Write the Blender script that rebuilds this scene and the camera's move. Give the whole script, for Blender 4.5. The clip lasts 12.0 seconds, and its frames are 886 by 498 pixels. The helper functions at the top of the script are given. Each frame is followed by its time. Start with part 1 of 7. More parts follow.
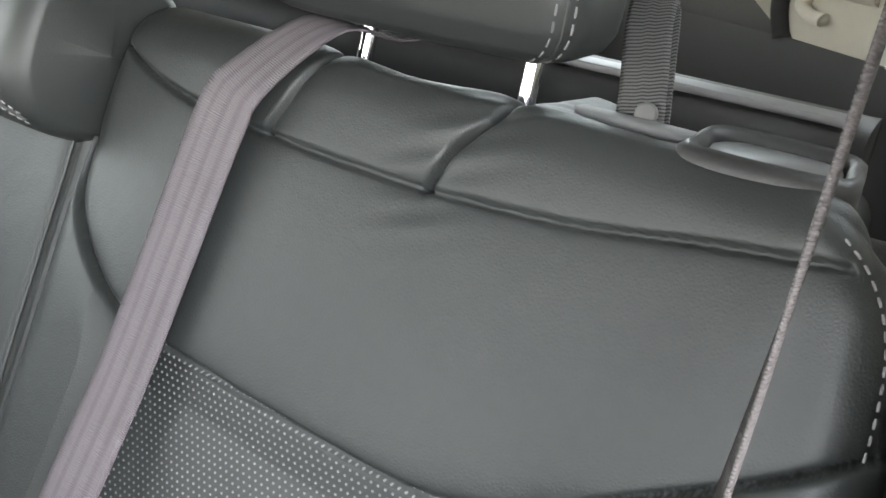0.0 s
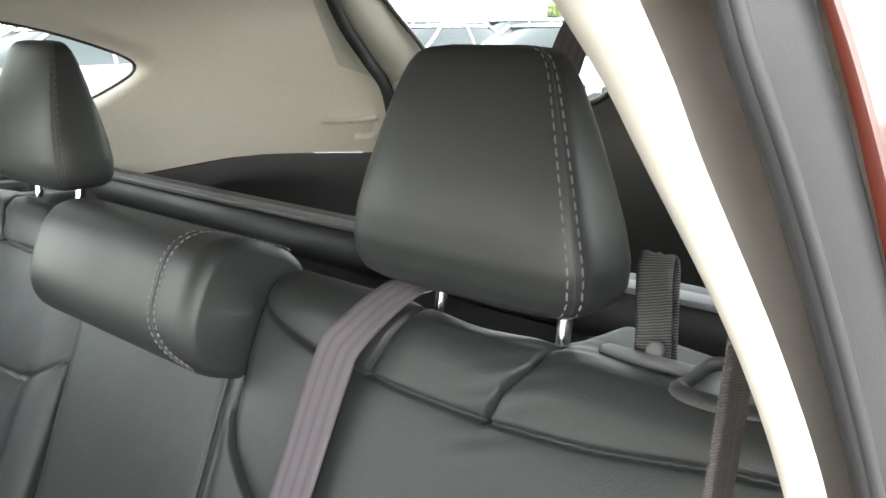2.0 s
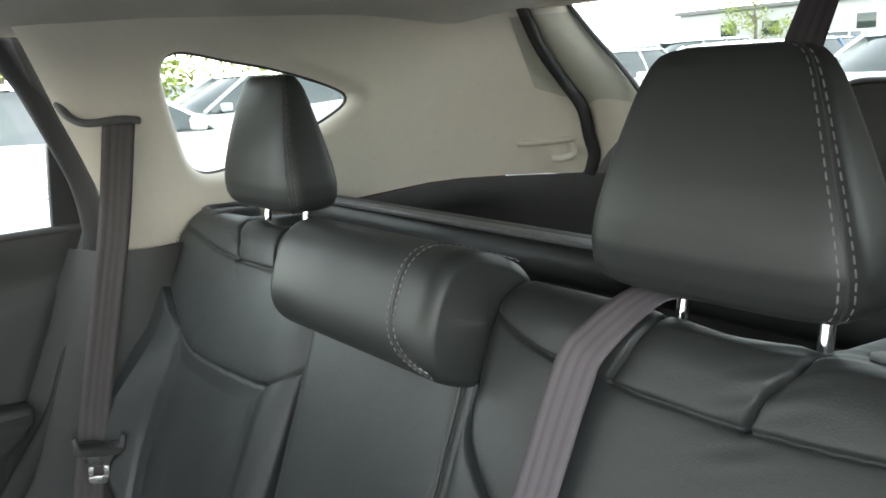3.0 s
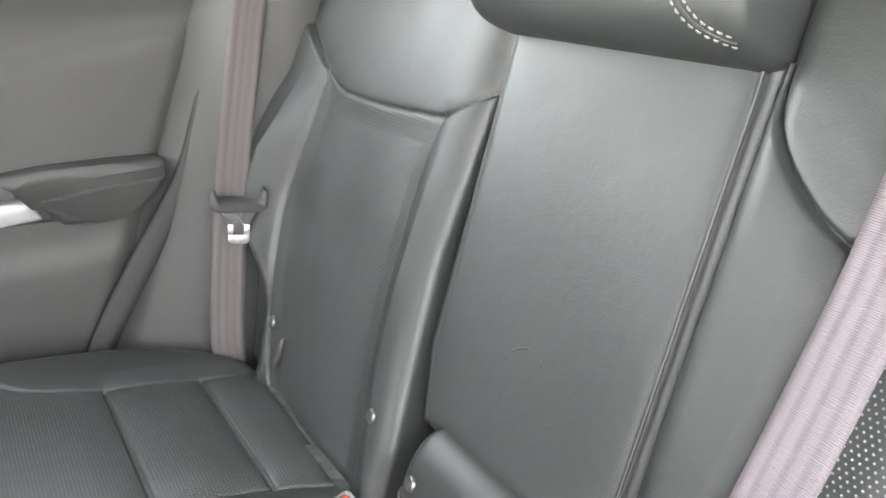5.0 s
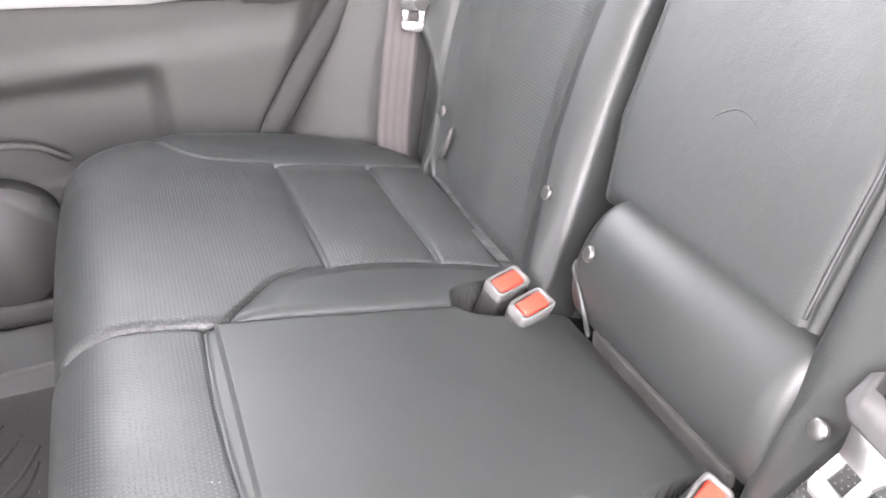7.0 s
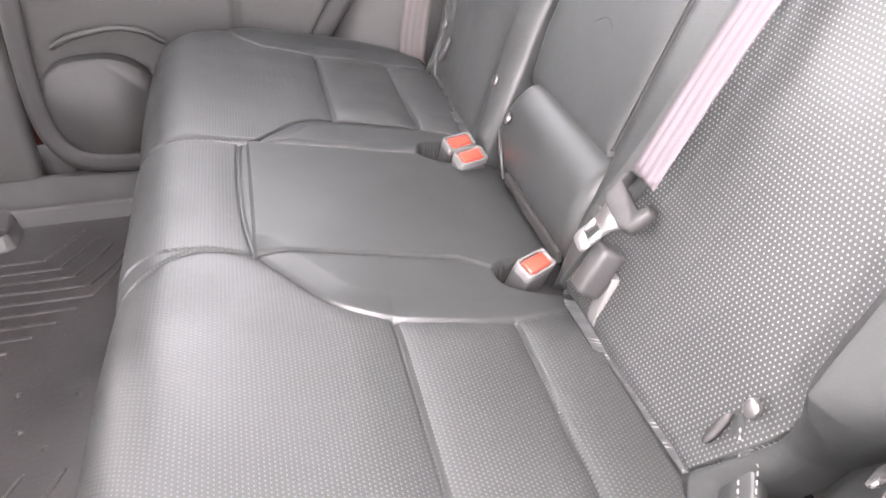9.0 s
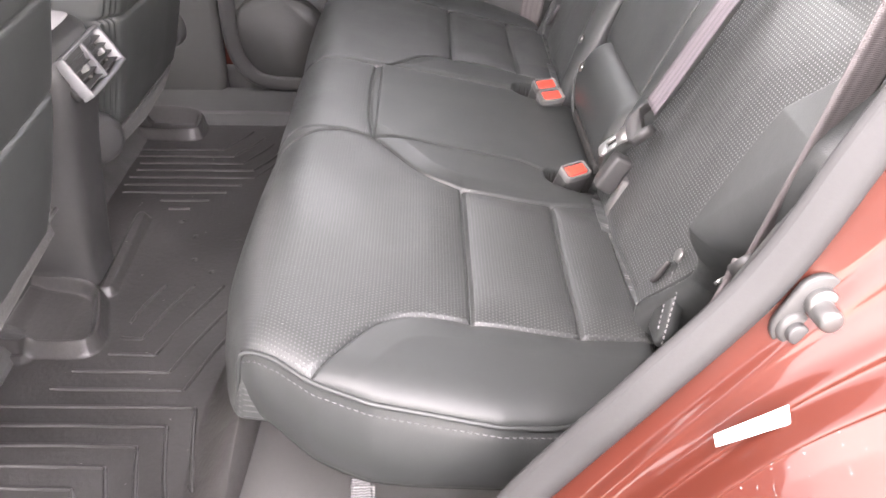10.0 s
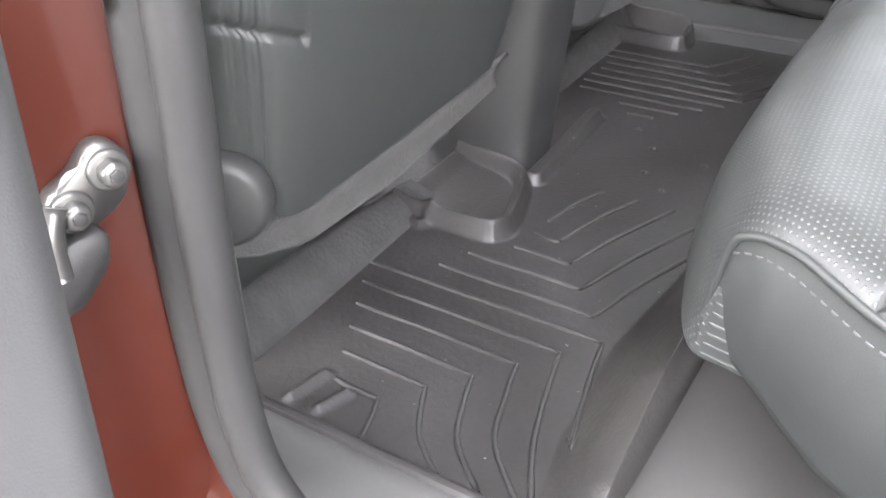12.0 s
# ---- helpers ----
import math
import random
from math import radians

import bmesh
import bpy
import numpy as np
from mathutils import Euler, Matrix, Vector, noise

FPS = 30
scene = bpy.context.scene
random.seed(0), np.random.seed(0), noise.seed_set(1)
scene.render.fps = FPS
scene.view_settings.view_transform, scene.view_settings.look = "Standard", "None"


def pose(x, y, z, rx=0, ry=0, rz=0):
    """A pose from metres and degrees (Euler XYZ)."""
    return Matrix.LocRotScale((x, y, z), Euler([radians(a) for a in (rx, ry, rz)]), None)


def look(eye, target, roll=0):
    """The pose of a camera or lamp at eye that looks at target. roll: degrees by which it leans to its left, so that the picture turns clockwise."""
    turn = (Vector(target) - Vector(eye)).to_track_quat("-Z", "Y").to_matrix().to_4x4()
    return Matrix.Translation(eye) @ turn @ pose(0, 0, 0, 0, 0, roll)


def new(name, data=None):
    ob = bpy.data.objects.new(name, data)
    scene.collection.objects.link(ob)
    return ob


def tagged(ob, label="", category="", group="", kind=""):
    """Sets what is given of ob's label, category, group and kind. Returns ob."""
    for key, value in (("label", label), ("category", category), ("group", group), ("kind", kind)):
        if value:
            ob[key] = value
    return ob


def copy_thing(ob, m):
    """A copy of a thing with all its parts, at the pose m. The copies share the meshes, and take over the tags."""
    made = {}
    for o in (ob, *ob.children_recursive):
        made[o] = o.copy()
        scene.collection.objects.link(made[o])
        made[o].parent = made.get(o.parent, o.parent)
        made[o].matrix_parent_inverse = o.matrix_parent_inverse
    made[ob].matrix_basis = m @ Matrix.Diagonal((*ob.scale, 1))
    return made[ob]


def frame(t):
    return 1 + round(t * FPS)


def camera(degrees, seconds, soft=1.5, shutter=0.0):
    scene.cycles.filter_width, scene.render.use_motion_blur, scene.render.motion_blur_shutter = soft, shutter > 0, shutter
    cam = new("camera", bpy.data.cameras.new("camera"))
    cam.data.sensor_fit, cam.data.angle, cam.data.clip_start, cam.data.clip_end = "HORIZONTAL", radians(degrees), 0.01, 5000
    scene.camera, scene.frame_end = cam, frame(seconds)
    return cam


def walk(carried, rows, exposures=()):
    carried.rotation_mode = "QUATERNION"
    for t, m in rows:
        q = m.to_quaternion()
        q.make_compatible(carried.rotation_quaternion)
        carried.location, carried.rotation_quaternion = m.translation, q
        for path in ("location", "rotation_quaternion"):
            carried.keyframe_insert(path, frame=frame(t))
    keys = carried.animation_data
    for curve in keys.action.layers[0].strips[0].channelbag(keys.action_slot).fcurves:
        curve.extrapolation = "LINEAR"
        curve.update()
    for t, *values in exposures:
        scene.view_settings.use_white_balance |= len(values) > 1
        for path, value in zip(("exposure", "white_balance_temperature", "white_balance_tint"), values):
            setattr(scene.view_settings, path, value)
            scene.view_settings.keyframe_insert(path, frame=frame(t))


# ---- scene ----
cam = camera(55.4, 12.0, soft=1.7)

PATH = [
    (0, (-0.177, 0.218, 1.426), (0.611, 0.688, 1.029), 7.2),
    (0.5, (-0.207, 0.207, 1.459), (0.526, 0.731, 1.025), 5.7),
    (1, (-0.226, 0.206, 1.514), (0.518, 0.733, 1.103), 3.1),
    (1.5, (-0.234, 0.140, 1.497), (0.524, 0.701, 1.164), 3.0),
    (2, (-0.237, 0.107, 1.546), (0.486, 0.750, 1.292), -0.4),
    (2.5, (-0.253, 0.117, 1.544), (0.413, 0.830, 1.323), -2.2),
    (2.8, (-0.276, 0.131, 1.538), (0.355, 0.879, 1.328), -2.8),
    (3, (-0.289, 0.141, 1.532), (0.295, 0.924, 1.319), -3.7),
    (3.5, (-0.325, 0.174, 1.500), (0.184, 1.001, 1.260), -4.4),
    (3.7, (-0.322, 0.200, 1.472), (0.177, 1.024, 1.205), -4.1),
    (5.3, (-0.305, 0.397, 1.312), (0.126, 1.213, 0.927), -4.1),
    (5.5, (-0.315, 0.407, 1.299), (0.077, 1.240, 0.908), -5.1),
    (6, (-0.349, 0.409, 1.284), (-0.005, 1.259, 0.884), -4.8),
    (6.5, (-0.365, 0.404, 1.239), (-0.057, 1.233, 0.773), -3.4),
    (7, (-0.358, 0.385, 1.215), (-0.075, 1.208, 0.723), -3.2),
    (7.5, (-0.334, 0.350, 1.197), (-0.071, 1.159, 0.672), -2.4),
    (7.7, (-0.338, 0.327, 1.201), (-0.068, 1.132, 0.673), -1.5),
    (9.3, (-0.310, -0.083, 1.288), (-0.187, 0.753, 0.754), -0.9),
    (9.5, (-0.302, -0.134, 1.307), (-0.227, 0.700, 0.761), -1.0),
    (10, (-0.278, -0.367, 1.336), (-0.253, 0.469, 0.788), 1.3),
    (10.3, (-0.238, -0.521, 1.378), (-0.248, 0.310, 0.822), 2.7),
    (10.5, (-0.194, -0.587, 1.413), (-0.252, 0.241, 0.855), 2.9),
    (10.7, (-0.144, -0.635, 1.445), (-0.265, 0.182, 0.881), 2.1),
    (11, (-0.076, -0.675, 1.451), (-0.332, 0.110, 0.888), 1.6),
    (11.2, (-0.093, -0.650, 1.415), (-0.428, 0.105, 0.852), 1.2),
    (11.5, (-0.199, -0.501, 1.296), (-0.567, 0.242, 0.737), 1.9),
    (11.7, (-0.283, -0.325, 1.183), (-0.678, 0.402, 0.621), -1.6),
    (12, (-0.398, -0.133, 1.031), (-0.827, 0.584, 0.481), -0.5),
]

walk(cam, [(t, look(e, g, r)) for t, e, g, r in PATH],
     exposures=[(0, 3.0, 6700, 10), (0.5, 3.85, 6700, 11), (1.0, 3.7, 6700, 13), (1.5, 3.3, 6700, 13), (2.0, 2.7, 6800, 10), (2.5, 2.25, 6800, 10), (3.0, 2.15, 6600, 6), (3.7, 2.42, 6700, 6), (5.3, 4.3, 7000, 15),
                (6.5, 4.75, 7050, 19), (7.7, 4.92, 7100, 22), (9.3, 4.45, 7250, 25), (10.0, 3.95, 7300, 24), (10.5, 3.6, 7250, 19), (11.0, 3.6, 7050, 15), (11.5, 3.33, 6800, 12), (12, 3.95, 6900, 15)])

# ---- world and light: bright overcast day ----
world = bpy.data.worlds.new("overcast_sky")
scene.world = world
world.use_nodes = True
wn = world.node_tree.nodes
sky = wn.new("ShaderNodeTexSky")
sky.sky_type = "NISHITA"
sky.sun_disc = False
sky.sun_elevation, sky.sun_rotation = radians(51), radians(-152)
sky.dust_density, sky.air_density, sky.ozone_density = 0.3, 1.3, 1.0
grey = wn.new("ShaderNodeHueSaturation")  # thick cloud: little colour left in the sky
grey.inputs["Saturation"].default_value = 0.25
world.node_tree.links.new(sky.outputs[0], grey.inputs["Color"])
world.node_tree.links.new(grey.outputs[0], wn["Background"].inputs[0])
wn["Background"].inputs[1].default_value = 0.30
sun_lamp = bpy.data.lights.new("sun", "SUN")
sun_lamp.energy, sun_lamp.angle, sun_lamp.color = 0.28, radians(60), (1.0, 0.97, 0.93)
sun_ob = new("sun", sun_lamp)
sun_ob.matrix_world = look((-3.4, -5.4, 10), (0, 0.9, 0.8))


def sky_window(name, eye, target, w, h, watts):
    """Skylight that comes in through an opening of the cabin."""
    d = bpy.data.lights.new(name, "AREA")
    d.shape, d.size, d.size_y, d.energy, d.color = "RECTANGLE", w, h, watts, (0.97, 1.0, 1.0)
    ob = new(name, d)
    ob.matrix_world = look(eye, target)


sky_window("windscreen_light", (-1.75, 0.91, 1.45), (0.0, 0.91, 1.05), 1.3, 0.55, 0.08)
sky_window("front_side_light", (-1.45, 1.64, 1.44), (-0.6, 0.6, 0.9), 0.9, 0.36, 0.6)
sky_window("driver_side_light", (-1.45, 0.20, 1.44), (-0.6, 1.2, 0.9), 0.9, 0.36, 0.45)


# ---- small tools ----
def nodes_of(name):
    m = bpy.data.materials.new(name)
    m.use_nodes = True
    return m, m.node_tree.nodes, m.node_tree.links, m.node_tree.nodes["Principled BSDF"]


def surface(name, color, rough=0.5, metal=0.0, vary=0.12, scale=9.0, grain=0.0, grain_scale=300.0, fine=0.0, fine_scale=40.0,
            coat=0.0, sheen=0.0, spec=0.5, rough_vary=0.08, cells=False):
    """Procedural surface: colour drift at two scales, grain relief and softer waves."""
    m, n, l, b = nodes_of(name)
    tc = n.new("ShaderNodeTexCoord")
    big = n.new("ShaderNodeTexNoise"); big.inputs["Scale"].default_value = scale; big.inputs["Detail"].default_value = 6
    small = n.new("ShaderNodeTexNoise"); small.inputs["Scale"].default_value = scale * 23; small.inputs["Detail"].default_value = 3
    for t in (big, small):
        l.new(tc.outputs["Object"], t.inputs["Vector"])
    mix = n.new("ShaderNodeMath"); mix.operation = "MULTIPLY_ADD"
    l.new(small.outputs["Fac"], mix.inputs[0]); mix.inputs[1].default_value = 0.35
    l.new(big.outputs["Fac"], mix.inputs[2])
    ramp = n.new("ShaderNodeValToRGB")
    lo = [max(c * (1 - vary), 0) for c in color]; hi = [min(c * (1 + vary), 1) for c in color]
    ramp.color_ramp.elements[0].position, ramp.color_ramp.elements[1].position = 0.42, 0.95
    ramp.color_ramp.elements[0].color, ramp.color_ramp.elements[1].color = (*lo, 1), (*hi, 1)
    l.new(mix.outputs[0], ramp.inputs[0]); l.new(ramp.outputs[0], b.inputs["Base Color"])
    rr = n.new("ShaderNodeMapRange")
    rr.inputs["From Min"].default_value, rr.inputs["From Max"].default_value = 0.3, 0.7
    rr.inputs["To Min"].default_value, rr.inputs["To Max"].default_value = max(rough - rough_vary, 0.02), min(rough + rough_vary, 1)
    l.new(big.outputs["Fac"], rr.inputs[0]); l.new(rr.outputs[0], b.inputs["Roughness"])
    b.inputs["Metallic"].default_value = metal
    b.inputs["Specular IOR Level"].default_value = spec
    b.inputs["Coat Weight"].default_value = coat; b.inputs["Coat Roughness"].default_value = 0.06
    b.inputs["Sheen Weight"].default_value = sheen; b.inputs["Sheen Roughness"].default_value = 0.5
    last = None
    if fine:
        fn = n.new("ShaderNodeTexNoise"); fn.inputs["Scale"].default_value = fine_scale; fn.inputs["Detail"].default_value = 4
        l.new(tc.outputs["Object"], fn.inputs["Vector"])
        bp = n.new("ShaderNodeBump"); bp.inputs["Strength"].default_value = fine; bp.inputs["Distance"].default_value = 0.004
        l.new(fn.outputs["Fac"], bp.inputs["Height"]); last = bp
    if grain:
        if cells:
            gn = n.new("ShaderNodeTexVoronoi"); gn.feature = "DISTANCE_TO_EDGE"; out = gn.outputs["Distance"]
        else:
            gn = n.new("ShaderNodeTexNoise"); out = gn.outputs["Fac"]
        gn.inputs["Scale"].default_value = grain_scale
        l.new(tc.outputs["Object"], gn.inputs["Vector"])
        bp = n.new("ShaderNodeBump"); bp.inputs["Strength"].default_value = grain; bp.inputs["Distance"].default_value = 0.0006
        l.new(out, bp.inputs["Height"])
        if last:
            l.new(last.outputs[0], bp.inputs["Normal"])
        last = bp
    if last:
        l.new(last.outputs[0], b.inputs["Normal"])
    return m


def dotted(name, color, dot, pitch=0.0052, radius=0.0010, rough=0.45):
    """Perforated leather: a staggered grid of small pale holes over the UV map, which is in metres."""
    m = surface(name, color, rough, vary=0.12, grain=0.2, grain_scale=900, cells=True, fine=0.08, fine_scale=60, spec=0.55)
    n, l = m.node_tree.nodes, m.node_tree.links
    b = n["Principled BSDF"]
    uv = n.new("ShaderNodeUVMap")
    sep = n.new("ShaderNodeSeparateXYZ"); l.new(uv.outputs[0], sep.inputs[0])

    def mth(op, a, bb=None):
        k = n.new("ShaderNodeMath"); k.operation = op
        for i, v in enumerate((a, bb)):
            if v is None:
                continue
            if isinstance(v, (int, float)):
                k.inputs[i].default_value = v
            else:
                l.new(v, k.inputs[i])
        return k.outputs[0]
    vrow = mth("DIVIDE", sep.outputs[1], pitch * 0.87)
    row = mth("FLOOR", vrow)
    odd = mth("MULTIPLY", mth("MODULO", row, 2.0), 0.5)
    u = mth("ADD", mth("DIVIDE", sep.outputs[0], pitch), odd)
    du = mth("MULTIPLY", mth("SUBTRACT", mth("FRACT", u), 0.5), pitch)
    dv = mth("MULTIPLY", mth("SUBTRACT", mth("FRACT", vrow), 0.5), pitch * 0.87)
    d2 = mth("SQRT", mth("ADD", mth("MULTIPLY", du, du), mth("MULTIPLY", dv, dv)))
    edge = n.new("ShaderNodeMapRange"); edge.inputs["From Min"].default_value = radius * 0.7; edge.inputs["From Max"].default_value = radius * 1.3
    edge.inputs["To Min"].default_value, edge.inputs["To Max"].default_value = 1.0, 0.0
    l.new(d2, edge.inputs[0])
    mixc = n.new("ShaderNodeMix"); mixc.data_type = "RGBA"
    l.new(edge.outputs[0], mixc.inputs[0])
    old = b.inputs["Base Color"].links[0].from_socket
    l.new(old, mixc.inputs[6]); mixc.inputs[7].default_value = (*dot, 1)
    l.new(mixc.outputs[2], b.inputs["Base Color"])
    bp = n.new("ShaderNodeBump"); bp.inputs["Strength"].default_value = 0.5; bp.inputs["Distance"].default_value = 0.001; bp.invert = True
    l.new(edge.outputs[0], bp.inputs["Height"]); l.new(b.inputs["Normal"].links[0].from_socket, bp.inputs["Normal"])
    l.new(bp.outputs[0], b.inputs["Normal"])
    return m


def woven(name, color, color2, across=0.008, along=0.0016, rough=0.6, ribs=False):
    """Webbing: fine cross ribs along the belt and lengthwise stripes, over the UV map in metres."""
    m, n, l, b = nodes_of(name)
    uv = n.new("ShaderNodeUVMap")
    w1 = n.new("ShaderNodeTexWave"); w1.wave_type = "BANDS"; w1.bands_direction = "X"; w1.inputs["Scale"].default_value = 0.314 / across
    w2 = n.new("ShaderNodeTexWave"); w2.wave_type = "BANDS"; w2.bands_direction = "Y"; w2.inputs["Scale"].default_value = 0.314 / along
    w1.inputs["Distortion"].default_value = 0.3; w2.inputs["Distortion"].default_value = 0.1
    ns = n.new("ShaderNodeTexNoise"); ns.inputs["Scale"].default_value = 22
    for t in (w1, w2, ns):
        l.new(uv.outputs[0], t.inputs["Vector"])
    r = n.new("ShaderNodeValToRGB")
    r.color_ramp.elements[0].color, r.color_ramp.elements[1].color = (*color2, 1), (*color, 1)
    r.color_ramp.elements[0].position, r.color_ramp.elements[1].position = 0.15, 0.75
    mx = n.new("ShaderNodeMath"); mx.operation = "MULTIPLY_ADD"; mx.inputs[1].default_value = 0.3
    l.new(ns.outputs["Fac"], mx.inputs[0]); l.new((w2 if ribs else w1).outputs["Fac"], mx.inputs[2])
    l.new(mx.outputs[0], r.inputs[0]); l.new(r.outputs[0], b.inputs["Base Color"])
    ad = n.new("ShaderNodeMath"); ad.operation = "ADD"
    l.new(w1.outputs["Fac"], ad.inputs[0]); l.new(w2.outputs["Fac"], ad.inputs[1])
    bp = n.new("ShaderNodeBump"); bp.inputs["Strength"].default_value = 0.5; bp.inputs["Distance"].default_value = 0.0008
    l.new(ad.outputs[0], bp.inputs["Height"]); l.new(bp.outputs[0], b.inputs["Normal"])
    b.inputs["Roughness"].default_value = rough + 0.15
    b.inputs["Specular IOR Level"].default_value = 0.25
    return m


def clear_glass(name, tint=(0.9, 0.95, 0.93), thin=0.12):
    m, n, l, b = nodes_of(name)
    t = n.new("ShaderNodeBsdfTransparent"); t.inputs[0].default_value = (*tint, 1)
    g = n.new("ShaderNodeBsdfGlossy"); g.inputs["Roughness"].default_value = 0.02
    lw = n.new("ShaderNodeLayerWeight"); lw.inputs[0].default_value = 0.5
    pw = n.new("ShaderNodeMath"); pw.operation = "POWER"; pw.inputs[1].default_value = 4.0
    l.new(lw.outputs["Facing"], pw.inputs[0])
    fr = n.new("ShaderNodeMath"); fr.operation = "MULTIPLY_ADD"; fr.inputs[1].default_value, fr.inputs[2].default_value = 0.7, 0.04
    l.new(pw.outputs[0], fr.inputs[0])
    mx = n.new("ShaderNodeMixShader")
    l.new(fr.outputs[0], mx.inputs[0]); l.new(t.outputs[0], mx.inputs[1]); l.new(g.outputs[0], mx.inputs[2])
    l.new(mx.outputs[0], n["Material Output"].inputs[0])
    return m


LEATHER = surface("black_leather", (0.024, 0.0265, 0.026), 0.47, vary=0.12, scale=5, grain=0.36, grain_scale=430, cells=True, fine=0.12, fine_scale=60, spec=0.45)
LEATHER_SOFT = surface("smooth_black_leather", (0.024, 0.0265, 0.026), 0.48, vary=0.10, scale=4, grain=0.18, grain_scale=450, cells=True, fine=0.08, fine_scale=25, spec=0.45)
PERF = dotted("perforated_leather", (0.026, 0.0285, 0.028), (0.17, 0.175, 0.175), radius=0.00085)
PERF_SEAT = dotted("fine_perforated_leather", (0.026, 0.0285, 0.028), (0.070, 0.072, 0.072), pitch=0.0046, radius=0.0008)
THREAD = surface("grey_thread", (0.17, 0.17, 0.17), 0.7, scale=60)
THREAD_DARK = surface("dark_thread", (0.06, 0.06, 0.062), 0.6, scale=60)
BELT_GREY = woven("grey_belt_webbing", (0.130, 0.114, 0.124), (0.102, 0.089, 0.098), across=0.012)
BELT_BLACK = woven("dark_belt_webbing", (0.095, 0.086, 0.086), (0.082, 0.074, 0.074), across=0.012)
STRAP = woven("black_strap_webbing", (0.11, 0.11, 0.11), (0.012, 0.012, 0.012), across=0.02, along=0.0022, ribs=True)
STRAP_GREY = woven("grey_strap_webbing", (0.085, 0.085, 0.085), (0.035, 0.035, 0.035), across=0.02, along=0.003, ribs=True)
PLASTIC = surface("black_plastic", (0.035, 0.035, 0.035), 0.5, vary=0.2, grain=0.25, grain_scale=1100, fine=0.05)
PLASTIC_GREY = surface("dark_grey_trim", (0.095, 0.094, 0.092), 0.55, vary=0.1, grain=0.3, grain_scale=1000)
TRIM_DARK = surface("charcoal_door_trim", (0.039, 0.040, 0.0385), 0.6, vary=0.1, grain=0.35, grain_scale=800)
DOOR_GREY = surface("grey_door_panel", (0.062, 0.063, 0.065), 0.55, vary=0.06, grain=0.3, grain_scale=900)
DOOR_DARK = surface("dark_grey_door_panel", (0.040, 0.041, 0.043), 0.6, vary=0.08, grain=0.35, grain_scale=800)
SEAT_VINYL = surface("dark_grey_vinyl", (0.037, 0.040, 0.039), 0.42, vary=0.1, scale=5, grain=0.3, grain_scale=420, cells=True, fine=0.08, fine_scale=30)
SATIN_GREY = surface("satin_grey_panel", (0.15, 0.15, 0.15), 0.5, vary=0.06, grain=0.1, grain_scale=1200)
BEIGE = surface("beige_pillar_trim", (0.62, 0.58, 0.50), 0.72, vary=0.05, scale=4, grain=0.3, grain_scale=900)
HEADLINER = surface("beige_headliner_cloth", (0.55, 0.52, 0.46), 0.95, vary=0.07, grain=0.6, grain_scale=900, sheen=0.2)
CHROME = surface("chrome", (0.75, 0.76, 0.78), 0.14, 1.0, vary=0.05, rough_vary=0.05)
SILVER = surface("silver_trim", (0.36, 0.36, 0.365), 0.4, 0.3, vary=0.05, rough_vary=0.06)
SATIN_SILVER = surface("satin_silver_edge", (0.140, 0.140, 0.145), 0.42, 0.25, vary=0.05, rough_vary=0.05)
STEEL = surface("zinc_steel", (0.17, 0.17, 0.165), 0.33, 0.8, vary=0.12)
RED_BUTTON = surface("orange_red_button", (0.60, 0.055, 0.035), 0.45, vary=0.08)
RUBBER = surface("rubber_seal", (0.027, 0.027, 0.027), 0.6, vary=0.15, grain=0.2, grain_scale=700, spec=0.35)
MAT_RUBBER = surface("rubber_floor_mat", (0.044, 0.042, 0.041), 0.36, vary=0.3, scale=7, grain=0.45, grain_scale=480, fine=0.16, fine_scale=130)
CARPET = surface("charcoal_carpet", (0.056, 0.055, 0.054), 0.98, vary=0.3, scale=30, grain=1.0, grain_scale=900, sheen=0.08, fine=0.4, fine_scale=160)
FELT = surface("dark_felt", (0.026, 0.026, 0.025), 0.98, vary=0.3, scale=40, grain=1.0, grain_scale=900, spec=0.2)
PAINT = surface("copper_red_paint", (0.053, 0.0104, 0.0058), 0.5, 0.0, vary=0.08, scale=3, grain=0.05, grain_scale=2500, coat=0.27, rough_vary=0.05, spec=0.15)
CLADDING = surface("grey_plastic_cladding", (0.034, 0.034, 0.036), 0.58, spec=0.18, vary=0.15, scale=12, grain=0.3, grain_scale=900)
TYRE = surface("tyre_rubber", (0.015, 0.0145, 0.014), 0.85, spec=0.25, vary=0.35, scale=20, grain=0.5, grain_scale=300)
BUMPER = surface("grey_rubber_bumper", (0.045, 0.045, 0.044), 0.45, vary=0.12, spec=0.35)
ARCH = surface("black_arch_trim", (0.046, 0.0462, 0.045), 0.55, vary=0.12, grain=0.35, grain_scale=800)
BRIGHT = surface("bright_steel", (0.42, 0.42, 0.415), 0.30, 0.85, vary=0.05)
WHITE_LABEL = surface("white_label", (0.8, 0.8, 0.8), 0.5, vary=0.03)
GREY_INK = surface("grey_ink", (0.22, 0.22, 0.23), 0.6)
GLASS = clear_glass("window_glass")
PRIVACY = clear_glass("tinted_rear_glass", (0.70, 0.74, 0.72))
YELLOW = surface("yellow_foam", (0.55, 0.36, 0.08), 0.8)

C = 0.91  # the car's middle


def far(y):
    return 2 * C - y


def tag_mesh(name, me, mat, parent=None, label="", smooth=True):
    ob = new(name, me)
    for m in (mat if isinstance(mat, (list, tuple)) else [mat]):
        me.materials.append(m)
    if smooth:
        me.polygons.foreach_set("use_smooth", [True] * len(me.polygons))
    if parent:
        ob.parent = parent
    if label:
        ob["label"] = label
    return ob


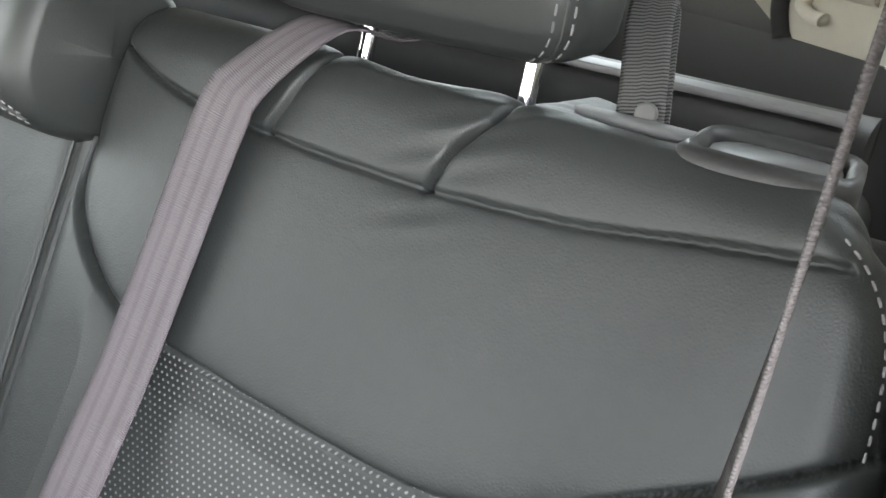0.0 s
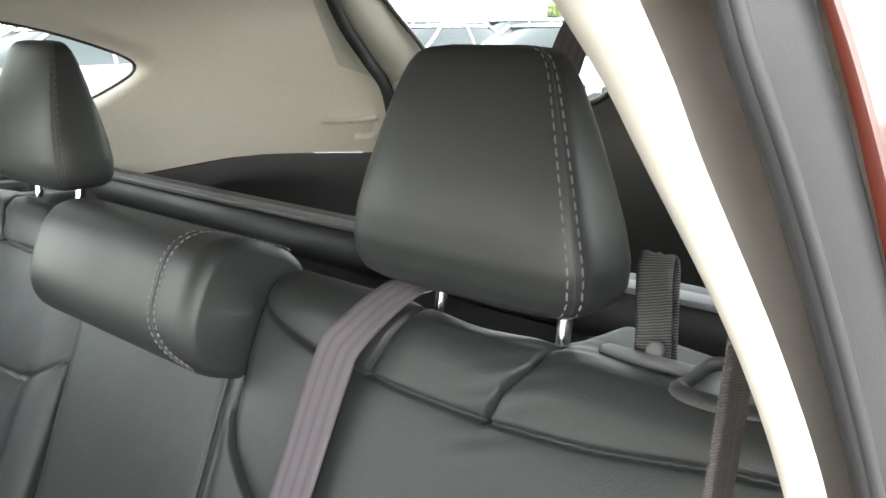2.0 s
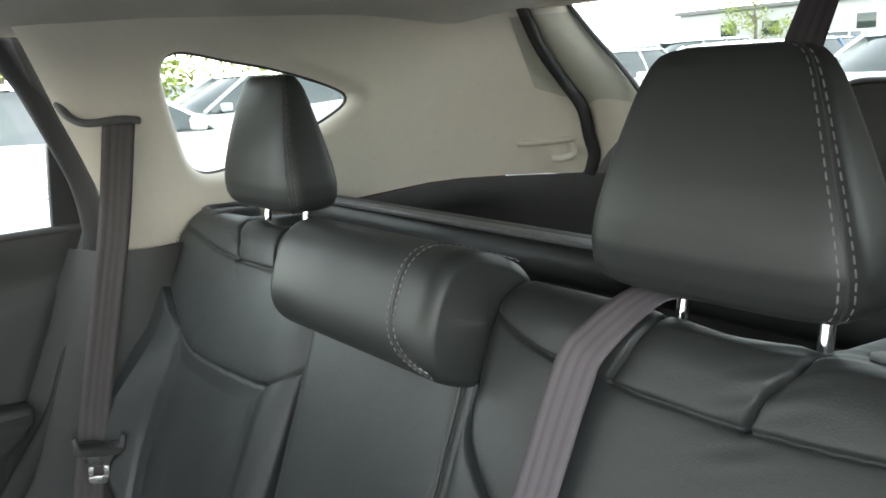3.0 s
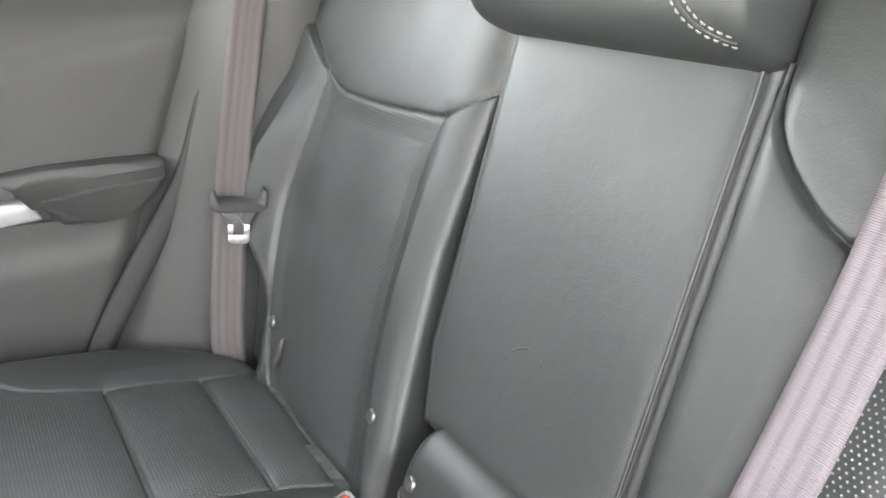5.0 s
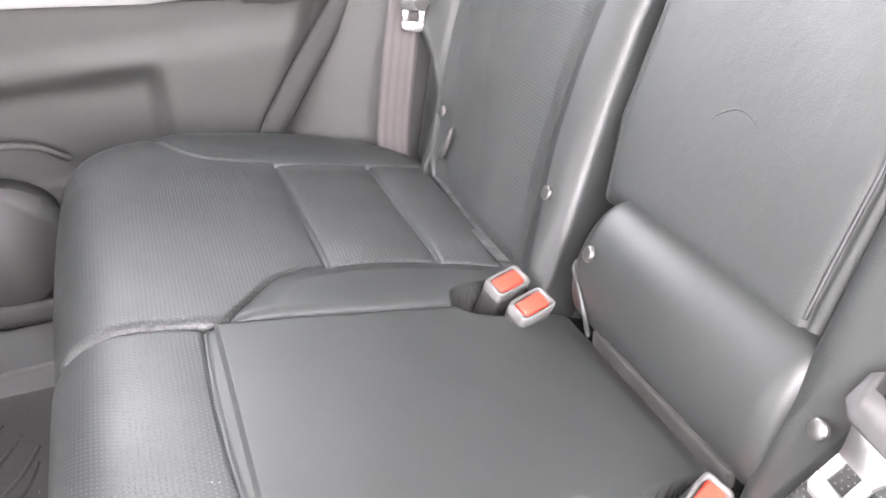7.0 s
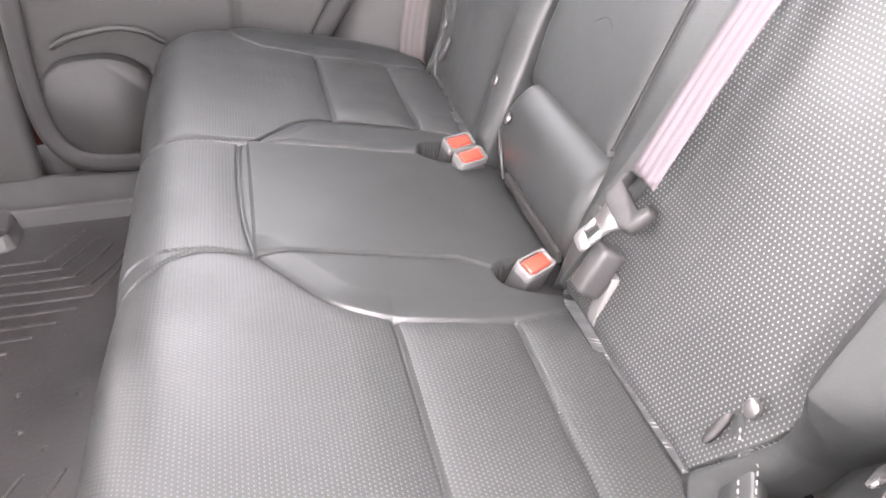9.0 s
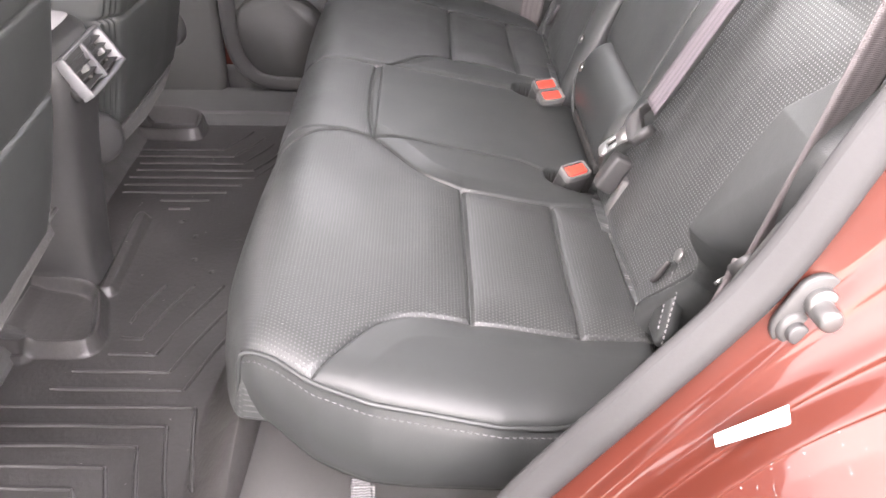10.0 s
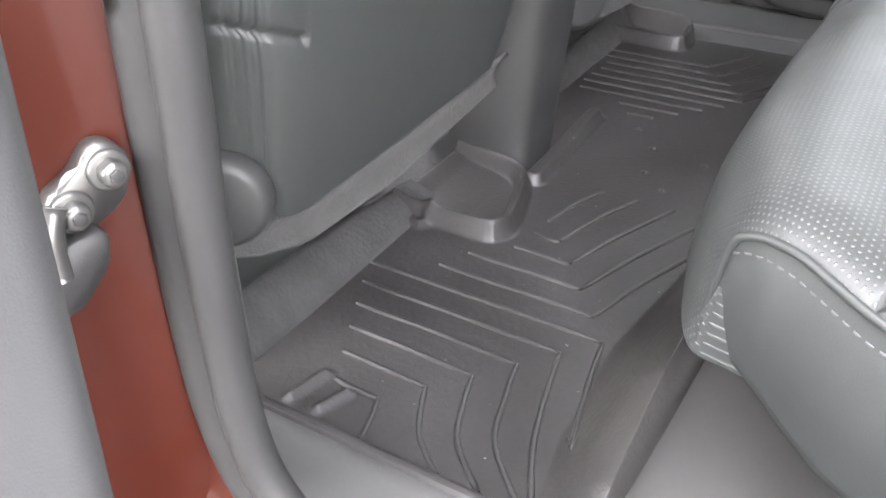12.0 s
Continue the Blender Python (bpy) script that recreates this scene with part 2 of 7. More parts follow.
def part(name, bm, mat, parent=None, label="", smooth=True, normals=True):
    if normals:
        bmesh.ops.recalc_face_normals(bm, faces=bm.faces[:])
    me = bpy.data.meshes.new(name)
    bm.to_mesh(me); bm.free()
    return tag_mesh(name, me, mat, parent, label, smooth)


def thing(name, label, category, group="", kind=""):
    return tagged(new(name), label, category, group, kind)


def sheet(name, P, mat, parent=None, label="", uv=None, close_u=False, close_v=False, mat_index=None, caps=False, thick=0.0):
    """A mesh from a grid of points P[i][j]."""
    P = np.asarray(P, float)
    a, b = P.shape[:2]
    idx = np.arange(a * b).reshape(a, b)
    ii = idx if not close_u else np.vstack([idx, idx[:1]])
    ii = ii if not close_v else np.hstack([ii, ii[:, :1]])
    faces = np.stack([ii[:-1, :-1], ii[1:, :-1], ii[1:, 1:], ii[:-1, 1:]], -1).reshape(-1, 4)
    fl = faces.tolist()
    if caps:
        fl += [idx[0, ::-1].tolist(), idx[-1].tolist()]
    me = bpy.data.meshes.new(name)
    me.from_pydata(P.reshape(-1, 3).tolist(), [], fl)
    if uv is not None:
        uv = np.asarray(uv, float).reshape(-1, 2)
        lay = me.uv_layers.new(name="UVMap")
        vi = np.zeros(len(me.loops), np.int32); me.loops.foreach_get("vertex_index", vi)
        lay.data.foreach_set("uv", uv[vi].ravel())
    ob = tag_mesh(name, me, mat, parent, label)
    if mat_index is not None:
        me.polygons.foreach_set("material_index", np.r_[np.asarray(mat_index).ravel(), np.zeros(len(fl) - len(faces))].astype(np.int32))
    if thick:
        s = ob.modifiers.new("thickness", "SOLIDIFY"); s.thickness = thick; s.offset = -1
    me.update()
    return ob


def smooth_path(pts, n=40, closed=False):
    """Catmull-Rom through the points, n samples at even arc length."""
    p = np.asarray(pts, float)
    if closed:
        p = np.vstack([p[-1:], p, p[:2]])
    else:
        p = np.vstack([2 * p[0] - p[1], p, 2 * p[-1] - p[-2]])
    out = []
    for i in range(1, len(p) - 2):
        t = np.linspace(0, 1, 16, endpoint=False)[:, None]
        a, b, c, d = p[i - 1], p[i], p[i + 1], p[i + 2]
        out.append(0.5 * (2 * b + (c - a) * t + (2 * a - 5 * b + 4 * c - d) * t**2 + (3 * b - a - 3 * c + d) * t**3))
    q = np.vstack(out + [p[-2][None]])
    s = np.r_[0, np.cumsum(np.linalg.norm(np.diff(q, axis=0), axis=1))]
    at = np.linspace(0, s[-1], n)
    return np.stack([np.interp(at, s, q[:, k]) for k in range(q.shape[1])], -1)


def frames_along(p):
    t = np.gradient(p, axis=0); t /= np.linalg.norm(t, axis=1)[:, None] + 1e-12
    up = np.array([0, 0, 1.0]) if abs(t[0][2]) < 0.9 else np.array([1.0, 0, 0])
    u = []
    v = np.cross(t[0], up); v /= np.linalg.norm(v)
    for k in range(len(p)):
        v = v - t[k] * (v @ t[k]); v /= np.linalg.norm(v); u.append(v)
    u = np.array(u)
    return t, u, np.cross(t, u)


def tube(name, pts, r, mat, parent=None, label="", n=40, sides=10, closed=False, squash=1.0, raw=False):
    p = np.asarray(pts, float) if raw else smooth_path(pts, n, closed)
    t, u, w = frames_along(p)
    a = np.linspace(0, 2 * math.pi, sides, endpoint=False)
    rr = np.asarray(r, float) * np.ones(len(p))
    P = p[:, None] + rr[:, None, None] * (np.cos(a)[None, :, None] * u[:, None] + squash * np.sin(a)[None, :, None] * w[:, None])
    return sheet(name, P, mat, parent, label, close_v=True, caps=not closed, close_u=False)


def ribbon(name, pts, across, width, mat, parent=None, label="", n=60, thick=0.0014, raw=False):
    """A belt along pts; across: one vector or a vector per point for its width."""
    p = np.asarray(pts, float) if raw else smooth_path(pts, n)
    ac = np.asarray(across, float)
    if ac.ndim == 2:
        s = np.linspace(0, 1, len(ac)); k = np.linspace(0, 1, len(p))
        ac = np.stack([np.interp(k, s, ac[:, i]) for i in range(3)], -1)
    else:
        ac = np.tile(ac, (len(p), 1))
    t = np.gradient(p, axis=0); t /= np.linalg.norm(t, axis=1)[:, None]
    ac = ac - t * (ac * t).sum(1)[:, None]; ac /= np.linalg.norm(ac, axis=1)[:, None]
    nn = np.cross(t, ac)
    k = np.linspace(-0.5, 0.5, 9)
    bump = 0.0009 * (np.cos(k * 4 * math.pi * 1.5))
    P = p[:, None] + ac[:, None] * (k * width)[None, :, None] + nn[:, None] * bump[None, :, None]
    s = np.r_[0, np.cumsum(np.linalg.norm(np.diff(p, axis=0), axis=1))]
    uv = np.stack(np.broadcast_arrays((k * width)[None, :], s[:, None]), -1)
    return sheet(name, P, mat, parent, label, uv=uv, thick=thick)


def rbox(bm, size, at=(0, 0, 0), bevel=0.004, seg=3, turn=None):
    """A box with rounded edges added to bm."""
    m = Matrix.Translation(at) @ (turn or Matrix.Identity(4)) @ Matrix.Diagonal((*size, 1))
    r = bmesh.ops.create_cube(bm, size=1, matrix=m)
    edges = list({e for v in r["verts"] for e in v.link_edges})
    if bevel:
        bmesh.ops.bevel(bm, geom=edges, offset=bevel, segments=seg, profile=0.5, affect="EDGES")
    return bm


def box(name, size, at, mat, parent=None, label="", bevel=0.004, turn=None, seg=3):
    return part(name, rbox(bmesh.new(), size, at, bevel, seg, turn), mat, parent, label)


def disc(name, at, normal, r, depth, mat, parent=None, label="", bevel=0.0015, seg=24):
    bm = bmesh.new()
    q = Vector(normal).to_track_quat("Z", "Y").to_matrix().to_4x4()
    bmesh.ops.create_cone(bm, cap_ends=True, segments=seg, radius1=r, radius2=r * 0.92, depth=depth, matrix=Matrix.Translation(at) @ q)
    top = [e for e in bm.edges if len(e.link_faces) == 2 and abs(e.calc_face_angle(0)) > 0.7]
    bmesh.ops.bevel(bm, geom=top, offset=bevel, segments=2, profile=0.5, affect="EDGES")
    return part(name, bm, mat, parent, label)


def plate(name, outline, mapper, depth, mat, parent=None, label="", bevel=0.003, n=0):
    """A slab whose outline is a list of (u, v), set in space by mapper(u, v, h)."""
    o = smooth_path(outline, n, True)[:-1] if n else np.asarray(outline, float)
    bm = bmesh.new()
    top = [bm.verts.new(mapper(u, v, depth)) for u, v in o]
    bot = [bm.verts.new(mapper(u, v, 0)) for u, v in o]
    f = bm.faces.new(top); bm.faces.new(bot[::-1])
    k = len(o)
    for i in range(k):
        bm.faces.new((top[i], bot[i], bot[(i + 1) % k], top[(i + 1) % k]))
    if bevel:
        bmesh.ops.bevel(bm, geom=[e for e in f.edges], offset=bevel, segments=2, profile=0.5, affect="EDGES")
    return part(name, bm, mat, parent, label)


def sstep(x, a, b):
    t = np.clip((np.asarray(x, float) - a) / (b - a), 0, 1)
    return t * t * (3 - 2 * t)


def dist_to(poly, A, B):
    """Distance from grid points (A, B) to a polyline in the plane."""
    d = np.full(A.shape, 9.0)
    for (x0, y0), (x1, y1) in zip(poly[:-1], poly[1:]):
        dx, dy = x1 - x0, y1 - y0
        t = np.clip(((A - x0) * dx + (B - y0) * dy) / (dx * dx + dy * dy + 1e-12), 0, 1)
        d = np.minimum(d, np.hypot(A - x0 - t * dx, B - y0 - t * dy))
    return d


def inside(poly, A, B):
    c = np.zeros(A.shape, bool)
    for (x0, y0), (x1, y1) in zip(poly, poly[1:] + poly[:1]):
        hit = ((y0 > B) != (y1 > B)) & (A < (x1 - x0) * (B - y0) / (y1 - y0 + 1e-12) + x0)
        c ^= hit
    return c


def stitches(name, pts, normals, mat, parent, length=0.0042, gap=0.0022, r=0.0006, label=""):
    """A row of single stitches along a path, one joined mesh."""
    p = np.asarray(pts, float)
    s = np.r_[0, np.cumsum(np.linalg.norm(np.diff(p, axis=0), axis=1))]
    nn = np.asarray(normals, float)
    if nn.ndim == 1:
        nn = np.tile(nn, (len(p), 1))
    V, F = [], []
    a = 0.0
    while a + length < s[-1]:
        e0, e1 = (np.array([np.interp(q, s, p[:, k]) for k in range(3)]) for q in (a, a + length))
        nm = np.array([np.interp(a, s, nn[:, k]) for k in range(3)]); nm /= np.linalg.norm(nm) + 1e-9
        t = (e1 - e0) / np.linalg.norm(e1 - e0); w = np.cross(t, nm) * r; h = nm * r
        m = (e0 + e1) / 2
        b0 = len(V)
        V += [e0 - w, e0 + w, m - w * 1.3 + h * 1.6, m + w * 1.3 + h * 1.6, e1 - w, e1 + w, e0 - w - h, e0 + w - h, e1 - w - h, e1 + w - h]
        F += [(b0, b0 + 1, b0 + 3, b0 + 2), (b0 + 2, b0 + 3, b0 + 5, b0 + 4), (b0, b0 + 2, b0 + 4, b0 + 8, b0 + 6), (b0 + 1, b0 + 7, b0 + 9, b0 + 5, b0 + 3)]
        a += length + gap
    me = bpy.data.meshes.new(name)
    me.from_pydata([tuple(v) for v in V], [], F)
    ob = tag_mesh(name, me, mat, parent, label)
    ob["kind"] = "stuff"
    return ob


# ---- rear seats ----
# Seat-back profile: a leaning front plane, a rolled crest and a flat top that runs back.
D_UP = np.array([0.418, 0.908]); N_FW = np.array([-0.908, 0.418])
B0 = np.array([-0.037, 0.72])
S_ARC, R_ARC = 0.628, 0.045
TURN = math.atan2(0.908, 0.418)


def back_profile(q):
    """Point and outward normal (x, z) at arc length q up the seat back."""
    q = np.asarray(q, float)
    base = B0 + D_UP * np.minimum(q, S_ARC)[..., None]
    cen = B0 + D_UP * S_ARC - N_FW * R_ARC
    ang = np.clip((q - S_ARC) / R_ARC, 0, TURN)
    a0 = math.atan2(N_FW[1], N_FW[0])
    na = a0 - ang
    nrm = np.stack([np.cos(na), np.sin(na)], -1)
    on = cen + nrm * R_ARC
    p = np.where((q < S_ARC)[..., None], base, on)
    over = np.maximum(q - S_ARC - R_ARC * TURN, 0)
    p = p + over[..., None] * np.array([1.0, -0.06])
    return p, nrm


def sz(z):
    return (z - 0.72) / 0.908


def on_back(y, q, h=0.0):
    p, n = back_profile(np.asarray(q, float))
    p = p + n * np.asarray(h, float)[..., None] if np.ndim(h) else p + n * h
    return np.stack([p[..., 0], np.asarray(y, float) * np.ones(p.shape[:-1]), p[..., 1]], -1)


def near_edge(d, r, depth):
    """Rounded fall-off towards an edge at distance d."""
    k = np.clip(1 - d / r, 0, 1)
    return -depth * (1 - np.sqrt(np.clip(1 - k * k, 0, 1)))


def spaced(n, ends=0.5):
    t = np.linspace(0, 1, n)
    return (1 - ends) * t + ends * (0.5 - 0.5 * np.cos(math.pi * t))


def pad_sheet(name, mapper, left, right, q0, q1, relief, mats, parent, region=None, nu=120, nv=150, skirt=0.04, label="", mirror=False, ends=0.5):
    """An upholstered pad: a grid between the side lines left(q) and right(q), raised by relief(y, q, edge distance), with a skirt round it."""
    q = q0 + (q1 - q0) * spaced(nv, ends)
    u = spaced(nu, ends)
    L, R = left(q), right(q)
    Y = L[:, None] + (R - L)[:, None] * u[None]
    Q = np.broadcast_to(q[:, None], Y.shape)
    E = np.minimum(np.minimum(Y - L[:, None], R[:, None] - Y), np.minimum(Q - q0, q1 - Q))
    H = relief(Y, Q, E)
    P = mapper(Y, Q, H)
    low = mapper(Y, Q, H - skirt)
    top = np.concatenate([low[:1], P, low[-1:]], 0)
    lowc0 = np.concatenate([low[:1, :1], low[:, :1], low[-1:, :1]], 0)
    lowc1 = np.concatenate([low[:1, -1:], low[:, -1:], low[-1:, -1:]], 0)
    G = np.concatenate([lowc0, top, lowc1], 1)
    uvY = np.pad(Y, 1, mode="edge"); uvQ = np.pad(Q, 1, mode="edge")
    mi = None
    if region is not None:
        cy = (uvY[1:, 1:] + uvY[:-1, :-1]) / 2; cq = (uvQ[1:, 1:] + uvQ[:-1, :-1]) / 2
        mi = region(cy, cq).astype(int)
    if mirror:
        G = G.copy(); G[..., 1] = 2 * C - G[..., 1]; G = G[:, ::-1]
        uvY, uvQ = uvY[:, ::-1], uvQ[:, ::-1]
        mi = mi[:, ::-1] if mi is not None else None
    return sheet(name, G, mats, parent, label, uv=np.stack([uvY, uvQ], -1), mat_index=mi)


# Seam lines of the seat back, (y, q), drawn for the near seat; the far one is its mirror image.
def bz(*pts):
    return smooth_path([(y, sz(z)) for y, z in pts], 40).tolist()


SEAM_TOP = bz((0.757, 1.292), (0.715, 1.277), (0.664, 1.268), (0.603, 1.264), (0.54, 1.262), (0.471, 1.262), (0.379, 1.268), (0.307, 1.279), (0.243, 1.287))
SEAM_LOW = bz((0.757, 1.225), (0.752, 1.195), (0.731, 1.166), (0.702, 1.143), (0.670, 1.127), (0.64, 1.122), (0.612, 1.120), (0.507, 1.115), (0.406, 1.116), (0.345, 1.135), (0.29, 1.165), (0.253, 1.186), (0.207, 1.216))
SEAM_INNER = bz((0.664, 1.127), (0.655, 1.09), (0.655, 1.02), (0.662, 0.938), (0.675, 0.866), (0.696, 0.802), (0.72, 0.73))
SEAM_OUTER = bz((0.340, 1.135), (0.334, 1.065), (0.325, 1.00), (0.326, 0.943), (0.345, 0.880), (0.368, 0.835), (0.40, 0.795), (0.44, 0.74))
SEAM_OUTER_NEAR = bz((0.342, 1.135), (0.350, 1.08), (0.366, 1.03), (0.374, 0.985), (0.376, 0.940), (0.378, 0.900), (0.378, 0.865), (0.372, 0.835), (0.392, 0.795), (0.43, 0.74))
CREASE_A = [(0.471, sz(1.262)), (0.462, 0.622), (0.444, 0.65), (0.440, 0.69)]
CREASE_B = [(0.600, sz(1.264)), (0.588, 0.625), (0.578, 0.66), (0.577, 0.70)]
PANEL_UP = SEAM_TOP + SEAM_LOW[::-1]
INSERT = [p for p in SEAM_LOW if 0.345 <= p[0] <= 0.672] + SEAM_OUTER + SEAM_INNER[::-1]
INSERT_NEAR = [p for p in SEAM_LOW if 0.345 <= p[0] <= 0.672] + SEAM_OUTER_NEAR + SEAM_INNER[::-1]


def groove(d, width, depth):
    """A sewn seam: a sharp valley with padding that swells up beside it."""
    return -depth * 1.0 * np.exp(-((d / (width * 0.75)) ** 2)) - depth * 0.42 * np.exp(-np.abs(d) / (width * 3.5))


def back_relief(Y, Q, E, outer=SEAM_OUTER, field=INSERT, proud=0.030, roll=(0.060, 0.026)):
    R_ = E[:, -1:] + (Y[:, -1:] - Y)
    H = near_edge(np.where(R_ <= E + 1e-9, 9.0, E), 0.035, 0.035) + near_edge(R_, *roll)
    for line, w, dp in ((SEAM_TOP, 0.0022, 0.0060), (SEAM_LOW, 0.0022, 0.0065), (SEAM_INNER, 0.0022, 0.0060), (outer, 0.0022, 0.0060)):
        H = H + groove(dist_to(line, Y, Q), w, dp)
    for line, w, dp in ((CREASE_A, 0.0028, 0.012), (CREASE_B, 0.0028, 0.007)):
        H = H + groove(dist_to(line, Y, Q), w, dp)
    # bolsters stand proud of the insert
    ins = inside(field, Y, Q)
    d = np.minimum(np.minimum(dist_to(SEAM_INNER, Y, Q), dist_to(outer, Y, Q)), dist_to(SEAM_LOW, Y, Q))
    H = H + np.where(ins, -0.010 * np.clip(d / 0.03, 0, 1) ** 0.5 + 0.006 * np.clip(d / 0.12, 0, 1), 0)
    low = Q < np.interp(Y, [p[0] for p in SEAM_LOW[::-1]], [p[1] for p in SEAM_LOW[::-1]])
    bol = low & ~ins
    H = H + np.where(bol & (Y < 0.42), (0.012 + proud * np.clip((sz(1.12) - Q) / 0.12, 0, 1) * np.clip((Q - sz(0.81)) / 0.08, 0, 1)) * np.clip(dist_to(outer, Y, Q) / 0.05, 0, 1) ** 0.8, 0)
    H = H + np.where(bol & (Y > 0.6), (0.006 + 0.004 * np.clip((sz(1.09) - Q) / 0.14, 0, 1)) * np.clip(dist_to(SEAM_INNER, Y, Q) / 0.03, 0, 1), 0)
    # the crest dips between and beside the posts
    top = np.clip((Q - 0.66) / 0.05, 0, 1)
    H = H - 0.75 * np.maximum(Q - 0.682, 0) * sstep(Y, 0.43, 0.48)
    H = H - 0.016 * top * np.exp(-(((Y - 0.515) / 0.05) ** 2))
    H = H - 0.008 * top * np.exp(-(((Y - 0.39) / 0.05) ** 2)) - 0.020 * top * np.exp(-(((Y - 0.29) / 0.07) ** 2))
    # small folds gathered at the crease
    fold = np.exp(-((dist_to(CREASE_A, Y, Q) / 0.03) ** 2))
    H = H + 0.0007 * fold * np.sin(Q * 300 + Y * 120)
    wr = np.clip(1 - np.abs(Q - 0.50) / 0.2, 0, 1)
    H = H + 0.0003 * wr * np.sin(Y * 55 + 3 * np.sin(Q * 31)) * np.sin(Q * 48 + 2 * np.sin(Y * 23))
    return H


def back_left(q):
    z = 0.72 + 0.908 * q
    return np.interp(z, [0.70, 0.76, 0.82, 0.90, 1.0, 1.1, 1.2, 1.27, 1.31, 1.4], [0.40, 0.385, 0.355, 0.28, 0.22, 0.20, 0.197, 0.208, 0.236, 0.25])


def back_right(q):
    z = 0.72 + 0.908 * q
    return np.interp(z, [0.70, 0.85, 1.0, 1.2, 1.30, 1.4], [0.735, 0.742, 0.752, 0.762, 0.764, 0.76])


def far_back_right(q):
    z = 0.72 + 0.908 * q
    return np.interp(z, [0.70, 0.80, 0.857, 0.94, 1.0, 1.2, 1.3, 1.4], [0.770, 0.762, 0.748, 0.734, 0.726, 0.728, 0.742, 0.76])


def stitch_on_back(name, line, parent, mirror, mat=THREAD_DARK, off=0.004, side=1, h=0.001, **kw):
    p = np.asarray(line, float)
    t = np.gradient(p, axis=0); t /= np.linalg.norm(t, axis=1)[:, None]
    o = p + side * off * np.stack([-t[:, 1], t[:, 0]], -1)
    q = on_back(o[:, 0], o[:, 1], h)
    _, n = back_profile(o[:, 1])
    nn = np.stack([n[:, 0], 0 * n[:, 0], n[:, 1]], -1)
    if mirror:
        q = q.copy(); q[:, 1] = 2 * C - q[:, 1]
    return stitches(name, q, nn, mat, parent, **kw)


def rear_seat_back(mirror):
    ob = thing("rear_backrest_seat", "black leather rear seat back with perforated insert and stitched seams" if not mirror
               else "black leather rear seat back beside the closed far door", "car seat", "rear seat backs")
    pad_sheet("cover", on_back, back_left, far_back_right if mirror else back_right, 0.0, 0.80, back_relief if mirror else (lambda Y, Q, E: back_relief(Y, Q, E, SEAM_OUTER_NEAR, INSERT_NEAR, 0.050, (0.028, 0.020))), [LEATHER, PERF_SEAT if mirror else PERF], ob,
              region=lambda y, q: inside(INSERT if mirror else INSERT_NEAR, y, q), nu=300 if mirror else 440, nv=340 if mirror else 500, mirror=mirror)
    edge = smooth_path([(0.256, sz(1.305)), (0.232, sz(1.285)), (0.216, sz(1.255)), (0.210, sz(1.2)), (0.214, sz(1.1)), (0.235, sz(1.0))], 50)
    stitch_on_back("stitching", edge, ob, mirror, THREAD, off=0.0, h=-0.004, label="pale grey edge stitching", length=0.0048, gap=0.003, r=0.0006)
    m = (lambda y: far(y)) if mirror else (lambda y: y)
    # hard shell behind the padding
    sh = box("back_shell", (0.02, 0.52, 0.60), (0.0, 0.0, 0.0), CARPET, ob, "charcoal carpeted shell", bevel=0.008)
    sh.matrix_basis = pose(0.20, m(0.485), 1.00, 0, 24.7, 0)
    return ob


near_back = rear_seat_back(False)
far_back = rear_seat_back(True)


def snap(at, normal=(-0.9, 0, 0.42)):
    ob = disc("snap_fastener", at, normal, 0.0085, 0.005, STEEL, None, bevel=0.0015)
    tagged(ob, "small round grey metal snap fastener on a leather cover", "snap fastener", "cover snap fasteners")


for sy, szz, off in ((1.411, 0.814, 0.002), (1.096, 0.825, 0.008), (0.70, 0.825, 0.010), (0.405, 0.822, 0.004)):
    pb = on_back(np.array(sy), np.array(sz(szz)), off)
    snap(tuple(pb))


def cover_slit(parent, y, z, tall, wide, foam):
    """An opening in the leather cover, with its padding behind."""
    ol = [(wide * math.sin(a) * (1 - 0.25 * math.cos(a)), tall * math.cos(a)) for a in np.linspace(0, 2 * math.pi, 18, endpoint=False)]
    plate("cover_slit", ol, lambda u, v, h: tuple(on_back(np.array(y + u - 0.15 * v), np.array(sz(z) + v), h - 0.004)), 0.0055, PLASTIC, parent, "dark open slit in the cover", bevel=0)
    if foam:
        plate("padding", [(u * 0.35, v * 0.5) for u, v in ol], lambda u, v, h: tuple(on_back(np.array(y + u - 0.15 * v), np.array(sz(z) + v + 0.004), h - 0.0022)), 0.005, YELLOW, parent, "yellow foam in the slit", bevel=0)


cover_slit(far_back, 1.081, 0.779, 0.022, 0.004, True)
cover_slit(far_back, 1.372, 0.784, 0.024, 0.007, False)
cover_slit(near_back, 0.425, 0.788, 0.018, 0.004, False)
plate("cover_flap", [(0.428, 0.803), (0.417, 0.809), (0.388, 0.795), (0.352, 0.762), (0.352, 0.742), (0.385, 0.742), (0.408, 0.772)], lambda u, v, h: tuple(on_back(np.array(u), np.array(sz(v)), h - 0.022)), 0.015, LEATHER_SOFT, near_back, "stitched leather cover flap", bevel=0.003)
for y0_, y1_ in ((0.412, 0.362), (0.385, 0.340)):
    ly, lz = np.linspace(y0_, y1_, 20), np.linspace(0.800, 0.752, 20)
    stitches("stitching", on_back(ly, sz(lz), -0.0065), (-0.9, 0, 0.42), THREAD, near_back, length=0.004, gap=0.0025, r=0.0006)


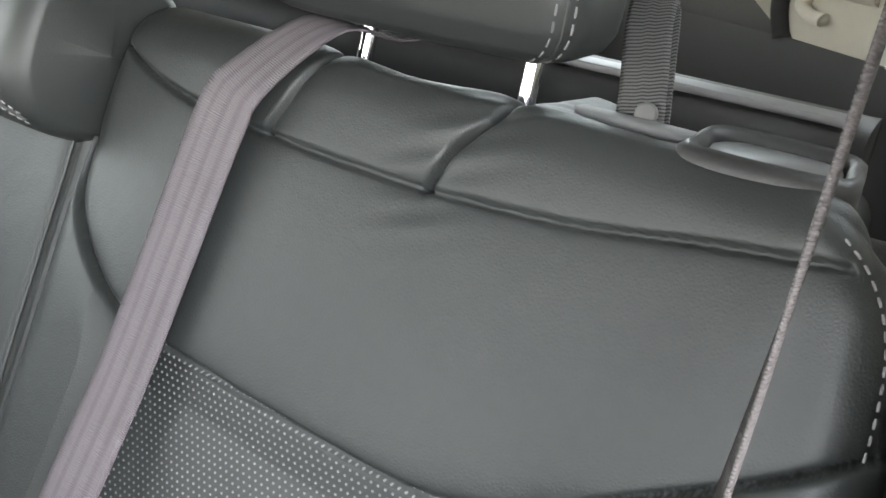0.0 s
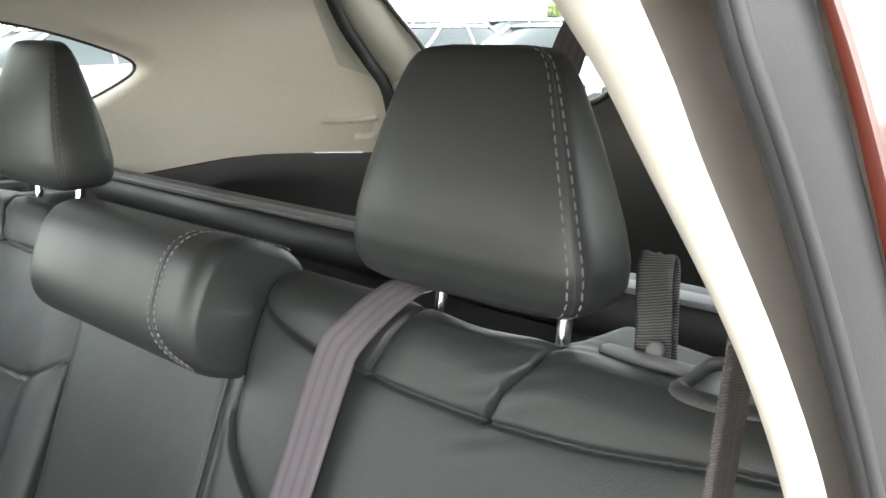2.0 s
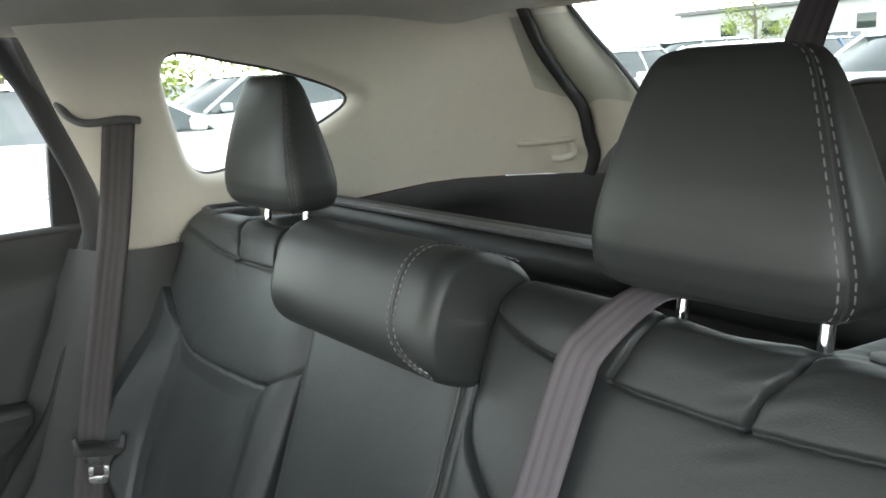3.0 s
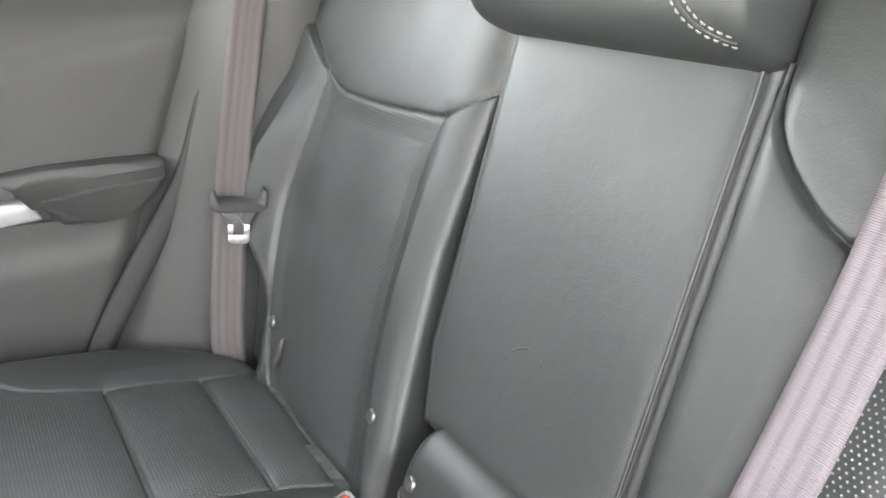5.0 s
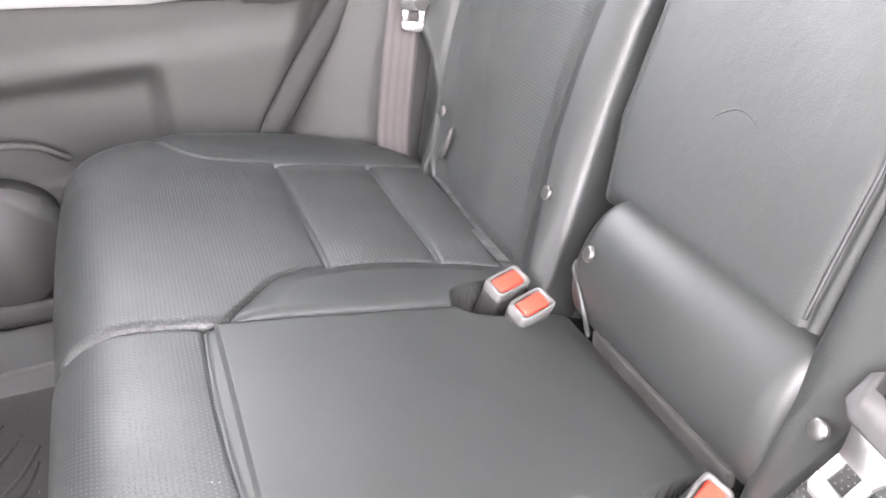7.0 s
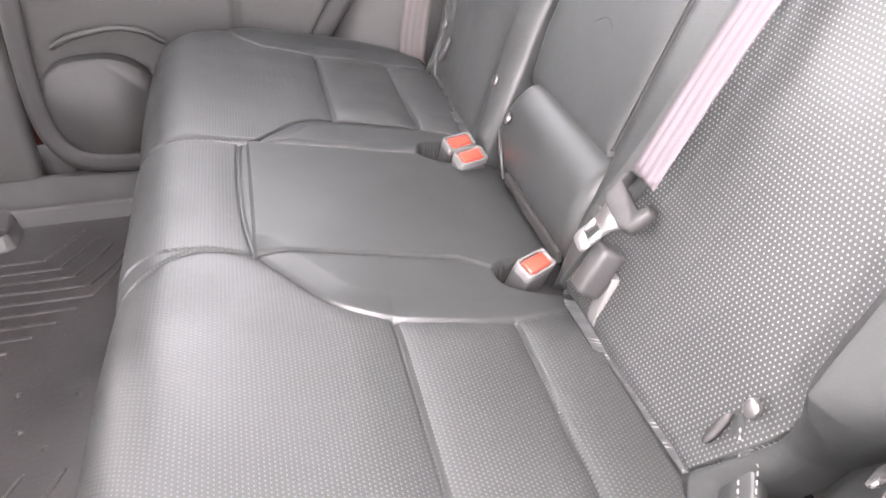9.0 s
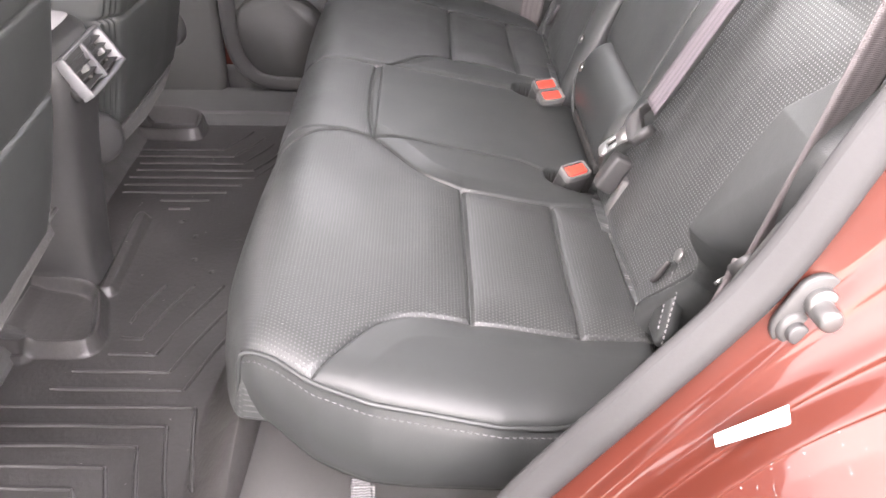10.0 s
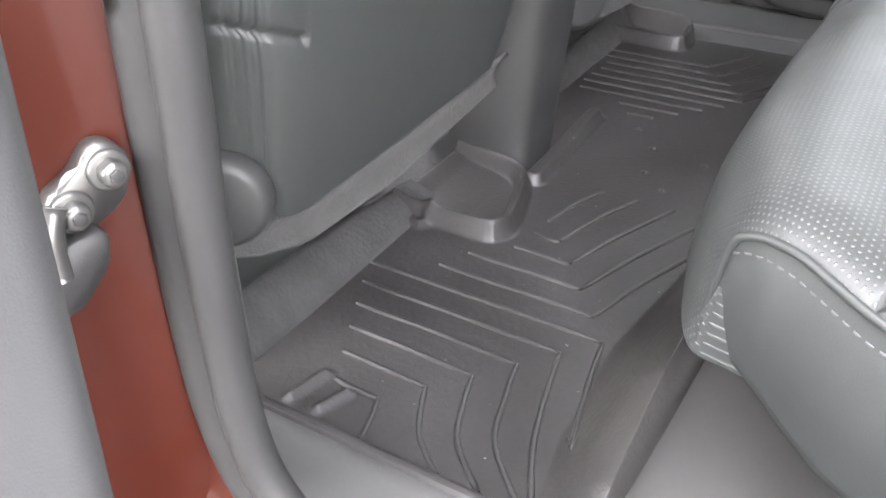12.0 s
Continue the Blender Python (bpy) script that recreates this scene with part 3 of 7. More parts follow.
# ---- head restraints ----
def ring_loft(name, levels, mat, parent, n=56, label="", centre=None):
    """levels: rows of (centre x, y, z, half depth, half width, exponent); rounded cross-sections joined into a closed body."""
    a = np.linspace(0, 2 * math.pi, n, endpoint=False)
    P = []
    for x, y, z, hx, hy, e in levels:
        ca, sa = np.cos(a), np.sin(a)
        P.append(np.stack([x + hx * np.sign(ca) * np.abs(ca) ** (2 / e), y + hy * np.sign(sa) * np.abs(sa) ** (2 / e), z + 0 * a], -1))
    return sheet(name, P, mat, parent, label, close_v=True, caps=True)


def head_restraint(y0, mirror):
    ob = thing("head_restraint", "black leather head restraint with pale double stitching on two chrome posts", "head restraint", "rear head restraints")
    zs = [1.336, 1.338, 1.344, 1.355, 1.375, 1.40, 1.43, 1.46, 1.49, 1.507, 1.519, 1.527, 1.531, 1.533]
    zt = np.interp(np.linspace(0, 1, 60), np.linspace(0, 1, len(zs)), zs)
    lev = []
    for z in zt:
        wid = np.interp(z, zs, [0.080, 0.104, 0.116, 0.1225, 0.124, 0.119, 0.110, 0.100, 0.089, 0.082, 0.0755, 0.068, 0.058, 0.035])
        front = np.interp(z, zs, [0.262, 0.250, 0.243, 0.238, 0.236, 0.238, 0.244, 0.252, 0.261, 0.267, 0.272, 0.277, 0.281, 0.288])
        rear = np.interp(z, zs, [0.312, 0.322, 0.328, 0.332, 0.333, 0.331, 0.326, 0.320, 0.314, 0.310, 0.306, 0.302, 0.299, 0.294])
        lev.append(((front + rear) / 2, y0 + (0.004 if mirror else 0.014), z, (rear - front) / 2, wid, 4.4))
    pad = ring_loft("pad", lev, LEATHER_SOFT, ob, n=72)
    for sgn in (-1,):
        for off in (0.0, 0.0125):
            line, nr = [], []
            for x, y, z, hx, hy, e in lev[5:-4]:
                fy = (hy * 0.885 if off == 0 else hy * 0.955)
                c = (1 - (fy / hy) ** e) ** (1 / e)
                line.append((x - hx * c - 0.0006, y + sgn * fy, z)); nr.append((-1, sgn * 0.5, 0))
            stitches("stitching", line, nr, THREAD_DARK if mirror else THREAD, pad, length=0.0062, gap=0.0032, r=0.0006, label="pale grey double stitching")
        tube("seam", [(x - hx * (1 - 0.922 ** e) ** (1 / e) + 0.0008, y + sgn * hy * 0.922, z) for x, y, z, hx, hy, e in lev[3:-3]], 0.0012, PLASTIC, pad, n=40, sides=6)
    for py in (-0.064, 0.064):
        tube("post", [(0.283, y0 + py, 1.27), (0.292, y0 + py, 1.325), (0.300, y0 + py, 1.37)], 0.0062, CHROME, ob, "chrome post", n=8, sides=16)
    return ob


head_restraint(0.514, False)
head_restraint(1.316, True)

# ---- centre of the back: folding arm rest, its lower roll and the rolled centre head rest ----
arm = thing("centre_arm_rest", "folded-up black leather centre arm rest panel with piped edges", "arm rest")


def arm_left(q):
    return np.interp(q, [sz(0.84), sz(0.9), sz(1.2), sz(1.26)], [0.744, 0.748, 0.760, 0.764])


def arm_right(q):
    return np.interp(q, [sz(0.84), sz(0.92), sz(1.2), sz(1.26)], [1.035, 1.068, 1.096, 1.098])


def arm_relief(Y, Q, E):
    edge = np.minimum(Y - arm_left(Q), arm_right(Q) - Y)
    H = near_edge(E, 0.028, 0.026) - 0.004
    H = H + groove(edge - 0.016, 0.0025, 0.004)
    H = H - 0.006 * np.exp(-(((Y - 0.93) / 0.1) ** 2)) * np.exp(-(((Q - 0.33) / 0.15) ** 2))
    return H + 0.0002 * np.sin(Y * 70 + 2 * np.sin(Q * 40)) * np.sin(Q * 60)


pad_sheet("cover", on_back, arm_left, arm_right, sz(0.845), sz(1.255), arm_relief, [LEATHER], arm, nu=90, nv=120, skirt=0.05)
for lin in (arm_left,):
    qq = np.linspace(sz(0.87), sz(1.225), 60)
    yy = lin(qq) + (0.016 if lin is arm_left else -0.016)
    tube("piping", on_back(yy, qq, -0.0055), 0.0018, LEATHER_SOFT, arm, raw=True, sides=8)

SCUFF = surface("scuffed_leather", (0.017, 0.018, 0.018), 0.55, vary=0.3, scale=60)
scy = smooth_path([(0.940, sz(0.947)), (0.937, sz(0.957)), (0.916, sz(0.968)), (0.892, sz(0.964)), (0.875, sz(0.953))], 40)
sch = arm_relief(scy[:, 0], scy[:, 1], np.full(40, 0.1))
tube("scuff_mark", on_back(scy[:, 0], scy[:, 1], sch - 0.0004), np.interp(np.linspace(0, 1, 40), [0, 0.3, 0.7, 1], [0.0004, 0.0012, 0.0008, 0.0003]), SCUFF, arm, "faint rubbed scuff mark", raw=True, sides=6)


def roll_body(name, y0, y1, cx, cz, rx, rz, mat, parent, tilt=24, n=60, e=2.6, round_end=0.03, label=""):
    a = np.linspace(0, 2 * math.pi, 48, endpoint=False)
    ct, st = math.cos(radians(tilt)), math.sin(radians(tilt))
    P = []
    for y in y0 + (y1 - y0) * spaced(n, 0.8):
        d = min(y - y0, y1 - y)
        g = round_end * 0.75
        fall = 0.0 if d > round_end else g * (1 - math.sqrt(max(1 - (1 - d / round_end) ** 2, 0.0)))
        k = 1 - fall / min(rx, rz)
        if d <= 1e-9:
            k = 0.002
        u = rx * k * np.sign(np.cos(a)) * np.abs(np.cos(a)) ** (2 / e); v = rz * k * np.sign(np.sin(a)) * np.abs(np.sin(a)) ** (2 / e)
        P.append(np.stack([cx + u * ct + v * st, y + 0 * a, cz - u * st + v * ct], -1))
    return sheet(name, P, mat, parent, label, close_v=True, caps=True)


lower = thing("arm_rest_cover_roll", "rounded black leather roll covering the arm rest hinge, with snaps", "seat cover")
roll_body("cover", 0.726, 1.004, 0.020, 0.800, 0.036, 0.063, LEATHER_SOFT, lower, tilt=22, round_end=0.020, e=2.15)
snap((-0.0135, 0.976, 0.822), (-0.92, 0.1, 0.38))
tube("hem", [(-0.010, 1.002, 0.800), (-0.018, 0.993, 0.797), (-0.022, 0.975, 0.785), (-0.024, 0.962, 0.768), (-0.022, 0.955, 0.745)], 0.0026, LEATHER_SOFT, lower, sides=8)

bolster = thing("centre_head_rest", "low rolled black leather centre head rest with a stitched end panel", "head restraint")
roll_body("cover", 0.762, 1.103, 0.222, 1.278, 0.072, 0.070, LEATHER_SOFT, bolster, tilt=22, round_end=0.022, e=2.9, n=90)


def on_bolster(a, y, grow=1.0):
    ct, st, e = math.cos(radians(22)), math.sin(radians(22)), 2.9
    u = 0.072 * grow * np.sign(np.cos(a)) * np.abs(np.cos(a)) ** (2 / e); v = 0.070 * grow * np.sign(np.sin(a)) * np.abs(np.sin(a)) ** (2 / e)
    return np.stack([0.222 + u * ct + v * st, y + 0 * a, 1.278 - u * st + v * ct], -1)


PATCH = np.array([(84, 0.764), (86, 0.776), (89, 0.790), (97, 0.804), (115, 0.815), (150, 0.819), (185, 0.818), (205, 0.808), (220, 0.792), (228, 0.775), (231, 0.764)])
pc = smooth_path(PATCH * [0.001, 1], 140) / [0.001, 1]
for oy in (0.0, 0.011):
    t = np.gradient(pc * [0.0012, 1], axis=0); t /= np.linalg.norm(t, axis=1)[:, None]
    q = pc + oy * np.stack([-t[:, 1] / 0.0012, t[:, 0]], -1)
    line = on_bolster(np.radians(q[:, 0]), q[:, 1], 1.004)
    nn = line - np.array([0.222, 0, 1.278]); nn[:, 1] = 0
    stitches("stitching", line, nn, THREAD, bolster, length=0.0048, gap=0.0026, r=0.0006, label="pale grey double stitching")
t = np.gradient(pc * [0.0012, 1], axis=0); t /= np.linalg.norm(t, axis=1)[:, None]
q = pc + 0.0055 * np.stack([-t[:, 1] / 0.0012, t[:, 0]], -1)
tube("seam", on_bolster(np.radians(q[:, 0]), q[:, 1], 1.0), 0.0013, PLASTIC, bolster, raw=True, sides=6)

# ---- cushions ----
CF = 0.450       # length of the flat top before the front roll
R_F = 0.036      # mean radius of the front roll
SL = math.atan(0.2)


FRONT_TURN = radians(92)
PROF_Q = np.linspace(0, 0.8, 801)
PROF_T = np.clip((PROF_Q - CF + 0.045) / (R_F * FRONT_TURN + 0.09), 0, 1)
PROF_A = math.pi - SL + FRONT_TURN * PROF_T * PROF_T * (3 - 2 * PROF_T)
PROF_X = np.r_[0, np.cumsum(np.cos((PROF_A[1:] + PROF_A[:-1]) / 2) * 0.001)]
PROF_Z = 0.72 + np.r_[0, np.cumsum(np.sin((PROF_A[1:] + PROF_A[:-1]) / 2) * 0.001)]


def cush_profile(q):
    """From the back of the cushion forwards: sloping top, a soft front roll, then the front face."""
    a = np.interp(q, PROF_Q, PROF_A)
    return np.stack([np.interp(q, PROF_Q, PROF_X), np.interp(q, PROF_Q, PROF_Z)], -1), np.stack([np.sin(a), -np.cos(a)], -1)


def on_cush(y, q, h=0.0):
    p, n = cush_profile(np.asarray(q, float))
    p = p + n * (np.asarray(h, float)[..., None] if np.ndim(h) else h)
    return np.stack([p[..., 0], np.asarray(y, float) * np.ones(p.shape[:-1]), p[..., 1]], -1)


def cq(x):
    return -x / math.cos(SL)


def cl(*pts):
    return smooth_path([(y, cq(x)) for x, y in pts], 40).tolist()


K_IN = cl((-0.350, 0.773), (-0.318, 0.729), (-0.277, 0.680), (-0.222, 0.660), (-0.15, 0.657), (-0.093, 0.663), (-0.01, 0.686))
K_OUT = cl((-0.385, 0.246), (-0.360, 0.285), (-0.330, 0.328), (-0.294, 0.352), (-0.227, 0.361), (-0.106, 0.366), (0.0, 0.383))
K_C1 = cl((-0.222, 0.36), (-0.222, 0.52), (-0.222, 0.66))
K_C2 = cl((-0.097, 0.366), (-0.099, 0.52), (-0.095, 0.662))
K_SPLIT = [(0.727, 0.58), (0.735, cq(-0.469)), (0.762, cq(-0.43)), (0.776, cq(-0.40)), (0.774, cq(-0.35)), (0.772, cq(-0.2)), (0.772, cq(-0.13)), (0.755, cq(-0.10)), (0.735, cq(-0.06))]
K_TRANS = cl((-0.350, 0.773), (-0.358, 0.83), (-0.362, 0.91), (-0.362, 0.98), (-0.358, 1.07))
INS_C = [p for p in K_IN] + [(0.383, 0.0)] + K_OUT[::-1] + [(0.30, 0.66), (0.735, 0.66)]


def notch(Y, Q, y0, half, deep):
    """How far a point lies inside a rounded notch in the back edge of a cushion."""
    d = ((np.abs(Y - y0) / half) ** 3 + (np.maximum(Q, 0) / deep) ** 3) ** (1 / 3)
    return sstep(d, 1.03, 0.93)


NOTCH_NEAR, NOTCH_MID, NOTCH_FAR = (0.739, 0.036, 0.098), (1.060, 0.038, 0.120), (0.758, 0.036, 0.118)


def puffs(Y, Q):
    """Softly raised fields between the cross seams."""
    q1, q2 = cq(-0.222), cq(-0.097)
    in_y = np.where(Q < q1, sstep(Y, 0.36, 0.41) * sstep(Y, 0.665, 0.615), sstep(Y, 0.26, 0.47) * sstep(Y, 0.77, 0.57))
    f = np.where(Q < q2, np.sin(np.clip(Q / q2, 0, 1) * math.pi), np.where(Q < q1, np.sin((Q - q2) / (q1 - q2) * math.pi), np.clip((Q - q1) / 0.05, 0, 1)))
    return 0.006 * in_y * np.clip(f, 0, 1) ** 0.6


def half_relief(Y, Q, E):
    H = 0.0 * Y
    for line, w, dp in ((K_IN, 0.0028, 0.0055), (K_OUT, 0.0028, 0.0055), (K_C1, 0.0028, 0.0065), (K_C2, 0.0028, 0.0065)):
        H = H + groove(dist_to(line, Y, Q), w, dp)
    H = H + puffs(Y, Q)
    out = np.where(Y < np.interp(Q, [p[1] for p in K_OUT[::-1]], [p[0] for p in K_OUT[::-1]]), 1.0, 0.0)
    H = H + 0.005 * out * np.clip(dist_to(K_OUT, Y, Q) / 0.04, 0, 1) * (Q < CF + 0.02)
    inn = (Y > 0.62) & (Y > np.interp(Q, [p[1] for p in K_IN[::-1]], [p[0] for p in K_IN[::-1]])) & (Q < cq(-0.35))
    H = H + np.where(inn, 0.006 * np.clip(dist_to(K_IN, Y, Q) / 0.03, 0, 1), 0)
    H = H + 0.0003 * np.sin(Y * 38 + 2 * np.sin(Q * 21)) * np.sin(Q * 33 + np.sin(Y * 17))
    return H


def near_relief(Y, Q, E):
    H = half_relief(Y, Q, E)
    H = H + near_edge(np.minimum(Y - cush_left(Q), 9), 0.050, 0.020) + near_edge(np.minimum(1.056 - Y, 9), 0.012, 0.010) + near_edge(np.minimum(Q, 9), 0.03, 0.02)
    H = H + groove(dist_to(K_SPLIT, Y, Q), 0.0034, 0.003) + groove(dist_to(K_TRANS, Y, Q), 0.0030, 0.0034)
    mid = (Y > 0.775)
    H = H + np.where(mid & (Q > cq(-0.36)), 0.0018 * np.clip((Q - cq(-0.36)) / 0.03, 0, 1), 0)
    H = H - 0.020 * sstep(Y, 0.44, 0.29) * sstep(Q, CF - 0.01, CF + 0.07)
    return H - 0.045 * notch(Y, Q, *NOTCH_NEAR) - 0.045 * notch(Y, Q, *NOTCH_MID)


def far_relief(Y, Q, E):
    H = half_relief(Y, Q, E)
    H = H + near_edge(np.minimum(Y - cush_left(Q), 9), 0.050, 0.020) + near_edge(np.minimum(0.758 - Y, 9), 0.014, 0.012) + near_edge(np.minimum(Q, 9), 0.03, 0.02)
    return H - 0.045 * notch(Y, Q, *NOTCH_FAR)


def cush_left(q):
    return np.interp(q, [0, 0.012, 0.03, 0.05, 0.075, 0.11, 0.15, 0.20, 0.33, cq(-0.38), cq(-0.42), cq(-0.45), cq(-0.48), 0.7], [0.40, 0.35, 0.310, 0.285, 0.262, 0.244, 0.230, 0.222, 0.228, 0.244, 0.270, 0.284, 0.290, 0.296])


bench = thing("rear_bench_cushion", "wide black leather bench cushion with ribbed perforated seat and smooth middle", "seat cushion", "rear cushions")
pad_sheet("cover", on_cush, cush_left, lambda q: np.full_like(q, 1.056), 0.0, 0.59, near_relief, [LEATHER_SOFT, PERF_SEAT, FELT], bench,
          region=lambda y, q: np.where(np.maximum(notch(y, q, *NOTCH_NEAR), notch(y, q, *NOTCH_MID)) > 0.3, 2, inside(INS_C, y, q) | ((q > cq(-0.36)) & (y > 0.3) & (q < 0.63))), nu=430, nv=330, skirt=0.03, ends=0.12)
single = thing("rear_seat_cushion", "single black leather seat cushion by the closed door", "seat cushion", "rear cushions")
pad_sheet("cover", on_cush, cush_left, lambda q: np.full_like(q, 0.758), 0.0, 0.59, far_relief, [LEATHER_SOFT, PERF_SEAT, FELT], single,
          region=lambda y, q: np.where(notch(y, q, *NOTCH_FAR) > 0.3, 2, inside(INS_C, y, q)), nu=280, nv=260, skirt=0.03, mirror=True, ends=0.12)


def side_panel(parent, mirror):
    """The upright outer side of a cushion, from its piped top edge down to a hem that rises towards the front."""
    qs = np.linspace(0.0, float(np.interp(0.472, -PROF_X[:500], PROF_Q[:500])), 90)
    top = on_cush(cush_left(qs), qs, -0.016)
    s = np.linspace(0, 1, 90)
    xb = top[:, 0] - 0.012 * s**4
    zb = np.interp(xb, [-0.49, -0.475, -0.455, -0.43, -0.40, -0.37, -0.34, -0.28, 0.02], [0.705, 0.700, 0.693, 0.682, 0.670, 0.660, 0.653, 0.648, 0.652])
    yb = top[:, 1] + 0.004 + 0.012 * s**6
    bot = np.stack([xb, yb, zb], -1)
    v = np.linspace(0, 1, 16)
    P = top[:, None] * (1 - v)[None, :, None] + bot[:, None] * v[None, :, None]
    P[:, :, 1] -= (0.010 * np.sin(v * math.pi))[None] * np.clip((1 - s) / 0.08, 0, 1)[:, None]
    P[:, :, 2] -= (0.004 * np.exp(-((v - 0.06) / 0.05) ** 2))[None]
    under = P[:, -1:].copy(); under[:, :, 1] += 0.05; under[:, :, 2] -= 0.003
    front = P[-1:].copy(); front[:, :, 1] += 0.03; front[:, :, 0] += 0.004
    G = np.concatenate([P, under], 1)
    G = np.concatenate([G, np.concatenate([front, front[:, -1:]], 1)], 0)
    if mirror:
        G[..., 1] = 2 * C - G[..., 1]
        P = P.copy(); P[..., 1] = 2 * C - P[..., 1]
    sheet("side_panel", G, LEATHER_SOFT, parent)
    sgn = 1 if mirror else -1
    edge = np.concatenate([P[4:, 0], P[-1, 1:15]], 0) + np.array([0, sgn * 0.001, 0.001])
    tube("piping", smooth_path(edge[::3], 90), 0.0028, LEATHER_SOFT, parent, raw=True, sides=8)
    stitches("stitching", P[4:, 1] + np.array([0, sgn * 0.002, -0.001]), (0, sgn, 0.2), THREAD_DARK, parent, length=0.0045, gap=0.003, r=0.0006)


side_panel(bench, False)
side_panel(single, True)
under = box("cushion_base", (0.40, 1.22, 0.05), (-0.20, C, 0.67), PLASTIC, bench, "black plastic base", bevel=0.01)
ribbon("pull_strap", [(-0.340, 0.240, 0.652), (-0.338, 0.212, 0.642), (-0.336, 0.200, 0.625), (-0.335, 0.200, 0.607), (-0.335, 0.207, 0.603), (-0.335, 0.214, 0.62), (-0.336, 0.232, 0.65)],
       (1, 0, 0), 0.022, STRAP_GREY, bench, "short grey webbing pull strap")
# narrow filler strip between cushion and back
strip = tagged(box("gap_filler_strip", (0.009, 0.200, 0.018), (-0.020, 0.845, 0.751), FELT, bevel=0.003), "narrow charcoal felt strip behind the bench cushion", "trim strip")


# ---- belt buckles ----
def buckle(at, tilt, turn, label):
    ob = thing("belt_buckle", label, "belt buckle", "rear belt buckles")
    bd = box("body", (0.070, 0.044, 0.027), (0.008, 0, 0), PLASTIC, ob, bevel=0.006)
    rim = []
    for u, k in ((0.0, 1.0), (-0.010, 1.0), (-0.012, 0.93), (-0.0115, 0.80), (-0.007, 0.76)):
        rim.append([(-0.020 + u, y * k, z * k) for y, z in smooth_path([(-0.021, -0.012), (0, -0.0135), (0.021, -0.012), (0.0225, 0), (0.021, 0.012), (0, 0.0135), (-0.021, 0.012), (-0.0225, 0)], 49, True)[:-1]])
    sheet("collar", rim, PLASTIC_GREY, ob, "grey collar", close_v=True)
    box("release_button", (0.010, 0.033, 0.0175), (-0.027, 0, 0.0), RED_BUTTON, bd, "orange-red release button", bevel=0.003)
    box("webbing", (0.07, 0.034, 0.008), (0.07, 0, 0), PLASTIC, ob, bevel=0.002)
    ob.matrix_basis = Matrix.Translation(at) @ Euler((0, radians(tilt), radians(turn))).to_matrix().to_4x4()
    return ob


buckle((-0.061, 1.073, 0.729), 65, 110, "black belt buckle with orange-red button in a cushion slot, tipped up")
buckle((-0.057, 1.024, 0.729), 65, 110, "black belt buckle with orange-red button beside another buckle")
buckle((-0.058, 0.742, 0.730), 65, 120, "black belt buckle with orange-red button in the bench cushion slot")


# ---- seat belts ----
def tongue(parent, at, down, across, scale=1.0):
    """Latch plate: dark moulded bar with ears and a silver tongue with a square hole."""
    d = Vector(down).normalized(); a = Vector(across); a = (a - d * a.dot(d)).normalized(); n = a.cross(d)
    M = Matrix.Identity(4)
    for i, v in enumerate((a, d, n)):
        for k in range(3):
            M[k][i] = v[k]
    M.translation = Vector(at)
    mp = lambda u, v, h: M @ Vector((u * scale, v * scale, h * scale))
    bar = plate("latch_bar", [(-0.033, -0.012), (-0.027, -0.018), (-0.025, -0.006), (0.025, -0.006), (0.027, -0.018), (0.033, -0.012), (0.032, 0.006), (0.022, 0.012), (-0.022, 0.012), (-0.032, 0.006)],
          lambda u, v, h: mp(u, v, h - 0.005), 0.010, PLASTIC, parent, "dark grey moulded bar", bevel=0.002)
    for nm, ol in (("tongue_plate", [(-0.022, 0.008), (0.022, 0.008), (0.014, 0.020), (0.0125, 0.026), (-0.0125, 0.026), (-0.014, 0.020)]),
                   ("tongue_tip", [(-0.0125, 0.0385), (0.0125, 0.0385), (0.012, 0.046), (0.008, 0.049), (-0.008, 0.049), (-0.012, 0.046)]),
                   ("tongue_side", [(-0.0125, 0.026), (-0.006, 0.026), (-0.006, 0.0385), (-0.0125, 0.0385)]),
                   ("tongue_side", [(0.006, 0.026), (0.0125, 0.026), (0.0125, 0.0385), (0.006, 0.0385)])):
        plate(nm, ol, lambda u, v, h: mp(u, v, h - 0.0005), 0.003, BRIGHT, bar, "bright steel tongue", bevel=0.0006)


def back_pts(rows):
    return [tuple(on_back(np.array(y), np.array(sz(z)), h)) for y, z, h in rows]


belt_mid = thing("centre_seat_belt", "pale grey seat belt laid over the seat back crest", "seat belt", "seat belts")
crest = [(0.74, 0.70, 1.612), (0.60, 0.655, 1.52), (0.45, 0.60, 1.41), (0.345, 0.565, 1.340), (0.305, 0.568, 1.324), (0.262, 0.590, 1.330)]
run = back_pts([(0.612, 1.290, 0.013), (0.622, 1.262, 0.014), (0.628, 1.18, 0.012), (0.631, 1.10, 0.013), (0.634, 1.02, 0.020), (0.641, 0.95, 0.020), (0.644, 0.885, 0.022)])
ribbon("webbing", crest + run, [(0.2, 1, 0.1), (0.15, 1, 0.1), (0.2, 1, 0.05), (0.5, 0.86, 0), (0.35, 0.93, 0), (0, 1, 0.05), (0, 1, 0), (0, 1, 0), (0, 1, 0)], 0.048, BELT_GREY, belt_mid, n=110)
tongue(belt_mid, (0.004, 0.645, 0.868), (-0.62, 0.10, -0.62), (0.25, 1, 0.1), 1.25)
box("anchor_latch", (0.028, 0.026, 0.055), (-0.020, 0.642, 0.800), PLASTIC, belt_mid, "black detachable anchor", bevel=0.006, turn=Euler((0, radians(28), 0)).to_matrix().to_4x4())
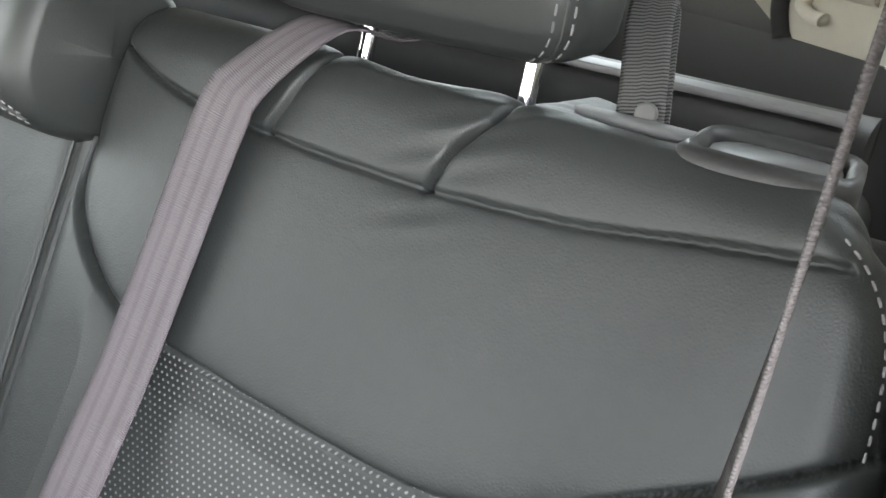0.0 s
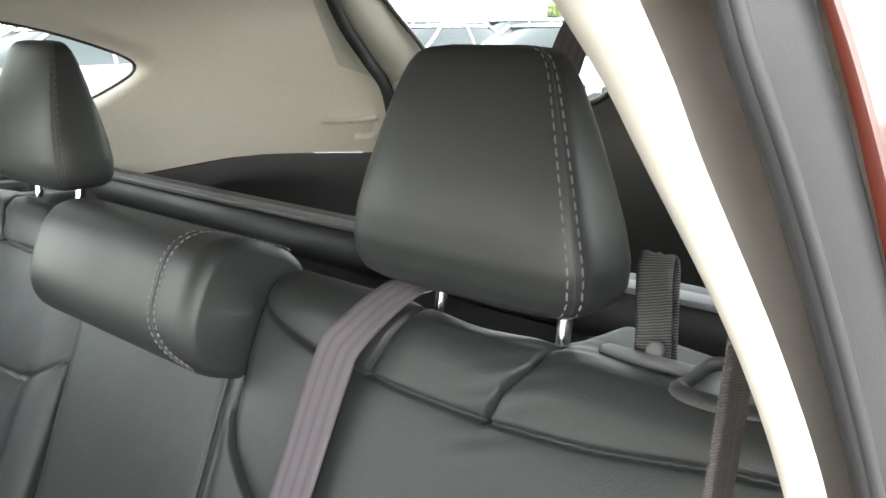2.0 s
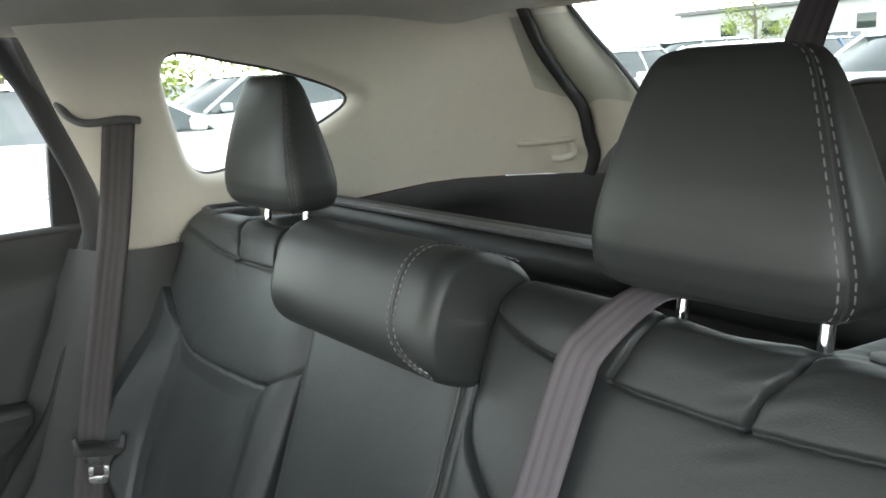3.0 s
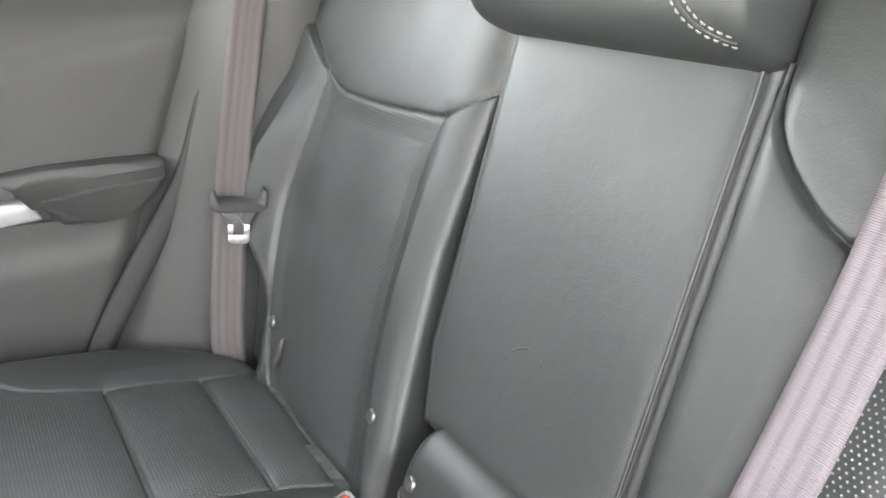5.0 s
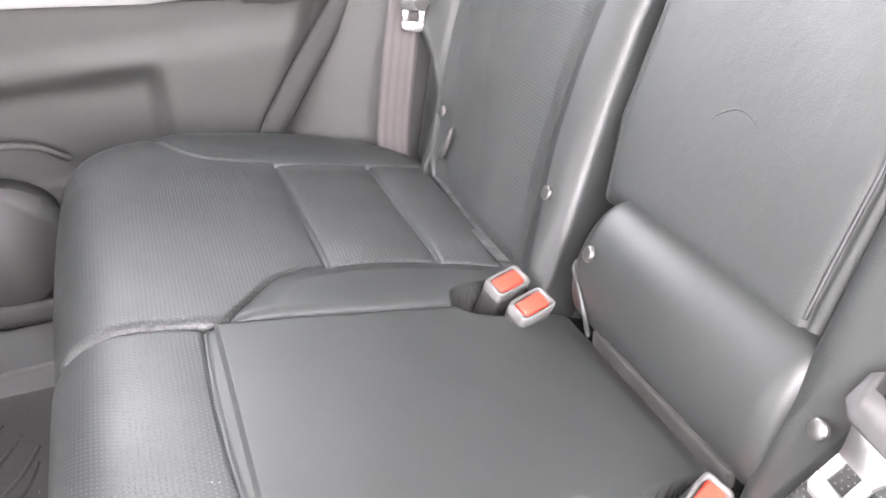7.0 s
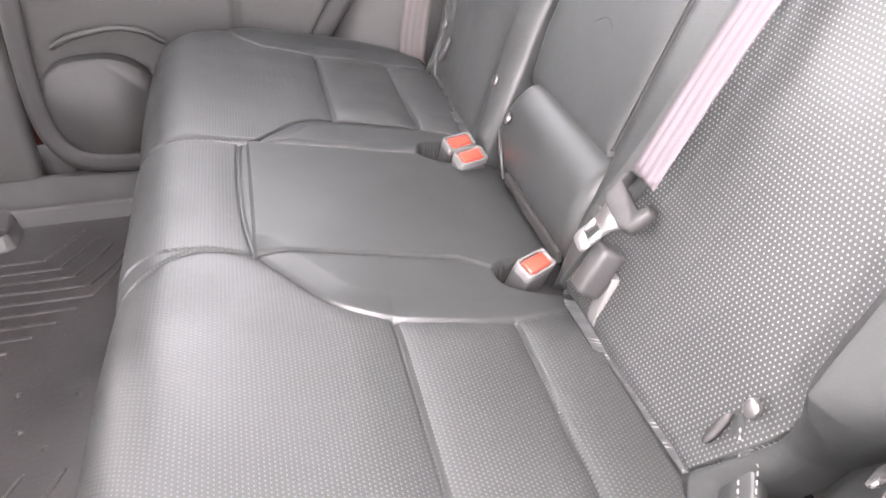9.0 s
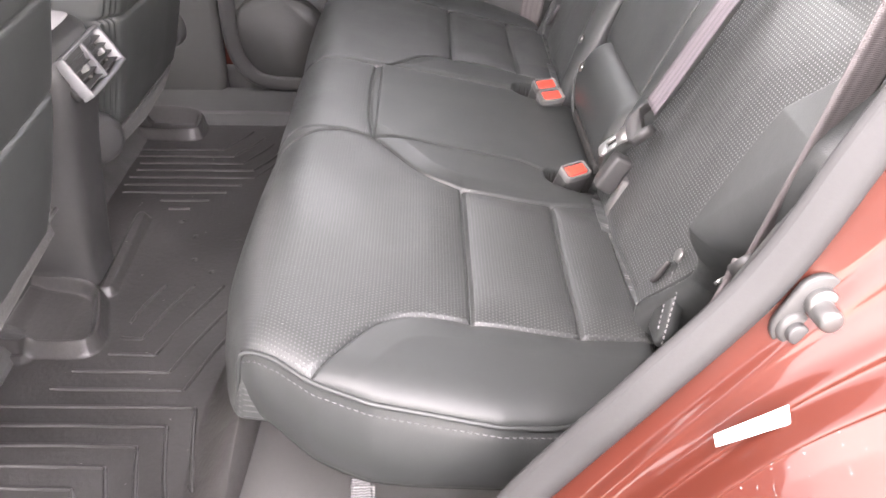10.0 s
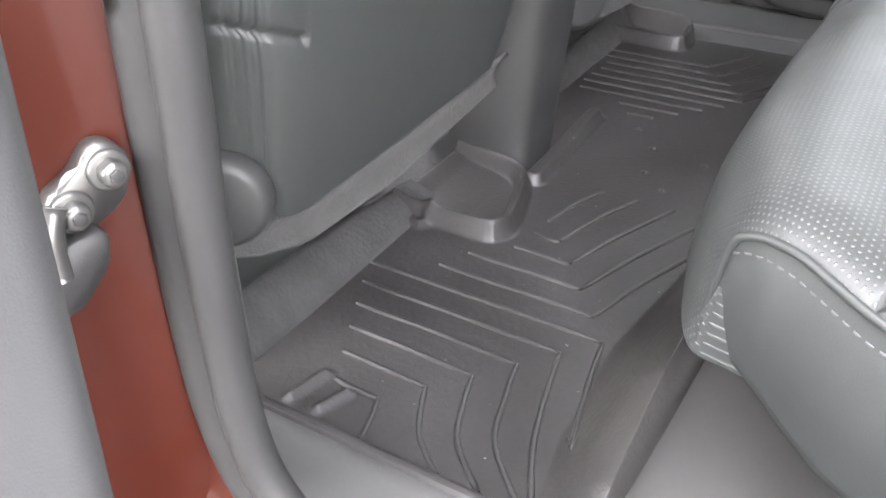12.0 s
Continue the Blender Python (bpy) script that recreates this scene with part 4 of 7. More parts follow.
box("anchor_stalk", (0.018, 0.022, 0.06), (-0.006, 0.645, 0.760), PLASTIC_GREY, belt_mid, bevel=0.004, turn=Euler((0, radians(15), 0)).to_matrix().to_4x4())


def side_belt(mirror):
    m = far if mirror else (lambda y: y)
    ob = thing("outer_seat_belt", "dark seat belt hanging from a pillar loop" + (" with a bright tongue" if mirror else ", turned edge-on"), "seat belt", "seat belts")
    if mirror:
        pts = [(0.118, 1.515, 1.478), (0.095, 1.535, 1.32), (0.066, 1.55, 1.18), (0.035, 1.555, 1.05), (0.010, 1.548, 0.95), (-0.012, 1.535, 0.86), (-0.032, 1.525, 0.76), (-0.036, 1.523, 0.70)]
        ribbon("webbing", pts, (1, -0.22, 0.0), 0.049, BELT_BLACK, ob, n=80)
        tongue(ob, (0.014, 1.522, 0.958), (-0.16, -0.05, -1), (-1, 0.22, 0), 1.25)
        at = (0.122, 1.520, 1.482)
    else:
        pts = [(0.155, 0.250, 1.465), (0.13, 0.250, 1.34), (0.11, 0.250, 1.26), (0.075, 0.252, 1.12), (0.045, 0.258, 0.99), (0.03, 0.265, 0.915)]
        ribbon("webbing", pts, [(1, 0.05, 0), (1, 0.08, 0), (0.98, 0.20, 0), (0.91, 0.42, 0), (0.86, 0.5, 0)], 0.048, BELT_BLACK, ob, n=80)
        ribbon("lap_webbing", [(0.028, 0.268, 0.91), (0.02, 0.272, 0.86), (0.0, 0.268, 0.80), (-0.02, 0.258, 0.75), (-0.03, 0.25, 0.70)], (0.95, 0.1, 0.3), 0.046, BELT_BLACK, ob, n=30)
        tongue(ob, (0.030, 0.262, 0.915), (-0.25, 0.35, -0.6), (0.8, 0.35, 0.1), 1.15)
        at = (0.160, 0.252, 1.470)
    if mirror:
        tube("belt_loop", [(0.040, 1.548, 1.512), (0.050, 1.535, 1.490), (0.072, 1.522, 1.478), (0.118, 1.512, 1.480), (0.150, 1.520, 1.476)], 0.0085, PLASTIC_GREY, ob, "grey belt guide loop", n=30, squash=0.7)
    else:
        box("belt_loop", (0.062, 0.016, 0.018), at, BEIGE, ob, "beige belt loop", bevel=0.006)
    return ob


side_belt(True)
side_belt(False)

# ---- tether loop, its slot, and the release bezel on the near shoulder ----
teth = thing("folding_pull_strap", "black ribbed webbing loop standing on the seat shoulder", "strap")
a, b, w = np.array([0.300, 0.379, 1.300]), np.array([0.338, 0.400, 1.372]), np.array([-0.45, 0.9, 0])
ribbon("webbing", [a, a * 0.6 + b * 0.4, a * 0.15 + b * 0.85 + [-0.002, 0, 0], b + [0.004, 0, 0.004], b + [0.012, 0, -0.003], a * 0.4 + b * 0.6 + [0.012, 0, 0], a + [0.012, 0, 0]],
       (0.05, 1, 0), 0.030, STRAP, teth, n=70, thick=0.0018)
disc("rivet", (0.301, 0.377, 1.315), (-1, -0.1, 0.25), 0.0072, 0.006, PLASTIC_GREY, teth, "dark rivet")
slot = tagged(plate("strap_slot_trim", [(-0.036, -0.008), (0.036, -0.008), (0.04, 0), (0.036, 0.008), (-0.036, 0.008), (-0.04, 0)],
                    lambda u, v, h: (0.292 + v, 0.378 + u, 1.307 + h), 0.006, SATIN_GREY, bevel=0.002), "slim grey slot trim on the seat shoulder", "trim")


def release_bezel(mirror):
    m = far if mirror else (lambda y: y)
    ob = thing("release_bezel", "black recline release bezel with grey paddle on seat shoulder", "release handle", "release bezels")
    mp = lambda u, v, h: (0.284 + 1.12 * v, m(0.298 + 0.78 * u), 1.304 + h - 0.03 * v)
    outer = [(-0.05, -0.030), (0.045, -0.036), (0.056, -0.010), (0.050, 0.036), (-0.042, 0.040), (-0.056, 0.012)]
    inner = [(-0.041, -0.018), (0.037, -0.023), (0.045, -0.004), (0.041, 0.028), (-0.034, 0.031), (-0.045, 0.009)]
    o, i = smooth_path(outer, 61, True)[:-1], smooth_path(inner, 61, True)[:-1]
    rows = []
    for k, h in ((0, -0.012), (0, 0.004), (0.08, 0.010), (0.5, 0.013), (0.92, 0.010), (1, 0.006), (1, -0.006)):
        rows.append([mp(*(o[j] * (1 - k) + i[j] * k), h) for j in range(60)])
    sheet("frame", rows, PLASTIC, ob, close_v=True)
    plate("paddle", [(-0.039, -0.016), (0.035, -0.021), (0.043, -0.004), (0.039, 0.026), (-0.032, 0.029), (-0.043, 0.009)], lambda u, v, h: mp(u, v, h - 0.006), 0.012, SATIN_GREY, ob, "grey paddle", bevel=0.002, n=40)


release_bezel(False)
release_bezel(True)


# ---- fixed side bolsters between the seat back and the doors ----
def side_bolster(mirror):
    ob = thing("seat_side_bolster", "fixed black leather bolster between the seat back and the door opening", "seat bolster", "side bolsters")
    zs = np.linspace(0.70, 1.24, 40)
    P = []
    for z in zs:
        yin = np.interp(z, [0.7, 0.82, 0.95, 1.1, 1.24], [0.395, 0.365, 0.27, 0.20, 0.19]); yout = np.interp(z, [0.7, 1.0, 1.24], [0.215, 0.165, 0.155])
        xf = np.interp(z, [0.7, 0.85, 1.0, 1.24], [0.005, 0.048, 0.117, 0.228]); a = np.linspace(0, math.pi, 24)
        yy = (yin + yout) / 2 + (yin - yout) / 2 * np.cos(a)
        xx = xf + 0.13 - 0.13 * np.sin(a) ** 0.5
        P.append(np.stack([xx, far(yy) if mirror else yy, z + 0 * yy], -1))
    sheet("cover", P, LEATHER_SOFT, ob)
    line = [(np.interp(z, [0.7, 0.85, 1.0, 1.24], [0.005, 0.048, 0.117, 0.228]) - 0.001, np.interp(z, [0.7, 0.82, 0.95, 1.1, 1.24], [0.335, 0.305, 0.23, 0.185, 0.175]), z) for z in zs]
    if mirror:
        line = [(x, far(y), z) for x, y, z in line]
    stitches("stitching", line, (-1, 0, 0), THREAD_DARK, ob, length=0.005, gap=0.003, r=0.0006)


side_bolster(False)
side_bolster(True)


# ---- cabin shell ----
floor = tagged(sheet("floor", [[(x, y, 0.425 + 0.004 * math.sin(9 * x) * math.sin(7 * y)) for y in np.linspace(0.16, 1.66, 40)] for x in np.linspace(-1.9, 0.1, 40)], CARPET, thick=0.03),
               "charcoal carpeted car floor", "floor", kind="structure")


seat_pan = tagged(sheet("seat_pan", [[(x, y, 0.64 + 0.02 * math.sin(11 * y)) for y in np.linspace(0.17, 1.65, 30)] for x in np.linspace(-0.12, 0.45, 10)], CARPET, thick=0.01), "charcoal felt lined seat pan", "seat pan", kind="structure")


def door_sill(mirror):
    m = far if mirror else (lambda y: y)
    xs = np.linspace(-1.30, -0.10, 90)
    ys = np.array([0.135, 0.142, 0.155, 0.175, 0.20, 0.23, 0.26, 0.285, 0.30, 0.315, 0.335, 0.37, 0.42, 0.50, 0.60])
    P = []
    for x in xs:
        rise = 0.035 * float(sstep(x, -0.56, -0.40)) + 0.10 * float(sstep(x, -0.34, -0.10))
        row = []
        for y in ys:
            z = np.interp(y, [0.135, 0.142, 0.155, 0.175, 0.23, 0.285, 0.315, 0.6], [0.46, 0.485, 0.492, 0.488, 0.478, 0.474, 0.462, 0.440])
            inner = float(sstep(y, 0.28, 0.32)) * (1 - float(sstep(x, -0.60, -0.50)))
            z = z + rise * float(sstep(y, 0.14, 0.30)) - 0.05 * inner
            row.append((x, m(y), z))
        P.append(row)
    # same trim both sides; the far one's shade is put into a darker grey
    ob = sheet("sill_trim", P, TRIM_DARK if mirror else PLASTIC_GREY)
    return tagged(ob, "smooth dark grey plastic sill and kick trim", "sill trim", kind="structure")


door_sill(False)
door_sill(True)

# ---- rubber floor mat with ribs, rims and heel trays ----
fmat = thing("floor_mat", "black all-weather rubber floor mat with chevron ribs and raised trays", "floor mat")
X0, X1, Y0, Y1 = -0.955, -0.522, 0.278, 1.552
gx, gy = np.meshgrid(np.linspace(X0, X1, 290), np.linspace(Y0, Y1, 640), indexing="ij")
TRAY_NEAR = smooth_path([(-1.0, 0.676), (-0.90, 0.672), (-0.822, 0.672), (-0.802, 0.684), (-0.800, 0.712), (-0.818, 0.776), (-0.832, 0.812), (-0.862, 0.836), (-0.93, 0.846), (-1.0, 0.850)], 60).tolist()
TRAY_FAR = smooth_path([(-1.0, 1.452), (-0.90, 1.450), (-0.82, 1.450), (-0.806, 1.470), (-0.812, 1.520), (-0.84, 1.536), (-1.0, 1.540)], 50).tolist()


def tray(X, Y, Z, line):
    """A shallow pan pressed up out of the mat, with a rounded rim."""
    d = dist_to(line, X, Y) * np.where(inside(line, X, Y), 1.0, -1.0)
    return Z + 0.022 * sstep(d, -0.014, -0.001) - 0.020 * sstep(d, 0.003, 0.016) + 0.006 * np.exp(-((d / 0.004) ** 2)) + 0.10 * sstep(d, 0.0, 0.02) * np.clip(-0.86 - X, 0, 0.2)


def mat_height(X, Y):
    near_wall = sstep(Y, Y0 + 0.030, Y0 + 0.006) + sstep(Y, Y1 - 0.030, Y1)
    foot = np.interp(Y, [0.28, 0.40, 0.55, 0.70, 0.9, 1.55], [-0.572, -0.592, -0.598, -0.578, -0.560, -0.565])
    rear = np.clip((X - foot) / (X1 - foot), 0, 1)
    rear = (0.35 * rear + 0.65 * rear * rear * (3 - 2 * rear)) * np.interp(Y, [0.28, 0.34, 0.46], [0.10, 0.55, 1.0])
    Z = 0.452 + 0.026 * np.clip(near_wall, 0, 1) + 0.068 * rear + 0.006 * sstep(X, X0 + 0.03, X0)
    Z = tray(X, Y, tray(X, Y, Z, TRAY_NEAR), TRAY_FAR)
    ridge = dist_to([(-0.826, 0.838), (-0.830, 0.95), (-0.834, 1.078)], X, Y)
    Z = Z + 0.016 * sstep(ridge, 0.019, 0.007)
    Z = Z + 0.004 * np.exp(-((dist_to([(-0.935, 0.655), (-0.905, 0.655), (-0.895, 0.668)], X, Y) / 0.009) ** 2)) * 2.2
    return Z + 0.0006 * np.sin(X * 40 + 2 * np.sin(Y * 9)) * np.sin(Y * 23)


GZ = mat_height(gx, gy)
for k in range(2):
    GZ = GZ + 0.007 * np.exp(-((dist_to([(-0.845 + 0.035 * k, 0.318), (-0.835 + 0.036 * k, 0.362 - 0.012 * k)], gx, gy) / 0.006) ** 2))
for kx, ky in ((-0.755, 1.075), (-0.715, 1.02), (-0.63, 1.005), (-0.70, 0.94), (-0.66, 0.90)):
    GZ = GZ + 0.0035 * np.exp(-(((gx - kx) ** 2 + (gy - ky) ** 2) / 0.0035**2))
MG = np.pad(np.stack([gx, gy, GZ], -1), ((1, 1), (1, 1), (0, 0)), mode="edge")  # rolled-over rim all round
MG[0, :, 2] = MG[-1, :, 2] = MG[:, 0, 2] = MG[:, -1, 2] = 0.436
MG[-1, :, 0] += 0.016; MG[0, :, 0] -= 0.006; MG[:, 0, 1] -= 0.006; MG[:, -1, 1] += 0.006
sheet("rubber_sheet", MG, MAT_RUBBER, fmat)


def mat_rib(line, n=24):
    """A slim moulded rib that follows the mat."""
    p = smooth_path(line, n)
    h = mat_height(p[:, 0], p[:, 1])
    r = np.interp(np.linspace(0, 1, n), [0, 0.08, 0.92, 1], [0.0022, 0.0032, 0.0032, 0.0022])
    tube("rib", np.column_stack([p, h + 0.0006]), r, MAT_RUBBER, fmat, raw=True, sides=8)


for k in range(6):  # angled ribs on the door side: one arm runs forwards, the other bends round to the door
    vx, vy = -0.768 + 0.0318 * k, 0.358 + 0.0382 * k
    mat_rib([(max(vx - 0.055 - 0.05 * k, -0.925), vy + 0.004), (vx - 0.03, vy + 0.001), (vx, vy)])
    low = 0.300 + 0.002 * k
    if k:
        mat_rib([(vx, vy), (vx + 0.012, vy - 0.30 * (vy - low)), (vx + 0.032, vy - 0.66 * (vy - low)), (min(vx + 0.062 + 0.008 * k, -0.578 - 0.006 * max(k - 4, 0)), low if k < 5 else 0.40)])
    else:
        mat_rib([(vx, vy), (vx + 0.008, vy - 0.02), (vx + 0.018, low)])
for k, (ex, ey) in enumerate(((-0.730, 0.858), (-0.680, 0.858), (-0.628, 0.856), (-0.588, 0.834), (-0.574, 0.765))):
    vx, vy = -0.763 + 0.0318 * k, 0.748 - 0.0405 * k
    mat_rib([(vx, vy), (vx * 0.5 + ex * 0.5 - 0.004, vy * 0.5 + ey * 0.5), (ex, ey)])
    if k:
        mat_rib([(vx - (0.035, 0.035, 0.075, 0.15, 0.20)[k], vy + 0.004), (vx - 0.02, vy + 0.001), (vx, vy)])
for k, (xa, xb) in enumerate(((-0.794, -0.751), (-0.82, -0.72), (-0.906, -0.69), (-0.912, -0.663), (-0.911, -0.643), (-0.905, -0.650), (-0.907, -0.679), (-0.920, -0.706), (-0.924, -0.737))):
    yk = 1.124 + 0.0332 * k
    mat_rib([(xa, yk), ((xa + xb) / 2, yk), (xb, yk)])
    if k > 3:
        mat_rib([(xb, yk), (xb + 0.03, yk + 0.05), (min(xb + 0.055, -0.60), min(yk + 0.10, 1.515))])

# ---- centre console with rear vents ----
con = thing("centre_console", "black centre console with rear air vents in a silver frame", "console")
lev = []
for z, x, hx, hy in ((0.43, -0.935, 0.085, 0.060), (0.50, -0.93, 0.085, 0.062), (0.60, -0.925, 0.088, 0.068), (0.70, -0.92, 0.092, 0.076), (0.78, -0.915, 0.102, 0.083),
                     (0.84, -0.915, 0.112, 0.086), (0.89, -0.925, 0.108, 0.084), (0.905, -0.93, 0.095, 0.075)):
    lev.append((x, 0.905, z, hx, hy, 5))
ring_loft("body", lev, PLASTIC, con)
VM = Matrix.Translation((-0.797, 0.915, 0.846)) @ Euler((0, radians(-31), 0)).to_matrix().to_4x4()
vmap = lambda u, v, h: VM @ Vector((h, u, v))
HU, HV = 0.080, 0.036
rows = []
o = smooth_path([(-HU, -HV * 0.8), (-HU * 0.93, -HV), (0, -HV * 1.03), (HU * 0.93, -HV), (HU, -HV * 0.8), (HU, HV * 0.8), (HU * 0.93, HV), (0, HV * 1.03), (-HU * 0.93, HV), (-HU, HV * 0.8)], 81, True)[:-1]
for s, h in ((0.0, -0.012), (0.0, 0.004), (0.0025, 0.0065), (0.0065, 0.004), (0.0075, -0.02)):
    rows.append([tuple(vmap(u * (1 - s / HU), v * (1 - s / HV), h)) for u, v in o])
vf = sheet("vent_frame", rows, SATIN_SILVER, con, "satin silver frame", close_v=True)
plate("vent_back", [(-HU * 0.92, -HV * 0.85), (HU * 0.92, -HV * 0.85), (HU * 0.92, HV * 0.85), (-HU * 0.92, HV * 0.85)], lambda u, v, h: vmap(u, v, h - 0.028), 0.01, PLASTIC, con, bevel=0)
box("vent_divider", (0.014, 0.007, 0.062), (-0.003, 0, 0), SATIN_SILVER, con, "satin silver divider", bevel=0.001).matrix_basis = VM
for sx in (-0.038, 0.038):
    for k in range(4):
        box("vent_slat", (0.014, 0.064, 0.0025), (-0.005, sx, -0.021 + 0.014 * k), PLASTIC, vf, bevel=0.0008, turn=Euler((0, radians(25), 0)).to_matrix().to_4x4()).matrix_basis = VM
    for k in (-1, 1):
        box("vent_vane", (0.010, 0.002, 0.056), (-0.012, sx + 0.016 * k, 0), PLASTIC_GREY, vf, bevel=0).matrix_basis = VM
    box("vent_tab", (0.014, 0.008, 0.010), (0.001, sx, 0.001), SATIN_GREY, vf, "grey vent tab", bevel=0.002).matrix_basis = VM


# ---- front seats seen from behind ----
def front_seat(mirror):
    m = far if mirror else (lambda y: y)
    ob = thing("front_seat", "black leather front seat back with seams and grey carpet skirt", "car seat", "front seats")
    zs = 0.652 + (1.28 - 0.652) * spaced(190, 0.25)
    us = spaced(190, 0.25)
    P = []
    for z in zs:
        y0 = np.interp(z, [0.63, 0.70, 0.85, 1.1, 1.28], [0.32, 0.295, 0.275, 0.28, 0.33]); y1 = np.interp(z, [0.63, 0.70, 0.85, 1.1, 1.28], [0.755, 0.77, 0.785, 0.78, 0.73])
        yy = y0 + (y1 - y0) * us
        e = np.minimum(np.minimum(yy - y0, y1 - yy), z - 0.60)
        xb = -0.842 + 0.22 * (z - 0.63)
        H = near_edge(e, 0.055, 0.05)
        seam = groove(z - np.interp(yy, [0.28, 0.30, 0.33, 0.37, 0.44, 0.53, 0.72, 0.78], [0.890, 0.878, 0.864, 0.855, 0.849, 0.850, 0.863, 0.868]), 0.0045, 0.009) + groove(z - (0.840 - 0.39 * (yy - 0.28)), 0.004, 0.006) * (yy < 0.345)
        seam = seam + groove(z - np.interp(yy, [0.28, 0.40, 0.48, 0.60, 0.78], [1.075, 1.038, 1.015, 1.005, 1.015]), 0.004, 0.005)
        H = H + seam + groove(np.minimum(yy - y0, y1 - yy) - 0.028, 0.0026, 0.0055) + groove(np.minimum(yy - y0, y1 - yy) - 0.019, 0.0022, 0.005) + groove(np.minimum(yy - y0, y1 - yy) - 0.011, 0.0022, 0.005)
        H = H + 0.008 * np.sin(us * math.pi) * np.sin(np.clip((z - 0.63) / 0.22, 0, 1) * math.pi)
        P.append(np.stack([xb + H, m(yy), z + 0.0168 * (us - 0.5) * np.clip((0.75 - z) / 0.1, 0, 1)], -1))
    P = np.array(P)
    fr = P.copy(); fr[..., 0] = np.minimum(fr[..., 0] - 0.06, -0.90)
    G = np.concatenate([fr[:, :1], P, fr[:, -1:]], 1); G = np.concatenate([np.concatenate([fr[:1, :1], fr[:1], fr[:1, -1:]], 1), G, np.concatenate([fr[-1:, :1], fr[-1:], fr[-1:, -1:]], 1)], 0)
    sheet("backrest", G, SEAT_VINYL, ob)
    stitches("stitching", [(-0.842 + 0.22 * 0.235 + 0.003, m(y), 0.862 - 0.03 * (y - 0.53) / 0.48) for y in np.linspace(0.30, 0.36, 12)], (1, 0, 0), THREAD, ob, length=0.005, gap=0.003, r=0.0006)
    # carpeted skirt under the back panel
    sk = []
    for v in np.linspace(0, 1, 16):
        sk.append([(-0.848 - 0.016 * v - 0.010 * math.sin(v * 3.1), m(0.295 + 0.49 * u), float(np.interp(u, [0, 0.07, 0.2, 0.52, 1.0], [0.668, 0.652, 0.636, 0.640, 0.652])) - v * float(np.interp(u, [0, 0.2, 0.5, 1], [0.044, 0.050, 0.058, 0.046]))) for u in np.linspace(0, 1, 30)])
    sheet("skirt", sk, CARPET, ob, "grey carpet skirt", thick=0.006)
    disc("hinge_cover", (-0.855, m(0.285), 0.69), (0.55, -0.8 if not mirror else 0.8, 0), 0.043, 0.03, PLASTIC, ob, "black round hinge cover", bevel=0.008)
    if mirror:
        disc("hinge_cover", (-0.86, m(0.800), 0.66), (0.75, -0.6, 0), 0.048, 0.05, PLASTIC, ob, "black rounded hinge cover", bevel=0.014)
    box("seat_base", (0.46, 0.47, 0.14), (-1.13, m(0.53), 0.60), LEATHER_SOFT, ob, bevel=0.04)
    for yy in (0.35, 0.70):
        box("rail", (0.30, 0.035, 0.09), (-1.15, m(yy), 0.49), PLASTIC, ob, bevel=0.006)
    return ob


front_seat(False)
front_seat(True)


# ---- quarter trim with its window, on both sides ----
def quarter_y(x, z, near):
    y = 1.62 - 0.30 * (z - 1.2) - 2.9 * max(x - 0.74, 0) ** 2
    if not near:
        return y
    return 2 * C - y - 0.043 * max(0, min(1, (0.7 - x) / 0.5))


WIN = smooth_path([(0.205, 1.545), (0.232, 1.580), (0.33, 1.562), (0.43, 1.540), (0.545, 1.502), (0.572, 1.478), (0.545, 1.452), (0.45, 1.408), (0.36, 1.378), (0.292, 1.366), (0.255, 1.385), (0.232, 1.44)], 97, True)[:-1]
RIM = [(-0.02, 1.63), (-0.005, 1.60), (0.018, 1.545), (0.040, 1.49), (0.065, 1.43), (0.088, 1.37), (0.105, 1.30), (0.112, 1.249), (0.30, 1.258), (0.56, 1.279), (0.80, 1.290), (1.02, 1.292), (1.022, 1.33), (1.013, 1.367), (0.998, 1.43), (0.968, 1.489), (0.932, 1.556), (0.888, 1.655), (0.5, 1.660), (0.2, 1.650)]


def ray_out(poly, cx, cz, ang):
    best = 9
    dx, dz = math.cos(ang), math.sin(ang)
    for (x0, z0), (x1, z1) in zip(poly, poly[1:] + poly[:1]):
        ex, ez = x1 - x0, z1 - z0
        den = dx * ez - dz * ex
        if abs(den) < 1e-12:
            continue
        t = ((x0 - cx) * ez - (z0 - cz) * ex) / den
        s = ((x0 - cx) * dz - (z0 - cz) * dx) / den
        if t > 0 and -1e-9 <= s <= 1 + 1e-9:
            best = min(best, t)
    return cx + dx * best, cz + dz * best


def pane(name, pts, parent=None, glass=GLASS):
    """A single sheet of glass with its shadow turned off."""
    bm = bmesh.new()
    bm.faces.new([bm.verts.new(p) for p in pts])
    g = part(name, bm, glass, parent, smooth=False)
    g.visible_shadow = False
    return g


